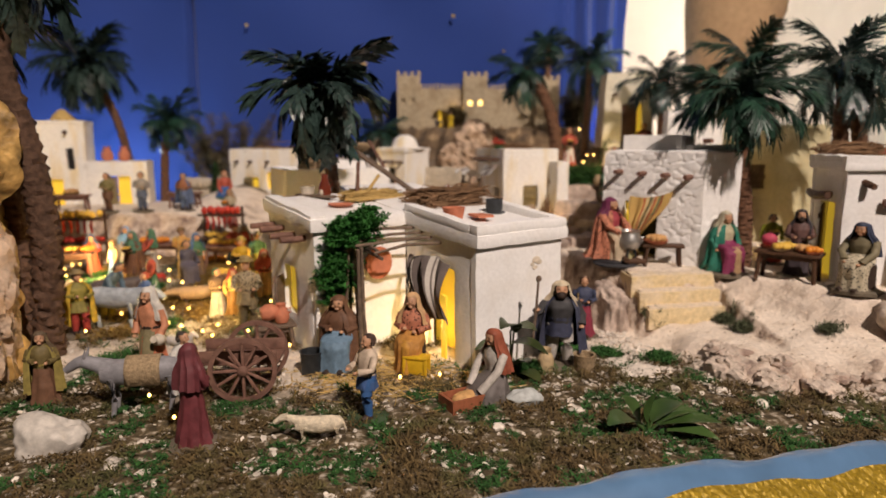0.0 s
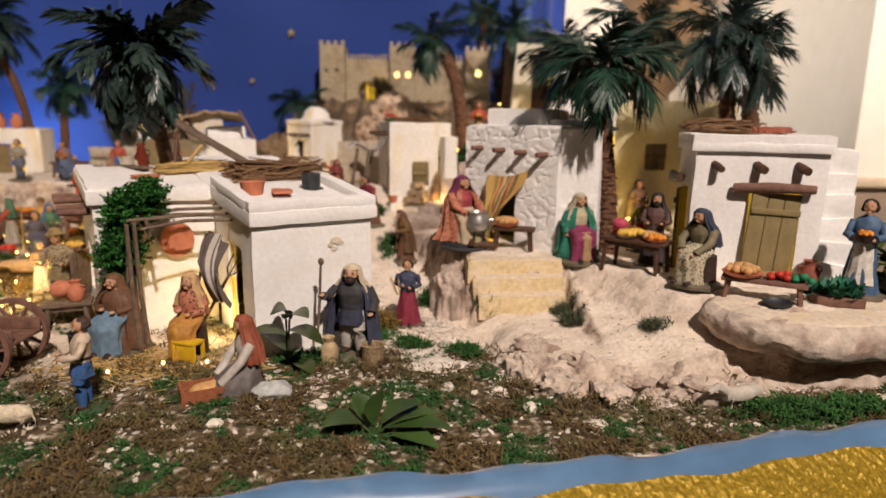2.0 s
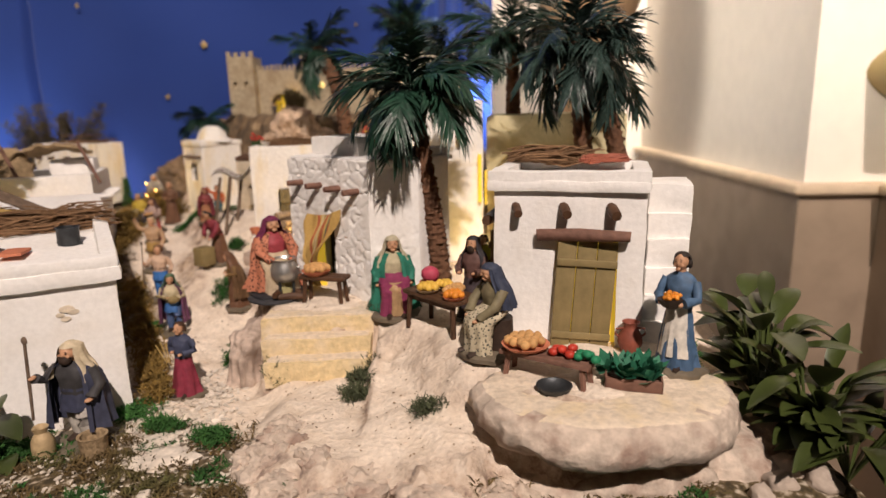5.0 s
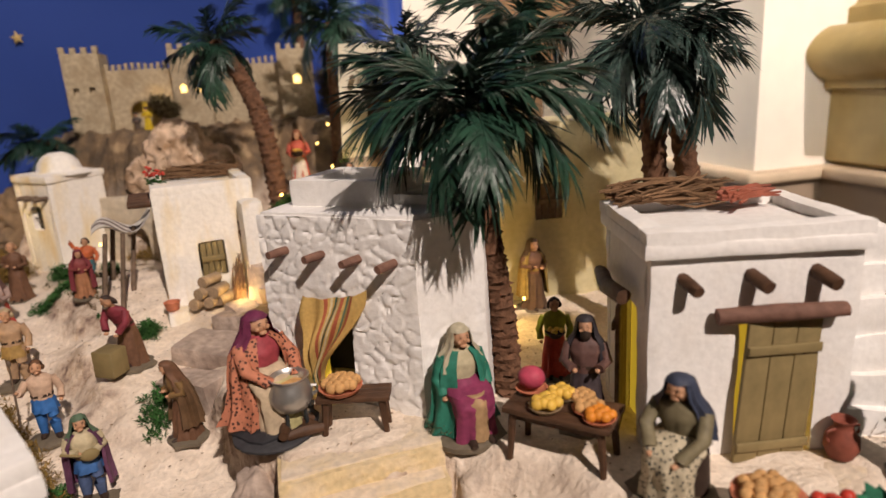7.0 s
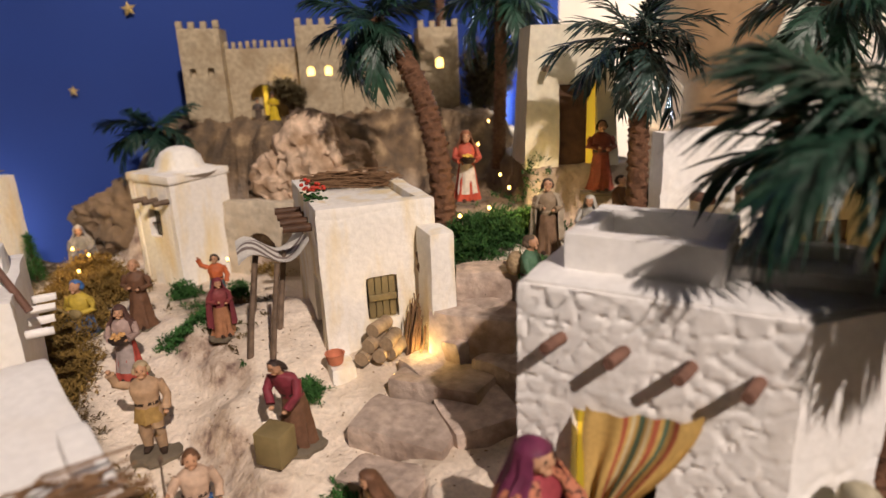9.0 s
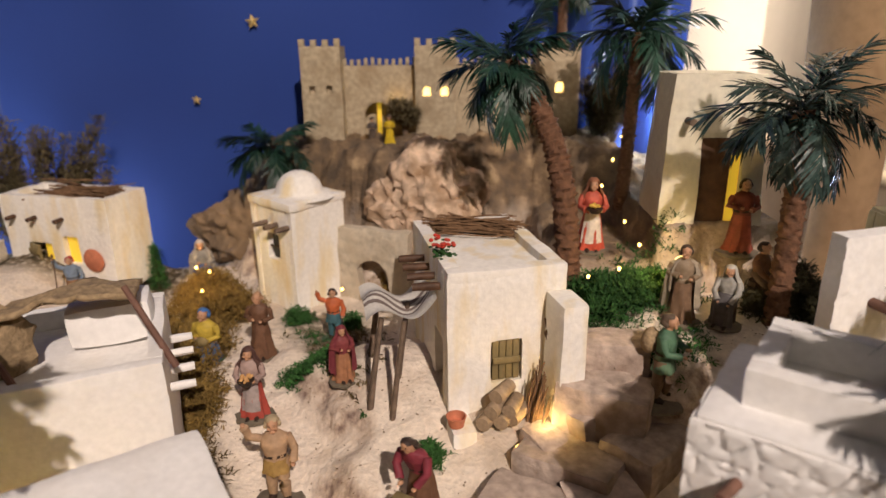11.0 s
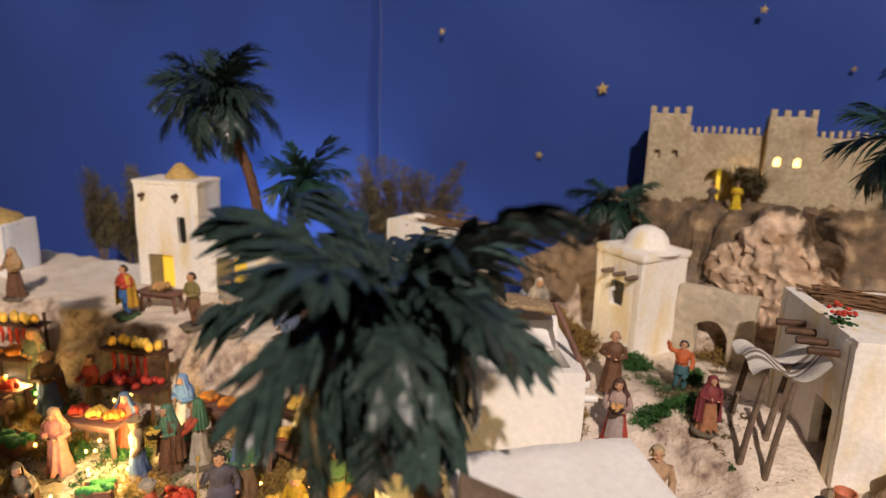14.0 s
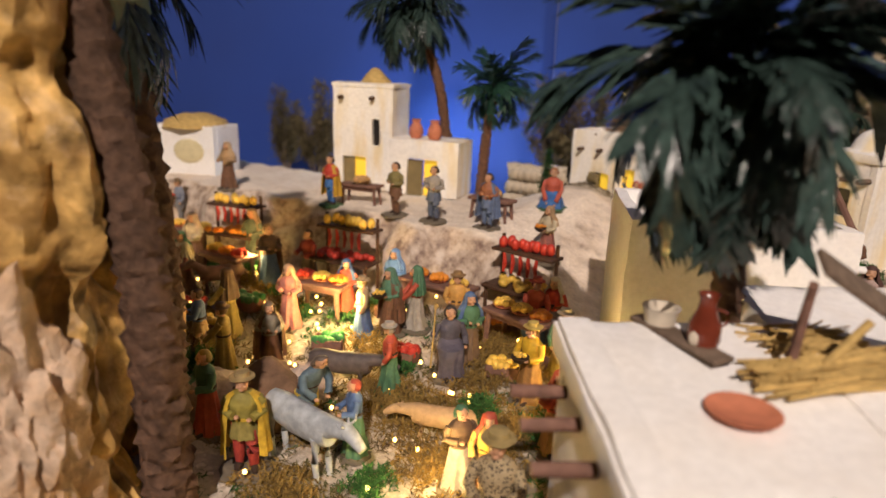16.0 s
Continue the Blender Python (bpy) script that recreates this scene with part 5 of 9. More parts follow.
def palm(trunk, r0, r1, kind, material, label, count=18, seed=1, size=1.0, group="", rise=(62, -25), bend=0.0, tilt=(0, 0), short=(0, 0, 1.0), bark=None):
    """A model palm: ringed trunk along points in the world, and a crown of fronds at its top."""
    rnd = random.Random(seed)
    base = Vector(trunk[0])
    root = thing("palm_tree", pose(*base), label, "palm tree", group or "model palms")
    pts = [Vector(p) - base for p in trunk]
    # smooth the line of the trunk and ring it with bark scales
    line = []
    n = 76
    for k in range(n + 1):
        f = k / n * (len(pts) - 1)
        i = min(len(pts) - 2, int(f))
        t = f - i
        p0, p1, p2, p3 = pts[max(0, i - 1)], pts[i], pts[i + 1], pts[min(len(pts) - 1, i + 2)]
        line.append(0.5 * (2 * p1 + (p2 - p0) * t + (2 * p0 - 5 * p1 + 4 * p2 - p3) * t * t + (3 * p1 - p0 - 3 * p2 + p3) * t ** 3))
    bm = bmesh.new()
    loops = []
    for k, p in enumerate(line):
        s = k / n
        d = (line[min(n, k + 1)] - line[max(0, k - 1)]).normalized()
        side = d.cross(Vector((0, 1, 0.2))).normalized()
        up = side.cross(d)
        r = (r0 + (r1 - r0) * s) * (1.0 + (0.10 if k % 2 else -0.06))
        loops.append([p + (side * math.cos(a) + up * math.sin(a)) * r * (1 + 0.13 * math.sin(a * 5 + k * 2.4) + 0.07 * math.sin(a * 3 - k * 1.7)) for a in (2 * math.pi * i / 14 for i in range(14))])
    rings(bm, loops)
    rough_up(bm, r0 * 0.10, 160, seed)
    part("trunk", bm, bark or PALM_TRUNK, root)
    top = line[-1]
    meshes = fronds(kind, material)
    for k in range(count):
        u = k / (count - 1)
        elev = rise[0] + (rise[1] - rise[0]) * u + rnd.uniform(-8, 8)
        yaw = k * 137.5 + rnd.uniform(-14, 14)
        me = meshes[min(3, int(u * 3.2 + rnd.uniform(0, 0.9)))]
        sc = size * rnd.uniform(0.82, 1.12) * (short[2] if short[0] < yaw % 360 < short[1] else 1.0)
        m = Matrix.Translation(top + Vector((0, 0, -0.004 * u))) @ pose(0, 0, 0, tilt[0], tilt[1], 0) @ pose(0, 0, 0, 0, 0, yaw) @ pose(0, 0, 0, rnd.uniform(-25, 25), -elev + 16, 0) @ Matrix.Scale(sc, 4)
        share("frond", me, m, root)
    return root


palm([(0.538, 1.085, 0.078), (0.532, 1.080, 0.17), (0.520, 1.076, 0.26), (0.504, 1.074, 0.370)], 0.014, 0.009, "big", PALM_LEAF,
     "green model palm with broad feathery fronds beside the stone house", 24, 3, 0.93, rise=(56, -6))
palm([(0.742, 1.150, 0.078), (0.741, 1.150, 0.24), (0.722, 1.143, 0.430)], 0.016, 0.010, "droop", PALM_LEAF_DARK, "dark green model palm with drooping fronds", 18, 5, 0.98, rise=(62, -18))
palm([(0.800, 1.165, 0.078), (0.796, 1.165, 0.24), (0.748, 1.150, 0.412)], 0.016, 0.010, "droop", PALM_LEAF_DARK, "dark green model palm with hanging fronds", 12, 6, 0.88, rise=(50, -26))
palm([(0.652, 1.372, 0.331), (0.650, 1.345, 0.40), (0.641, 1.312, 0.462)], 0.012, 0.009, "big", PALM_LEAF, "green model palm rising over the yellow house", 17, 8, 0.78)
palm([(-0.166, 1.125, 0.02), (-0.169, 1.115, 0.20), (-0.171, 1.080, 0.30), (-0.172, 1.048, 0.382)], 0.011, 0.009, "shade", PALM_LEAF_DARK,
     "dark glossy model palm rising behind the front house", 32, 9, 1.08, rise=(54, -30), short=(15, 115, 0.9), bark=PALM_TRUNK_DARK)
palm([(-0.545, 0.910, -0.01), (-0.538, 0.905, 0.07), (-0.525, 0.895, 0.18), (-0.533, 0.892, 0.28), (-0.557, 0.889, 0.40), (-0.566, 0.882, 0.56)], 0.019, 0.015, "shade", PALM_LEAF_DARK,
     "thick-stemmed dark model palm leaning beside the cork rock", 30, 12, 1.25, rise=(40, -30), bark=PALM_TRUNK_DARK)
palm([(-0.600, 0.950, -0.01), (-0.598, 0.952, 0.10), (-0.597, 0.954, 0.20), (-0.608, 0.952, 0.33), (-0.635, 0.945, 0.46)], 0.018, 0.014, "droop", PALM_LEAF_DARK,
     "thick-stemmed dark model palm behind the cork rock", 18, 13, 1.1, bark=PALM_TRUNK_DARK)
palm([(0.322, 1.560, 0.215), (0.312, 1.575, 0.33), (0.290, 1.60, 0.41), (0.248, 1.635, 0.475)], 0.015, 0.012, "big", PALM_LEAF, "leaning model palm beside the hill", 18, 14, 0.72, tilt=(0, -12))
palm([(0.430, 1.72, 0.26), (0.436, 1.725, 0.38), (0.440, 1.73, 0.51)], 0.010, 0.008, "small", PALM_LEAF, "slim model palm before the blue curtain", 20, 15, 1.25)
palm([(0.535, 1.46, 0.18), (0.535, 1.46, 0.33), (0.525, 1.455, 0.435)], 0.012, 0.010, "small", PALM_LEAF_DARK, "grey-green model palm beside the sloping house", 22, 16, 1.1)
palm([(-0.115, 1.90, 0.20), (-0.118, 1.90, 0.30), (-0.12, 1.895, 0.335)], 0.012, 0.010, "big", PALM_LEAF, "low spreading model palm below the castle", 14, 17, 0.70, rise=(40, -15))
palm([(0.395, 2.035, 0.30), (0.395, 2.038, 0.50), (0.395, 2.04, 0.60)], 0.010, 0.008, "big", PALM_LEAF, "model palm behind the castle", 14, 18, 0.6)
palm([(-0.735, 1.72, 0.04), (-0.775, 1.715, 0.32), (-0.825, 1.71, 0.45), (-0.850, 1.705, 0.50)], 0.010, 0.008, "droop", PALM_LEAF_DARK, "tall leaning model palm behind the tower house", 30, 19, 1.15)
palm([(-0.675, 1.70, 0.12), (-0.665, 1.70, 0.28), (-0.652, 1.70, 0.355)], 0.010, 0.008, "small", PALM_LEAF, "short green model palm beside the tower house", 26, 20, 1.05)


# ---- figurines ----
FOLD = random.Random(7)


def floral(name, base, spot, scale=420.0, share_of=0.34):
    """Printed cloth: small spots strewn over a plain ground colour."""
    m = mat(name, base, 0.7, 0.2, 130, 0.2)
    n, link = m.node_tree.nodes, m.node_tree.links
    bsdf = n["Principled BSDF"]
    old = bsdf.inputs["Base Color"].links[0].from_socket
    coord, cells = n.new("ShaderNodeTexCoord"), n.new("ShaderNodeTexVoronoi")
    cells.inputs["Scale"].default_value = scale
    link.new(coord.outputs["Object"], cells.inputs["Vector"])
    ramp = n.new("ShaderNodeValToRGB")
    ramp.color_ramp.elements[0].position, ramp.color_ramp.elements[0].color = share_of, (1, 1, 1, 1)
    ramp.color_ramp.elements[1].position, ramp.color_ramp.elements[1].color = share_of + 0.06, (0, 0, 0, 1)
    link.new(cells.outputs["Distance"], ramp.inputs["Fac"])
    mix = n.new("ShaderNodeMix")
    mix.data_type = "RGBA"
    link.new(ramp.outputs["Color"], mix.inputs["Factor"])
    link.new(old, mix.inputs["A"])
    mix.inputs["B"].default_value = (*spot, 1)
    link.new(mix.outputs["Result"], bsdf.inputs["Base Color"])
    return m


FLORAL_CREAM = floral("cream_floral_cloth", (0.55, 0.48, 0.34), (0.05, 0.055, 0.05), 300, 0.30)
FLORAL_RED = floral("red_floral_cloth", (0.50, 0.19, 0.11), (0.07, 0.03, 0.02), 260, 0.32)
CHECK = floral("dark_checked_cloth", (0.36, 0.28, 0.16), (0.08, 0.06, 0.04), 380, 0.36)


def cloth(c):
    return c if isinstance(c, bpy.types.Material) else paint(c)


def figure(label, place, h, face=0, top=(0.4, 0.3, 0.2), skirt=None, head="scarf", headc=(0.3, 0.2, 0.12), cape=None, apron=None, legs=None, sit=False,
           arms="front", prop=None, base=(0.17, 0.14, 0.10), group="", category="figurine", name="clay_figurine", bend=0.0, beard=None, broad=1.0):
    """A painted clay figurine as one plain mesh on its little base, facing -y."""
    skirt = skirt or top
    mats = [cloth(skirt), cloth(top), SKIN, cloth(headc), cloth(cape or headc), cloth(apron or top), paint(base), paint((0.045, 0.028, 0.02)), cloth(legs or skirt), prop[1] if prop else STRAW]
    SK, TO, FA, HE, CA, AP, BA, HA, LE, PR = range(10)
    bm = bmesh.new()
    p1, p2, p3, n1, n2 = FOLD.uniform(0, 6), FOLD.uniform(0, 6), FOLD.uniform(0, 6), FOLD.choice((6, 7, 8)), FOLD.choice((10, 11, 13))

    def fold(a, z, amp):
        return 1 + 1.35 * amp * (0.62 * math.sin(n1 * a + p1 + 1.1 * math.sin(z * 7 + p2)) + 0.38 * math.sin(n2 * a + p3 - z * 3))

    def ell(cx, cy, z, rx, ry, n=36, amp=0.0, tip=0.0):
        out = []
        for k in range(n):
            a = 2 * math.pi * k / n
            f = fold(a, z, amp)
            out.append(Vector((cx + rx * f * math.cos(a), cy + ry * f * math.sin(a), z + tip * math.sin(a))))
        return out

    def loft(rows, mi, n=36, steps=4):
        """Rows of (cy, z, rx, ry, fold amount), eased between."""
        loops = []
        for a, b in zip(rows, rows[1:]):
            for k in range(steps):
                t = k / steps
                t = t * t * (3 - 2 * t) * 0.5 + t * 0.5
                v = [a[i] + (b[i] - a[i]) * t for i in range(5)]
                loops.append(ell(0, v[0], v[1], v[2], v[3], n, v[4]))
        v = rows[-1]
        loops.append(ell(0, v[0], v[1], v[2], v[3], n, v[4]))
        rings(bm, loops, mi)

    def sheet(rows, a0, a1, mi, n=30):
        """An open cloth round the back: rows of (cy, z, rx, ry, fold amount)."""
        vs = []
        for cy, z, rx, ry, amp in rows:
            row = []
            for k in range(n + 1):
                a = math.pi * (a0 + (a1 - a0) * k / n)
                f = fold(a * 1.6, z * 0.6, amp)
                row.append(bm.verts.new((rx * f * math.cos(a), cy + ry * f * math.sin(a), z - 0.012 * abs(math.sin(n1 * a)) * (1 if amp > 0.06 else 0))))
            vs.append(row)
        for a, b in zip(vs, vs[1:]):
            for k in range(n):
                bm.faces.new((a[k], a[k + 1], b[k + 1], b[k])).material_index = mi

    rings(bm, [[Vector((x, y, z)) for x, y, _ in ell(0, -0.03 if sit else 0, 0, r, r * 0.92, 18, 0.10)] for r, z in ((0.235, -0.03), (0.238, 0.012), (0.205, 0.03))], BA)
    low = sit == "low"
    up = (-0.30 if low else -0.125) if sit else 0.0
    dy = 0.05 if sit else 0.0
    if sit:
        k = 0.50 if low else 1.0
        if not low:
            rings(bm, [ell(0, 0.06, z, r, r * 0.8, 18, 0.03) for z, r in ((0.02, 0.135), (0.33, 0.125))], HA)
            loft([(-0.125, 0.02, 0.140, 0.085, 0.11), (-0.120, 0.18, 0.128, 0.085, 0.09), (-0.105, 0.31, 0.135, 0.110, 0.06), (-0.045, 0.385, 0.150, 0.150, 0.035), (0.02, 0.43, 0.130, 0.105, 0.02), (0.04, 0.47, 0.105, 0.085, 0.0)], SK)
        else:
            loft([(-0.06, 0.02, 0.21, 0.22, 0.10), (-0.06, 0.09, 0.19, 0.20, 0.08), (-0.03, 0.17, 0.165, 0.165, 0.05), (0.03, 0.235, 0.125, 0.11, 0.02), (0.045, 0.28, 0.105, 0.085, 0.0)], SK)
        for s in (-1, 1):
            tube(bm, [(0.06 * s, -0.19, 0.035), (0.07 * s, -0.25, 0.03)], [0.03, 0.02], 8, HA)
        if apron:
            for s in (0,):
                loft([(-0.145, 0.04, 0.075, 0.085, 0.05), (-0.138, 0.20, 0.070, 0.085, 0.05), (-0.115, 0.34, 0.080, 0.110, 0.03), (-0.06, 0.40, 0.085, 0.125, 0.0)], AP, 24)
    elif legs:
        for s in (-1, 1):
            st = 0.03 * s
            tube(bm, [(0.052 * s, 0.01, 0.50), (0.060 * s, -0.012 - st, 0.30), (0.058 * s, -0.004 - st, 0.22), (0.066 * s, 0.012 - st, 0.06)], [0.070, 0.054, 0.055, 0.038], 12, LE)
            tube(bm, [(0.066 * s, 0.03 - st, 0.050), (0.072 * s, -0.03 - st, 0.046), (0.078 * s, -0.085 - st, 0.035)], [0.040, 0.038, 0.022], 9, HA)
        loft([(0, 0.37, 0.128, 0.108, 0.09), (0, 0.45, 0.116, 0.098, 0.05), (0, 0.57, 0.098, 0.080, 0.0)], SK)
    else:
        loft([(0, 0.025, 0.172, 0.150, 0.13), (0, 0.12, 0.152, 0.134, 0.115), (-0.004, 0.28, 0.132, 0.114, 0.085), (-0.002, 0.44, 0.112, 0.094, 0.045), (0, 0.57, 0.096, 0.078, 0.01)], SK, 40)
        for s in (-1, 1):
            tube(bm, [(0.05 * s, -0.11, 0.035), (0.058 * s, -0.185, 0.028)], [0.034, 0.020], 8, HA)
    if apron and not sit:
        sheet([(0, 0.13, 0.158, 0.142, 0.05), (0, 0.26, 0.142, 0.126, 0.05), (0, 0.42, 0.124, 0.106, 0.03), (0, 0.56, 0.104, 0.088, 0.0)], 1.20, 1.80, AP, 12)
    # torso, belt, neck and head
    loft([(dy, 0.52 + up, 0.104, 0.086, 0.03), (dy - 0.004, 0.60 + up, 0.106, 0.088, 0.04), (dy - 0.006, 0.70 + up, 0.126, 0.092, 0.035), (dy, 0.762 + up, 0.126, 0.078, 0.02), (dy, 0.795 + up, 0.092, 0.062, 0.0), (dy, 0.825 + up, 0.042, 0.040, 0.0)], TO, 30, 3)
    loft([(dy, 0.555 + up, 0.108, 0.090, 0.02), (dy, 0.585 + up, 0.109, 0.091, 0.02)], HA if not cape else CA, 26, 1)
    hy = dy - 0.012
    rings(bm, [ell(0, hy + 0.004, z + up, 0.036, 0.036, 12) for z in (0.81, 0.865)], FA)
    c0 = Vector((0, hy - 0.012, 0.905 + up))
    ball(bm, c0, 0.062, FA, (0.86, 1.0, 1.18), 18)
    ball(bm, c0 + Vector((0, -0.059, -0.008)), 0.010, FA, (0.75, 1.0, 1.35), 8)
    ball(bm, c0 + Vector((0, -0.048, -0.054)), 0.020, FA, (1.2, 0.7, 0.8), 8)
    for s in (-1, 1):
        ball(bm, c0 + Vector((0.022 * s, -0.056, 0.010)), 0.0052, HA, (1.5, 0.6, 0.75), 8)
        ball(bm, c0 + Vector((0.023 * s, -0.056, 0.026)), 0.008, HA, (1.5, 0.5, 0.20), 8)
        ball(bm, c0 + Vector((0.030 * s, -0.046, -0.022)), 0.016, FA, (1, 0.7, 1), 8)
    if head == "beard" or beard:
        mb = HE if head == "beard" else HA
        ball(bm, c0 + Vector((0, -0.040, -0.058)), 0.044, mb, (0.95, 0.75, 1.15), 12)
        ball(bm, c0 + Vector((0, -0.058, -0.026)), 0.022, mb, (1.5, 0.5, 0.4), 8)
    c = c0 + Vector((0, 0.022, 0.012))
    if head in ("scarf", "hood"):
        vs = ball(bm, c, 0.078, HE, (0.98, 1.02, 1.08), 22)
        gone = [f for f in {f for v in vs for f in v.link_faces} if f.calc_center_median().y < c.y - 0.026 and c.z - 0.090 < f.calc_center_median().z < c.z + 0.044 and abs(f.calc_center_median().x) < 0.060]
        bmesh.ops.delete(bm, geom=gone, context="FACES")
        e = 0.58 if head == "hood" else 0.66
        y0 = hy + 0.012
        sheet([(y0, 0.955 + up, 0.070, 0.076, 0.02), (y0, 0.905 + up, 0.080, 0.084, 0.04), (y0, 0.85 + up, 0.090, 0.092, 0.07), (y0 + 0.004, 0.79 + up, 0.128, 0.100, 0.08), (y0 + 0.004, 0.73 + up, 0.150, 0.112, 0.10), (y0 + 0.006, e + up, 0.162, 0.124, 0.13)], -0.22, 1.22, HE)
    else:
        vs = ball(bm, c, 0.071, HE, (0.98, 1.02, 1.02), 18)
        gone = [f for f in {f for v in vs for f in v.link_faces} if f.calc_center_median().y < c.y - 0.020 and f.calc_center_median().z < c.z + 0.036]
        bmesh.ops.delete(bm, geom=gone, context="FACES")
        if head == "hair":
            for k in range(12):
                a = math.pi * (0.02 + 0.96 * k / 11)
                ball(bm, c + Vector((0.060 * math.cos(a), 0.055 * math.sin(a), -0.02 + 0.012 * math.sin(k * 5.0))), 0.021, HE, (1, 1, 1.6), 7)
        if head == "hat":
            lathe(bm, [(0.10, 0.948 + up), (0.108, 0.958 + up), (0.068, 0.970 + up), (0.060, 1.01 + up), (0.02, 1.022 + up)], 18, pose(0, hy, 0), HE)
    if cape:
        d = 0.10 if sit else 0.20
        rows = [(dy, 0.812, 0.075, 0.062, 0.0), (dy, 0.775, 0.130, 0.092, 0.03), (dy + 0.006, 0.70, 0.168, 0.118, 0.06), (dy + 0.008, 0.58, 0.184, 0.132, 0.09), (dy + 0.010, 0.42, 0.190, 0.145, 0.11), (dy + 0.012, d if not sit else 0.30, 0.205, 0.165, 0.13)]
        rows = [(a, z + up, rx, ry, f) for a, z, rx, ry, f in rows]
        if sit:
            rows.append((dy + 0.03, 0.05, 0.245, 0.20, 0.12))
        sheet(rows, -0.36 if sit else -0.26, 1.36 if sit else 1.26, CA, 34)
    sets = {"front": (((-0.120, 0, 0.755), (-0.168, -0.01, 0.63), (-0.045, -0.130, 0.625)), ((0.120, 0, 0.755), (0.168, -0.01, 0.62), (0.055, -0.135, 0.595))),
            "carry": (((-0.120, 0, 0.755), (-0.162, -0.05, 0.62), (-0.08, -0.19, 0.60)), ((0.120, 0, 0.755), (0.162, -0.05, 0.62), (0.08, -0.19, 0.60))),
            "down": (((-0.120, 0, 0.755), (-0.172, 0.0, 0.60), (-0.150, -0.07, 0.46)), ((0.120, 0, 0.755), (0.172, 0.0, 0.60), (0.155, -0.08, 0.47))),
            "wave": (((-0.120, 0, 0.755), (-0.21, -0.02, 0.80), (-0.25, -0.05, 0.95)), ((0.120, 0, 0.755), (0.172, 0.0, 0.60), (0.150, -0.06, 0.46))),
            "staff": (((-0.120, 0, 0.755), (-0.190, -0.05, 0.63), (-0.20, -0.14, 0.70)), ((0.120, 0, 0.755), (0.175, 0.0, 0.60), (0.165, -0.10, 0.50))),
            "work": (((-0.120, 0, 0.755), (-0.15, -0.10, 0.62), (-0.06, -0.22, 0.50)), ((0.120, 0, 0.755), (0.15, -0.10, 0.62), (0.07, -0.23, 0.48)))}
    for a, b, e in sets[arms]:
        off = Vector((0, dy, up))
        pa, pb, pe = Vector(a) + off, Vector(b) + off, Vector(e) + off
        if arms == "work" and low:
            pe += Vector((0, -0.06, -0.10))
        tube(bm, [pa, pa.lerp(pb, 0.5), pb, pb.lerp(pe, 0.45), pb.lerp(pe, 0.80)], [0.040, 0.040, 0.038, 0.036, 0.040], 12, CA if sit and cape else TO)
        ball(bm, pe, 0.024, FA, (0.9, 1.25, 0.8), 9)
    if prop:
        kind = prop[0]
        f = Vector((0, dy - 0.20, 0.62 + up))
        if kind == "basket":
            lathe(bm, [(0.06, f.z - 0.045), (0.095, f.z + 0.01), (0.10, f.z + 0.02), (0.088, f.z + 0.015)], 16, pose(f.x, f.y, 0), 7)
            rr = random.Random(len(label))
            for _ in range(20):
                a, q = rr.uniform(0, 6.28), rr.uniform(0, 0.075)
                ball(bm, (f.x + q * math.cos(a), f.y + q * math.sin(a), f.z + 0.03 + rr.uniform(0, 0.03)), 0.023, PR, (1, 1, 0.8), 7)
        elif kind == "staff":
            tube(bm, [(-0.235, -0.15, 0.30 + up), (-0.215, -0.15, 0.66 + up), (-0.20, -0.15, 1.04 + up)], [0.010, 0.010, 0.009], 7, PR)
            ball(bm, (-0.198, -0.15, 1.06 + up), 0.026, PR, (0.9, 0.5, 1.5), 8)
        elif kind == "jug":
            lathe(bm, [(0.03, -0.07), (0.062, -0.03), (0.062, 0.02), (0.03, 0.055), (0.038, 0.075)], 16, pose(0.17, -0.10, 0.46 + up, 70, 0, 0), PR)
        elif kind == "bundle":
            for k in range(14):
                a = k * 2.1
                tube(bm, [(-0.1 + 0.02 * math.cos(a), -0.14 + 0.02 * math.sin(a), 0.48 + up), (-0.17 + 0.07 * math.cos(a), -0.15 + 0.05 * math.sin(a), 0.74 + up)], 0.007, 5, PR)
        elif kind == "box":
            box(bm, -0.14, -0.42, 0.02, 0.12, -0.18, 0.34, bevel=0.01, mi=PR)
        elif kind == "lute":
            ball(bm, (0.03, dy - 0.15, 0.60 + up), 0.075, PR, (1.1, 0.5, 0.9), 12)
            tube(bm, [(-0.04, dy - 0.16, 0.62 + up), (-0.20, dy - 0.15, 0.69 + up)], 0.014, 6, PR)
        elif kind == "sack":
            ball(bm, (0.0, 0.15, 0.66 + up), 0.12, PR, (1.0, 0.7, 1.1), 12)
    if bend:
        for v in bm.verts:
            k = max(0.0, v.co.z - 0.45 - up * 0.6)
            v.co.y -= bend * k * (1 + 1.2 * k)
            v.co.z -= 0.6 * bend * bend * k
    s = h / (1.0 + up)
    if head == "hat":
        s *= 0.97
    wide = s * 1.07 * broad
    bmesh.ops.transform(bm, matrix=Matrix.Diagonal((wide, wide, s, 1)), verts=bm.verts)
    rough_up(bm, 0.0008, 130, p1)
    rough_up(bm, 0.00035, 420, p2)
    ob = part(name, bm, mats)
    x, y = place[0], place[1]
    z = place[2] if len(place) > 2 else zat(x, y)
    ob.matrix_basis = pose(x, y, z, 0, 0, face)
    return tagged(ob, label, category, group or "clay figurines of the village")


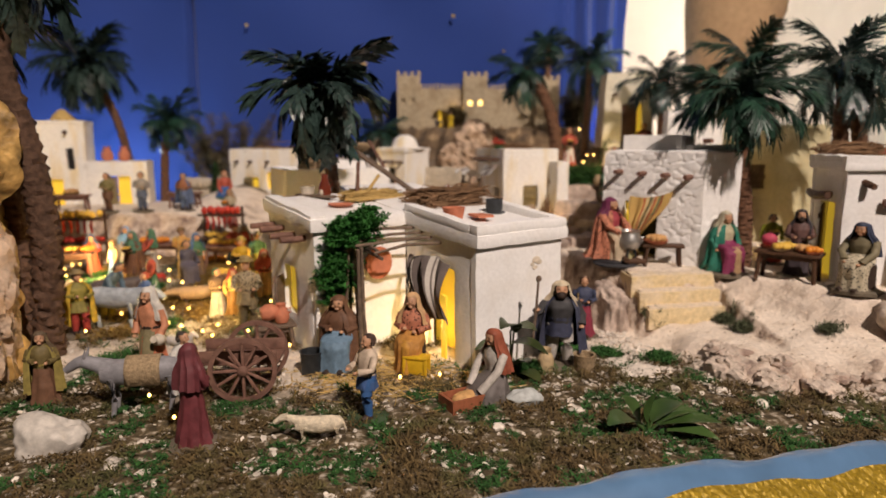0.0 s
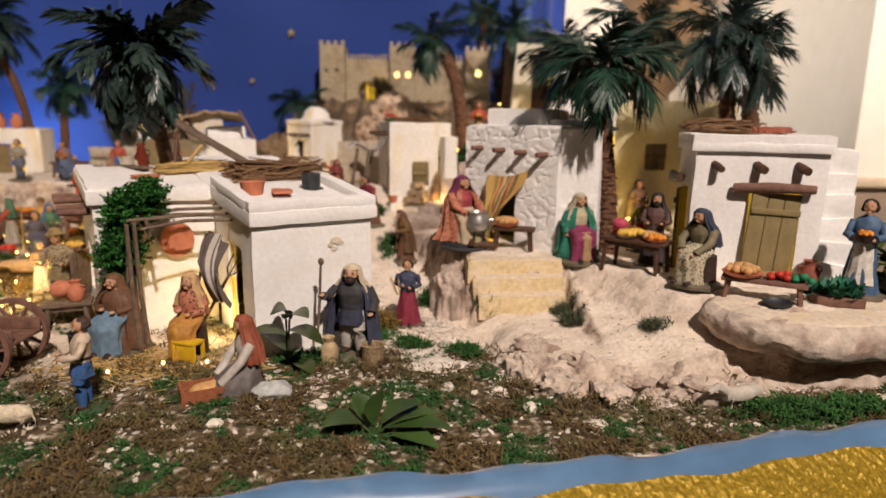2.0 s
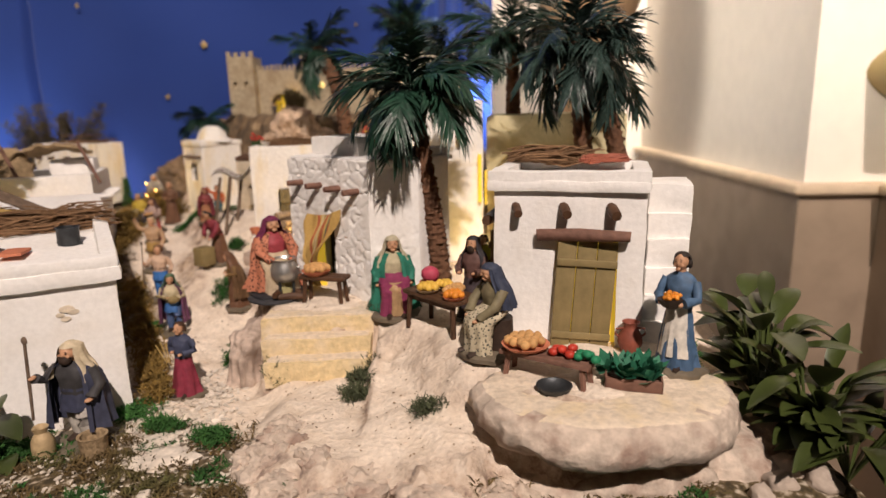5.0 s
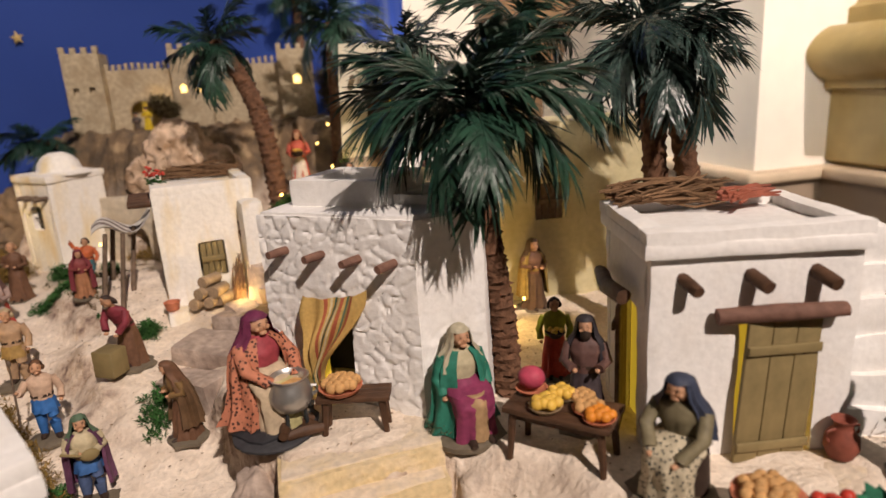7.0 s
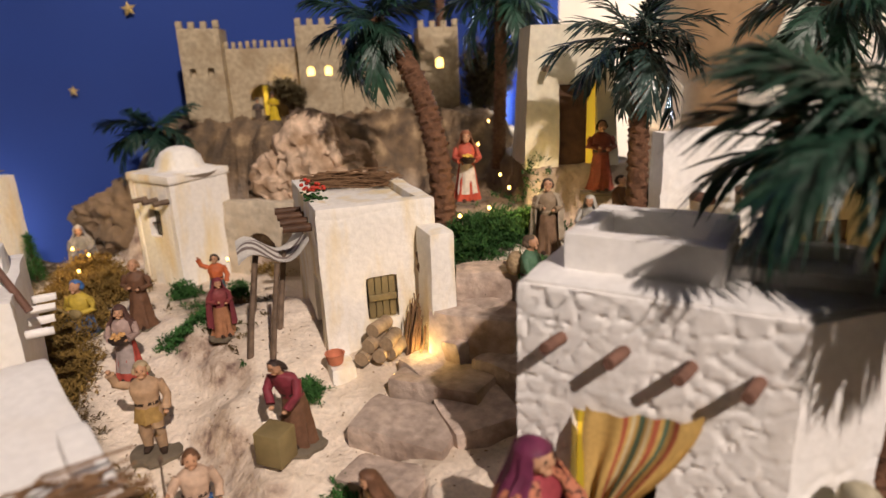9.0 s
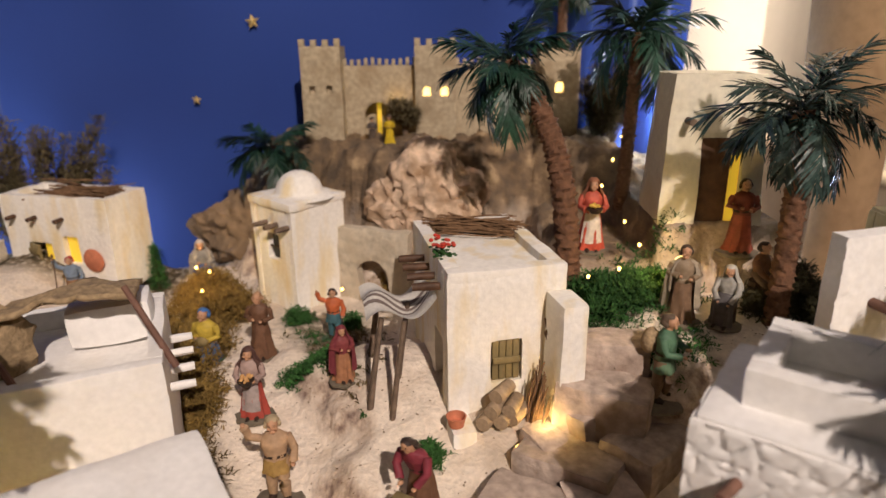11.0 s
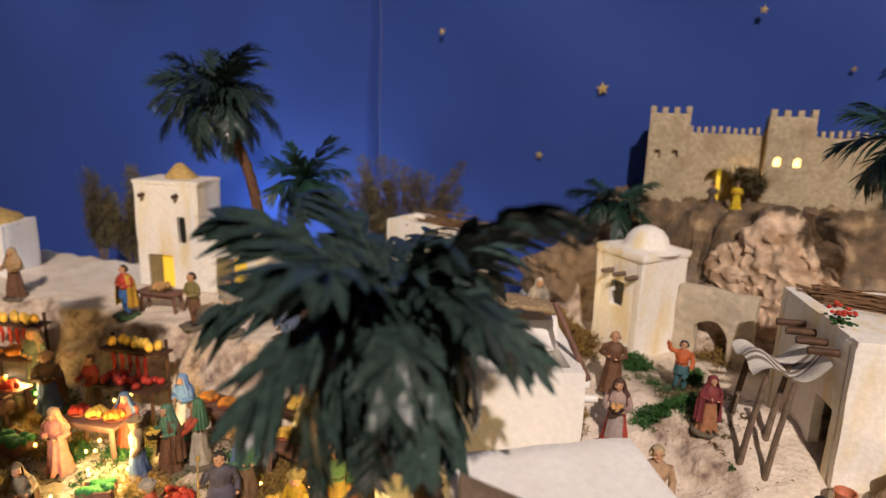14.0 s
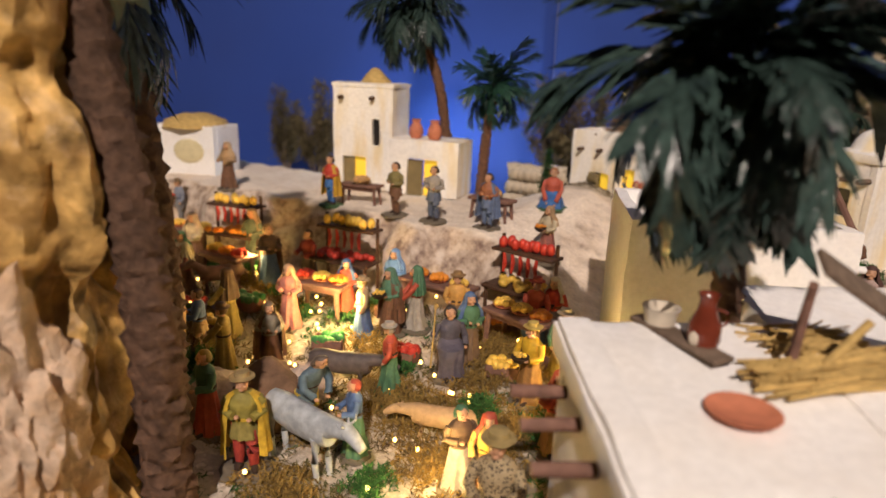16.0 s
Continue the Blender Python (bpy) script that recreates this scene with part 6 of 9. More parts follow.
NAVY, CREAM, RUST, WINE, OCHRE = (0.045, 0.05, 0.085), (0.62, 0.52, 0.36), (0.42, 0.12, 0.06), (0.25, 0.035, 0.06), (0.55, 0.32, 0.06)
BROWN, GREY, TEAL, BLUE, OLIVE, WHITE, RED, PURPLE, TAN, PINK = (0.16, 0.08, 0.045), (0.22, 0.21, 0.20), (0.03, 0.19, 0.13), (0.05, 0.14, 0.36), (0.20, 0.17, 0.07), (0.66, 0.62, 0.55), (0.48, 0.06, 0.04), (0.16, 0.03, 0.075), (0.42, 0.27, 0.14), (0.55, 0.22, 0.16)

figure("bearded shepherd figurine in dark cloak and pale headcloth with a staff", (0.159, 0.845), 0.116, -8, (0.05, 0.048, 0.05), NAVY, "scarf", CREAM, (0.05, 0.055, 0.09), arms="staff", prop=("staff", WOOD_GREY), beard=True, broad=1.28, legs=(0.52, 0.48, 0.43))
figure("girl figurine in a wine-red dress holding wheat", (0.222, 0.955), 0.096, -10, (0.06, 0.07, 0.12), WINE, "hair", (0.07, 0.035, 0.02), arms="front", prop=("bundle", STRAW))
figure("seated figurine in rust-red patterned robes with an ochre apron", (-0.040, 0.838), 0.106, -18, FLORAL_RED, (0.50, 0.24, 0.06), "scarf", (0.58, 0.36, 0.18), apron=(0.54, 0.27, 0.05), sit=True, arms="front", broad=1.0, base=(0.42, 0.30, 0.18))
figure("kneeling baker figurine with rust headscarf and white sleeves", (0.054, 0.742), 0.084, -58, (0.56, 0.51, 0.45), (0.15, 0.13, 0.12), "hood", (0.30, 0.085, 0.045), sit="low", arms="work", bend=0.06)
figure("seated woman figurine in brown shawl and blue skirt", (-0.137, 0.848), 0.098, -10, BROWN, (0.16, 0.25, 0.34), "hood", BROWN, arms="front", sit=True, cape=BROWN, broad=1.2)
figure("boy figurine in blue trousers and pale shirt", (-0.089, 0.690), 0.096, -55, (0.60, 0.48, 0.36), (0.06, 0.12, 0.28), "hair", (0.06, 0.035, 0.025), legs=(0.05, 0.13, 0.32), arms="carry", base=(0.06, 0.10, 0.05), bend=-0.06)
figure("woman figurine in white scarf and olive apron carrying a water jug", (-0.372, 0.835), 0.118, -20, (0.56, 0.24, 0.13), (0.50, 0.16, 0.08), "scarf", WHITE, apron=(0.26, 0.22, 0.12), arms="down", prop=("jug", CLAY_PALE))
figure("man figurine in a yellow cloak and red leggings", (-0.538, 0.985), 0.104, 40, (0.26, 0.22, 0.05), (0.24, 0.20, 0.06), "hat", (0.30, 0.22, 0.10), cape=(0.55, 0.36, 0.04), legs=(0.35, 0.05, 0.04))
figure("market vendor figurine in hat and checkered vest", (-0.296, 1.010), 0.120, 15, CHECK, (0.22, 0.17, 0.09), "hat", (0.32, 0.24, 0.10), legs=(0.14, 0.11, 0.06), base=(0.05, 0.14, 0.07), arms="carry")
figure("hooded figurine in a long dark red robe", (-0.258, 0.642), 0.104, 150, (0.15, 0.035, 0.04), (0.15, 0.035, 0.04), "hood", (0.15, 0.04, 0.045))
figure("shepherd figurine in dark cap and white cloak leading a donkey", (-0.300, 0.742), 0.088, 60, WHITE, (0.30, 0.24, 0.18), "hair", (0.06, 0.045, 0.035), cape=(0.55, 0.53, 0.48))
figure("shepherd figurine in an olive coat", (-0.462, 0.752), 0.088, 20, (0.16, 0.12, 0.045), BROWN, "hood", (0.14, 0.10, 0.06), cape=(0.28, 0.22, 0.06))
figure("seated woman figurine in purple veil stirring a pot", (0.305, 1.084, zat(0.300, 1.075) + 0.005), 0.106, 36, (0.36, 0.06, 0.075), (0.56, 0.44, 0.30), "hood", PURPLE, cape=FLORAL_RED, broad=1.28, sit=True, arms="work", base=(0.035, 0.035, 0.04), apron=(0.50, 0.45, 0.22))
figure("seated woman figurine in green cloak and pale veil", (0.477, 1.028), 0.102, 12, (0.52, 0.46, 0.30), (0.24, 0.04, 0.10), "scarf", (0.50, 0.45, 0.32), cape=TEAL, broad=1.12, sit=True, apron=TAN, arms="down")
figure("bearded merchant figurine in dark robes behind the table", (0.581, 1.000), 0.108, -25, (0.13, 0.07, 0.06), (0.06, 0.045, 0.05), "hood", (0.035, 0.03, 0.035), arms="carry", beard=True)
figure("girl figurine in a yellow-green dress with red skirt", (0.595, 1.100), 0.088, -20, (0.30, 0.32, 0.03), RED, "hair", (0.04, 0.025, 0.02), arms="down", prop=("basket", FRUIT_YELLOW))
figure("seated woman figurine in dark blue scarf and floral skirt", (0.600, 0.888), 0.098, -60, (0.20, 0.17, 0.10), FLORAL_CREAM, "hood", (0.045, 0.055, 0.09), broad=1.2, sit=True, arms="work", bend=0.08)
figure("woman figurine in a blue dress with white apron and orange basket", (0.783, 0.845), 0.121, -40, (0.085, 0.15, 0.25), (0.07, 0.13, 0.23), "hair", (0.035, 0.025, 0.02), apron=WHITE, arms="carry", prop=("basket", FRUIT_ORANGE), broad=0.92)
figure("man figurine in brown standing before the yellow house", (0.650, 1.30, 0.085), 0.100, 10, BROWN, (0.10, 0.055, 0.03), "hood", (0.10, 0.06, 0.035), cape=(0.30, 0.20, 0.05))
figure("lute player figurine in purple cape and blue trousers", (0.126, 1.130), 0.093, 20, (0.55, 0.47, 0.30), BLUE, "scarf", (0.10, 0.16, 0.10), cape=(0.13, 0.05, 0.10), legs=(0.08, 0.12, 0.24), arms="front", prop=("lute", WOOD_OLIVE))
figure("boy figurine in bright blue trousers and white shirt with a stick", (0.060, 1.230), 0.094, 15, (0.60, 0.42, 0.30), (0.04, 0.15, 0.42), "hair", (0.14, 0.07, 0.035), legs=(0.04, 0.15, 0.42), arms="staff", prop=("staff", WOOD_GREY))
figure("bent old figurine in brown patched cloak", (0.208, 1.180), 0.092, -60, (0.22, 0.13, 0.05), BROWN, "hood", BROWN, cape=(0.14, 0.08, 0.04), bend=0.12)
figure("man figurine in dark red bent over a wooden crate", (0.137, 1.295), 0.098, -30, (0.22, 0.035, 0.05), BROWN, "hair", (0.04, 0.025, 0.02), arms="work", prop=("box", WOOD_OLIVE), legs=None, bend=0.25)
figure("bare-armed porter figurine with blue sash and ochre kilt", (-0.007, 1.345), 0.100, 10, (0.46, 0.30, 0.18), (0.38, 0.24, 0.08), "hair", (0.46, 0.36, 0.22), legs=(0.42, 0.28, 0.17), arms="wave")
figure("woman figurine in red bodice carrying baskets", (-0.056, 1.448), 0.088, 0, (0.42, 0.30, 0.26), (0.40, 0.07, 0.05), "scarf", (0.10, 0.05, 0.04), apron=(0.36, 0.30, 0.28), arms="carry", prop=("basket", BREAD))
figure("bald monk figurine in a brown habit", (-0.073, 1.560), 0.092, -5, BROWN, BROWN, "hair", (0.46, 0.27, 0.15), arms="front")
figure("seated child figurine in yellow vest and blue cap with a guitar", (-0.145, 1.555), 0.072, -15, (0.55, 0.40, 0.06), (0.08, 0.14, 0.28), "hair", (0.05, 0.14, 0.36), sit="low", arms="front", prop=("lute", WOOD_OLIVE), base=(0.06, 0.11, 0.06))
figure("boy figurine in orange shirt waving one arm", (0.016, 1.595), 0.076, 0, (0.56, 0.14, 0.05), (0.06, 0.14, 0.16), "hair", (0.04, 0.025, 0.02), legs=(0.06, 0.14, 0.16), arms="wave", base=(0.06, 0.11, 0.06))
figure("woman figurine in dark red cloak below the awning", (0.046, 1.462), 0.070, 25, (0.22, 0.05, 0.05), (0.35, 0.16, 0.08), "hood", (0.20, 0.04, 0.05), cape=(0.20, 0.04, 0.05))
figure("seated figurine in grey and blue robes beside dry moss", (-0.226, 1.790), 0.085, 20, GREY, (0.09, 0.11, 0.20), "scarf", (0.46, 0.42, 0.38), sit=True, cape=(0.30, 0.28, 0.26))
figure("fruit seller figurine in red skirt and white apron with yellow fruit", (0.360, 1.612), 0.098, -5, (0.50, 0.10, 0.06), (0.55, 0.09, 0.05), "scarf", (0.30, 0.12, 0.06), apron=(0.68, 0.60, 0.52), arms="carry", prop=("basket", FRUIT_YELLOW))
figure("man figurine in brown robes at the sloping doorway", (0.526, 1.548), 0.094, -10, (0.20, 0.05, 0.03), (0.30, 0.07, 0.04), "hair", (0.05, 0.03, 0.02))
figure("bagpipe player figurine in brown sheepskin", (0.430, 1.470), 0.092, -15, (0.30, 0.22, 0.14), (0.20, 0.12, 0.07), "hair", (0.09, 0.06, 0.04), cape=(0.40, 0.33, 0.24), arms="front", prop=("sack", WOOL))
figure("seated craftsman figurine in grey shirt at a small bench", (0.478, 1.462), 0.070, -40, (0.36, 0.34, 0.30), (0.10, 0.09, 0.09), "scarf", (0.45, 0.42, 0.36), sit=True, arms="work")
figure("seated craftsman figurine in dark brown", (0.535, 1.495), 0.078, 30, BROWN, (0.11, 0.08, 0.06), "hair", (0.05, 0.03, 0.02), sit=True, arms="work")
figure("porter figurine in a green tunic carrying a load", (0.382, 1.380), 0.100, 55, (0.10, 0.20, 0.12), (0.12, 0.20, 0.12), "hair", (0.13, 0.09, 0.06), legs=(0.20, 0.13, 0.08), arms="carry", prop=("sack", BURLAP))
figure("archer figurine in blue shirt and red cap", (-0.378, 1.690), 0.076, 10, (0.20, 0.26, 0.34), (0.30, 0.16, 0.08), "hair", (0.45, 0.05, 0.04), legs=(0.46, 0.30, 0.12), arms="wave", prop=("staff", WOOD_DARK))
figure("woman figurine in red and blue washing clothes", (-0.492, 1.605), 0.066, 15, (0.45, 0.10, 0.06), BLUE, "hair", (0.30, 0.12, 0.05), sit="low", arms="work", base=(0.06, 0.14, 0.07))
figure("castle guard figurine in dark armour at the gate", (0.046, 1.955, 0.325), 0.050, 0, (0.10, 0.08, 0.07), (0.10, 0.07, 0.05), "hat", (0.12, 0.10, 0.08))
figure("castle guard figurine in a yellow tunic", (0.081, 1.885), 0.050, 0, (0.60, 0.42, 0.02), (0.62, 0.44, 0.02), "hat", (0.10, 0.07, 0.05))
figure("man figurine in red jacket and blue trousers by the tower house", (-0.834, 1.452), 0.086, 0, RED, BLUE, "hair", (0.09, 0.05, 0.03), legs=BLUE, base=(0.06, 0.12, 0.05), cape=(0.55, 0.32, 0.04))
figure("woman figurine in a long grey-green robe", (-0.918, 1.350), 0.104, 10, (0.13, 0.15, 0.11), (0.12, 0.14, 0.10), "hood", (0.40, 0.28, 0.18))
figure("man figurine in olive tunic by the tower house", (-0.706, 1.462), 0.088, -10, OLIVE, BROWN, "hair", (0.07, 0.045, 0.03), legs=BROWN)
figure("man figurine in grey vest by the tower house", (-0.629, 1.455), 0.088, 5, (0.30, 0.27, 0.24), (0.10, 0.12, 0.18), "hair", (0.07, 0.05, 0.035), legs=(0.10, 0.12, 0.18))
figure("stooping farmer figurine in blue-grey coat", (-0.533, 1.060), 0.100, 80, (0.10, 0.15, 0.19), (0.10, 0.14, 0.17), "hair", (0.13, 0.10, 0.08), legs=(0.42, 0.30, 0.05), arms="work", bend=0.3)
figure("reaper figurine in dark clothes sitting with a scythe", (-0.455, 1.215), 0.085, 40, (0.10, 0.09, 0.11), (0.10, 0.09, 0.12), "hair", (0.05, 0.04, 0.035), sit=True, arms="staff", prop=("staff", STRAW))
figure("child figurine in an orange-red cloak beside the rock", (-0.700, 0.900), 0.088, -30, (0.46, 0.07, 0.03), (0.42, 0.20, 0.04), "hood", (0.46, 0.07, 0.03))
figure("market woman figurine in cream shawl at a fruit stall", (-0.985, 1.285), 0.098, 10, (0.42, 0.34, 0.22), BROWN, "scarf", (0.45, 0.33, 0.22), arms="carry")
figure("market man figurine in red vest at the stalls", (-0.770, 1.325), 0.095, -10, (0.42, 0.06, 0.04), (0.15, 0.11, 0.08), "hair", (0.08, 0.05, 0.03), arms="carry")
figure("market woman figurine in a pink dress beside the meat stall", (-0.705, 1.215), 0.090, 20, PINK, PINK, "scarf", (0.55, 0.35, 0.20), arms="front")
figure("woman figurine in blue and white veil among the stalls", (-0.620, 1.340), 0.088, 0, (0.16, 0.30, 0.55), (0.55, 0.52, 0.50), "hood", (0.20, 0.34, 0.60))
figure("farmer figurine in yellow waistcoat with baskets of fruit", (-0.355, 1.215), 0.095, -15, (0.62, 0.38, 0.03), (0.30, 0.16, 0.05), "hat", (0.50, 0.36, 0.10), arms="carry", prop=("basket", FRUIT_YELLOW))
crowd = random.Random(41)
CROWD = ((0.42, 0.30, 0.16), (0.46, 0.09, 0.05), (0.10, 0.16, 0.30), (0.30, 0.22, 0.06), (0.55, 0.40, 0.10), (0.16, 0.10, 0.06), (0.40, 0.36, 0.30), (0.08, 0.18, 0.10))
for k, (x, y) in enumerate(((-0.98, 1.16), (-0.93, 1.22), (-0.83, 1.30), (-0.76, 1.16), (-0.66, 1.28), (-0.60, 1.24), (-0.55, 1.29), (-0.50, 1.16), (-0.45, 1.25), (-0.40, 1.33), (-0.70, 1.10), (-0.62, 1.01), (-0.36, 1.07), (-0.88, 1.10), (-0.47, 1.06), (-0.34, 1.27))):
    figure("small painted market figurine among stalls and light strings", (x, y), crowd.uniform(0.080, 0.100), crowd.uniform(-70, 70), crowd.choice(CROWD), crowd.choice(CROWD), crowd.choice(("hood", "scarf", "hair", "hat")), crowd.choice(CROWD),
           arms=crowd.choice(("front", "carry", "down", "work")), group="market figurines")
figure("woman figurine in a red shawl among the fruit stalls", (-0.300, 1.150), 0.088, 30, (0.46, 0.08, 0.05), (0.35, 0.20, 0.08), "hood", (0.46, 0.09, 0.05), arms="front")


def animal(label, place, length, face, material, dark=None, neck=35, ears=0.05, horns=False, name="animal_figurine", wool=False, leg=0.42, z=None):
    """A standing animal figurine as one plain mesh, head towards -x."""
    bm = bmesh.new()
    n = 14
    prof = [(-0.46, 0.13, 0.00), (-0.40, 0.155, 0.0), (-0.22, 0.165, -0.01), (0.0, 0.17, -0.02), (0.22, 0.165, 0.0), (0.38, 0.14, 0.01), (0.45, 0.07, 0.015)]
    rings(bm, [[Vector((x, r * 0.82 * math.cos(a), leg + 0.12 + dz + r * math.sin(a))) for a in (2 * math.pi * k / n for k in range(n))] for x, r, dz in prof])
    for x in (-0.34, 0.32):
        for s in (-1, 1):
            tube(bm, [(x, 0.075 * s, leg + 0.06), (x + 0.02, 0.08 * s, leg * 0.5), (x - 0.01, 0.08 * s, 0.0)], [0.062, 0.034, 0.032], 8)
    a = radians(neck)
    hd = Vector((-0.40 - 0.28 * math.cos(a), 0, leg + 0.16 + 0.30 * math.sin(a)))
    tube(bm, [(-0.36, 0, leg + 0.16), ((-0.36 + hd.x) / 2, 0, (leg + 0.16 + hd.z) / 2 + 0.01), hd], [0.125, 0.092, 0.075], 10)
    tube(bm, [hd + Vector((0.03, 0, 0.02)), hd + Vector((-0.08, 0, -0.02)), hd + Vector((-0.20, 0, -0.10))], [0.072, 0.066, 0.042], 10)
    for s in (-1, 1):
        tube(bm, [hd + Vector((0.03, 0.045 * s, 0.05)), hd + Vector((0.06, 0.07 * s, 0.05 + ears))], [0.02, 0.008], 6)
    if horns:
        for s in (-1, 1):
            tube(bm, [hd + Vector((0.0, 0.03 * s, 0.06)), hd + Vector((-0.02, 0.09 * s, 0.10)), hd + Vector((-0.03, 0.08 * s, 0.16))], [0.014, 0.011, 0.004], 6)
    tube(bm, [(0.44, 0, leg + 0.14), (0.50, 0.01, leg - 0.02), (0.49, 0.0, leg - 0.16)], [0.022, 0.016, 0.014], 6)
    if wool:
        rough_up(bm, 0.022, 14)
        rough_up(bm, 0.012, 34)
    bmesh.ops.transform(bm, matrix=Matrix.Scale(length, 4), verts=bm.verts)
    ob = part(name, bm, material)
    ob.matrix_basis = pose(place[0], place[1], (zat(*place) if z is None else z) - 0.001, 0, 0, face)
    return tagged(ob, label, "animal figurine", "animal figurines")


animal("small cream sheep figurine on the moss", (-0.133, 0.640), 0.052, 0, WOOL, wool=True, neck=20, ears=0.0, leg=0.30)
animal("small white lamb figurine among green moss", (0.578, 0.700), 0.050, 15, paint((0.55, 0.50, 0.42)), wool=True, neck=30, ears=0.0, leg=0.30)
animal("grey donkey figurine carrying a burlap saddle cloth", (-0.338, 0.722), 0.090, 8, paint((0.27, 0.26, 0.27)), neck=22, ears=0.11, leg=0.46)
animal("pale grey cow figurine standing on the sand", (-0.505, 1.020), 0.098, 172, paint((0.42, 0.45, 0.47)), neck=12, ears=0.04, horns=True, leg=0.42)
animal("tan pig figurine on the moss", (-0.405, 1.120), 0.070, 20, paint((0.46, 0.30, 0.16)), neck=0, ears=0.03, leg=0.24)
animal("brown goat figurine by the market stalls", (-0.860, 1.235), 0.070, 60, paint((0.22, 0.12, 0.08)), neck=45, ears=0.03, horns=True, leg=0.46)
animal("white goose figurine resting on the sand", (-0.375, 0.930), 0.045, 160, paint((0.66, 0.63, 0.58)), neck=55, ears=0.0, leg=0.10)
animal("dark ox figurine lying in the field", (-0.560, 1.145), 0.080, 200, paint((0.10, 0.08, 0.075)), neck=10, ears=0.03, horns=True, leg=0.26)

# saddle cloth on the donkey
bm = bmesh.new()
loops = []
for k in range(9):
    x = -0.02 + 0.040 * k / 8
    loops.append([Vector((x, 0.0165 * math.cos(a) * 1.08, 0.058 + 0.0175 * 1.10 * math.sin(a) - (0.014 if abs(math.cos(a)) > 0.97 else 0))) for a in (math.pi * q / 12 for q in range(13))])
vs = [[bm.verts.new(p) for p in lp] for lp in loops]
for a, b in zip(vs, vs[1:]):
    for k in range(12):
        bm.faces.new((a[k], a[k + 1], b[k + 1], b[k]))
ob = part("saddle_cloth", bm, BURLAP)
ob.matrix_basis = pose(-0.335, 0.722, zat(-0.338, 0.722) - 0.001, 0, 0, 8) @ Matrix.Scale(0.9, 4)
solid = ob.modifiers.new("thickness", "SOLIDIFY")
solid.thickness = 0.0015
tagged(ob, "coarse burlap cloth over the grey donkey's back", "cloth")


# ---- furniture, vessels and goods ----
def table(label, m, w, d, h, material=None, group="wooden tables", leg=0.0032, name="wooden_table", apron=True):
    root = thing(name, m, label, "table", group)
    material = material or WOOD_DARK
    n = 3
    for k in range(n):
        bm = bmesh.new()
        box(bm, -w / 2, -d / 2 + d * k / n + 0.0003, h - 0.005, w / 2, -d / 2 + d * (k + 1) / n - 0.0003, h, bevel=0.0007)
        rough_up(bm, 0.0005, 80, k)
        part("tabletop_board", bm, material, root)
    for sx in (-1, 1):
        for sy in (-1, 1):
            bm = bmesh.new()
            tube(bm, [(sx * (w / 2 - 0.008), sy * (d / 2 - 0.006), h - 0.005), (sx * (w / 2 - 0.005), sy * (d / 2 - 0.004), -0.003)], [leg * 1.1, leg * 0.9], 6)
            part("leg", bm, material, root)
    if apron:
        for sy in (-1, 1):
            bm = bmesh.new()
            box(bm, -w / 2 + 0.008, sy * (d / 2 - 0.007) - 0.001, h - 0.012, w / 2 - 0.008, sy * (d / 2 - 0.007) + 0.001, h - 0.005)
            part("rail", bm, material, root)
    return root


def bowl(label, m, r, material, goods=None, count=12, size=0.3, category="bowl", seed=1, deep=0.55, name="bowl"):
    """A dish with a rim; goods heaped in it are parts of the one glued piece."""
    bm = bmesh.new()
    hgt = r * deep
    lathe(bm, [(r * 0.6, 0), (r * 0.85, hgt * 0.4), (r, hgt), (r * 0.93, hgt), (r * 0.78, hgt * 0.5), (r * 0.3, hgt * 0.25), (0.0002, hgt * 0.22)], 22)
    rough_up(bm, r * 0.02, 90, seed)
    root = part(name, bm, material)
    root.matrix_basis = m
    tagged(root, label, category)
    if goods:
        rnd = random.Random(seed)
        bm = bmesh.new()
        g = r * size
        ball(bm, (0, 0, 0), g, 0, (1, 1, 0.8), 8)
        first = part("loaf" if goods is BREAD else "fruit", bm, goods, root)
        first.matrix_basis = pose(0, 0, hgt * 1.05 + g * 0.5)
        for k in range(count):
            a, q = k * 2.4, r * 0.72 * math.sqrt((k + 0.5) / count)
            share(first.name.split(".")[0], first.data, pose(q * math.cos(a), q * math.sin(a), hgt * 0.75 + g * 0.6 + (r - q) * 0.22, rnd.uniform(0, 90), rnd.uniform(0, 60), 0), root)
    return root


def jar(label, m, prof, material, handles=0, name="jar", category="jar", scale=1.0):
    bm = bmesh.new()
    lathe(bm, [(r * scale, z * scale) for r, z in prof], 20)
    root = part(name, bm, material)
    root.matrix_basis = m
    tagged(root, label, category)
    rr = max(r for r, _ in prof) * scale
    top = prof[-1][1] * scale
    for k in range(handles):
        s = 1 if k == 0 else -1
        bm = bmesh.new()
        tube(bm, [(s * rr * 0.55, 0, top * 0.92), (s * rr * 1.15, 0, top * 0.88), (s * rr * 1.2, 0, top * 0.7), (s * rr * 0.92, 0, top * 0.58)], rr * 0.09, 7)
        part("handle", bm, material, root)
    return root


JUG = [(0.004, 0), (0.0075, 0.001), (0.0105, 0.008), (0.010, 0.015), (0.006, 0.021), (0.0055, 0.024), (0.0075, 0.027), (0.006, 0.0265), (0.0045, 0.023)]
POT = [(0.006, 0), (0.010, 0.0), (0.0125, 0.012), (0.0135, 0.014), (0.0115, 0.0138), (0.009, 0.004), (0.0002, 0.004)]
CAULDRON = [(0.006, 0.006), (0.014, 0.009), (0.019, 0.017), (0.0195, 0.025), (0.016, 0.033), (0.0155, 0.036), (0.018, 0.039), (0.0165, 0.0392), (0.014, 0.036), (0.0135, 0.030), (0.0002, 0.030)]


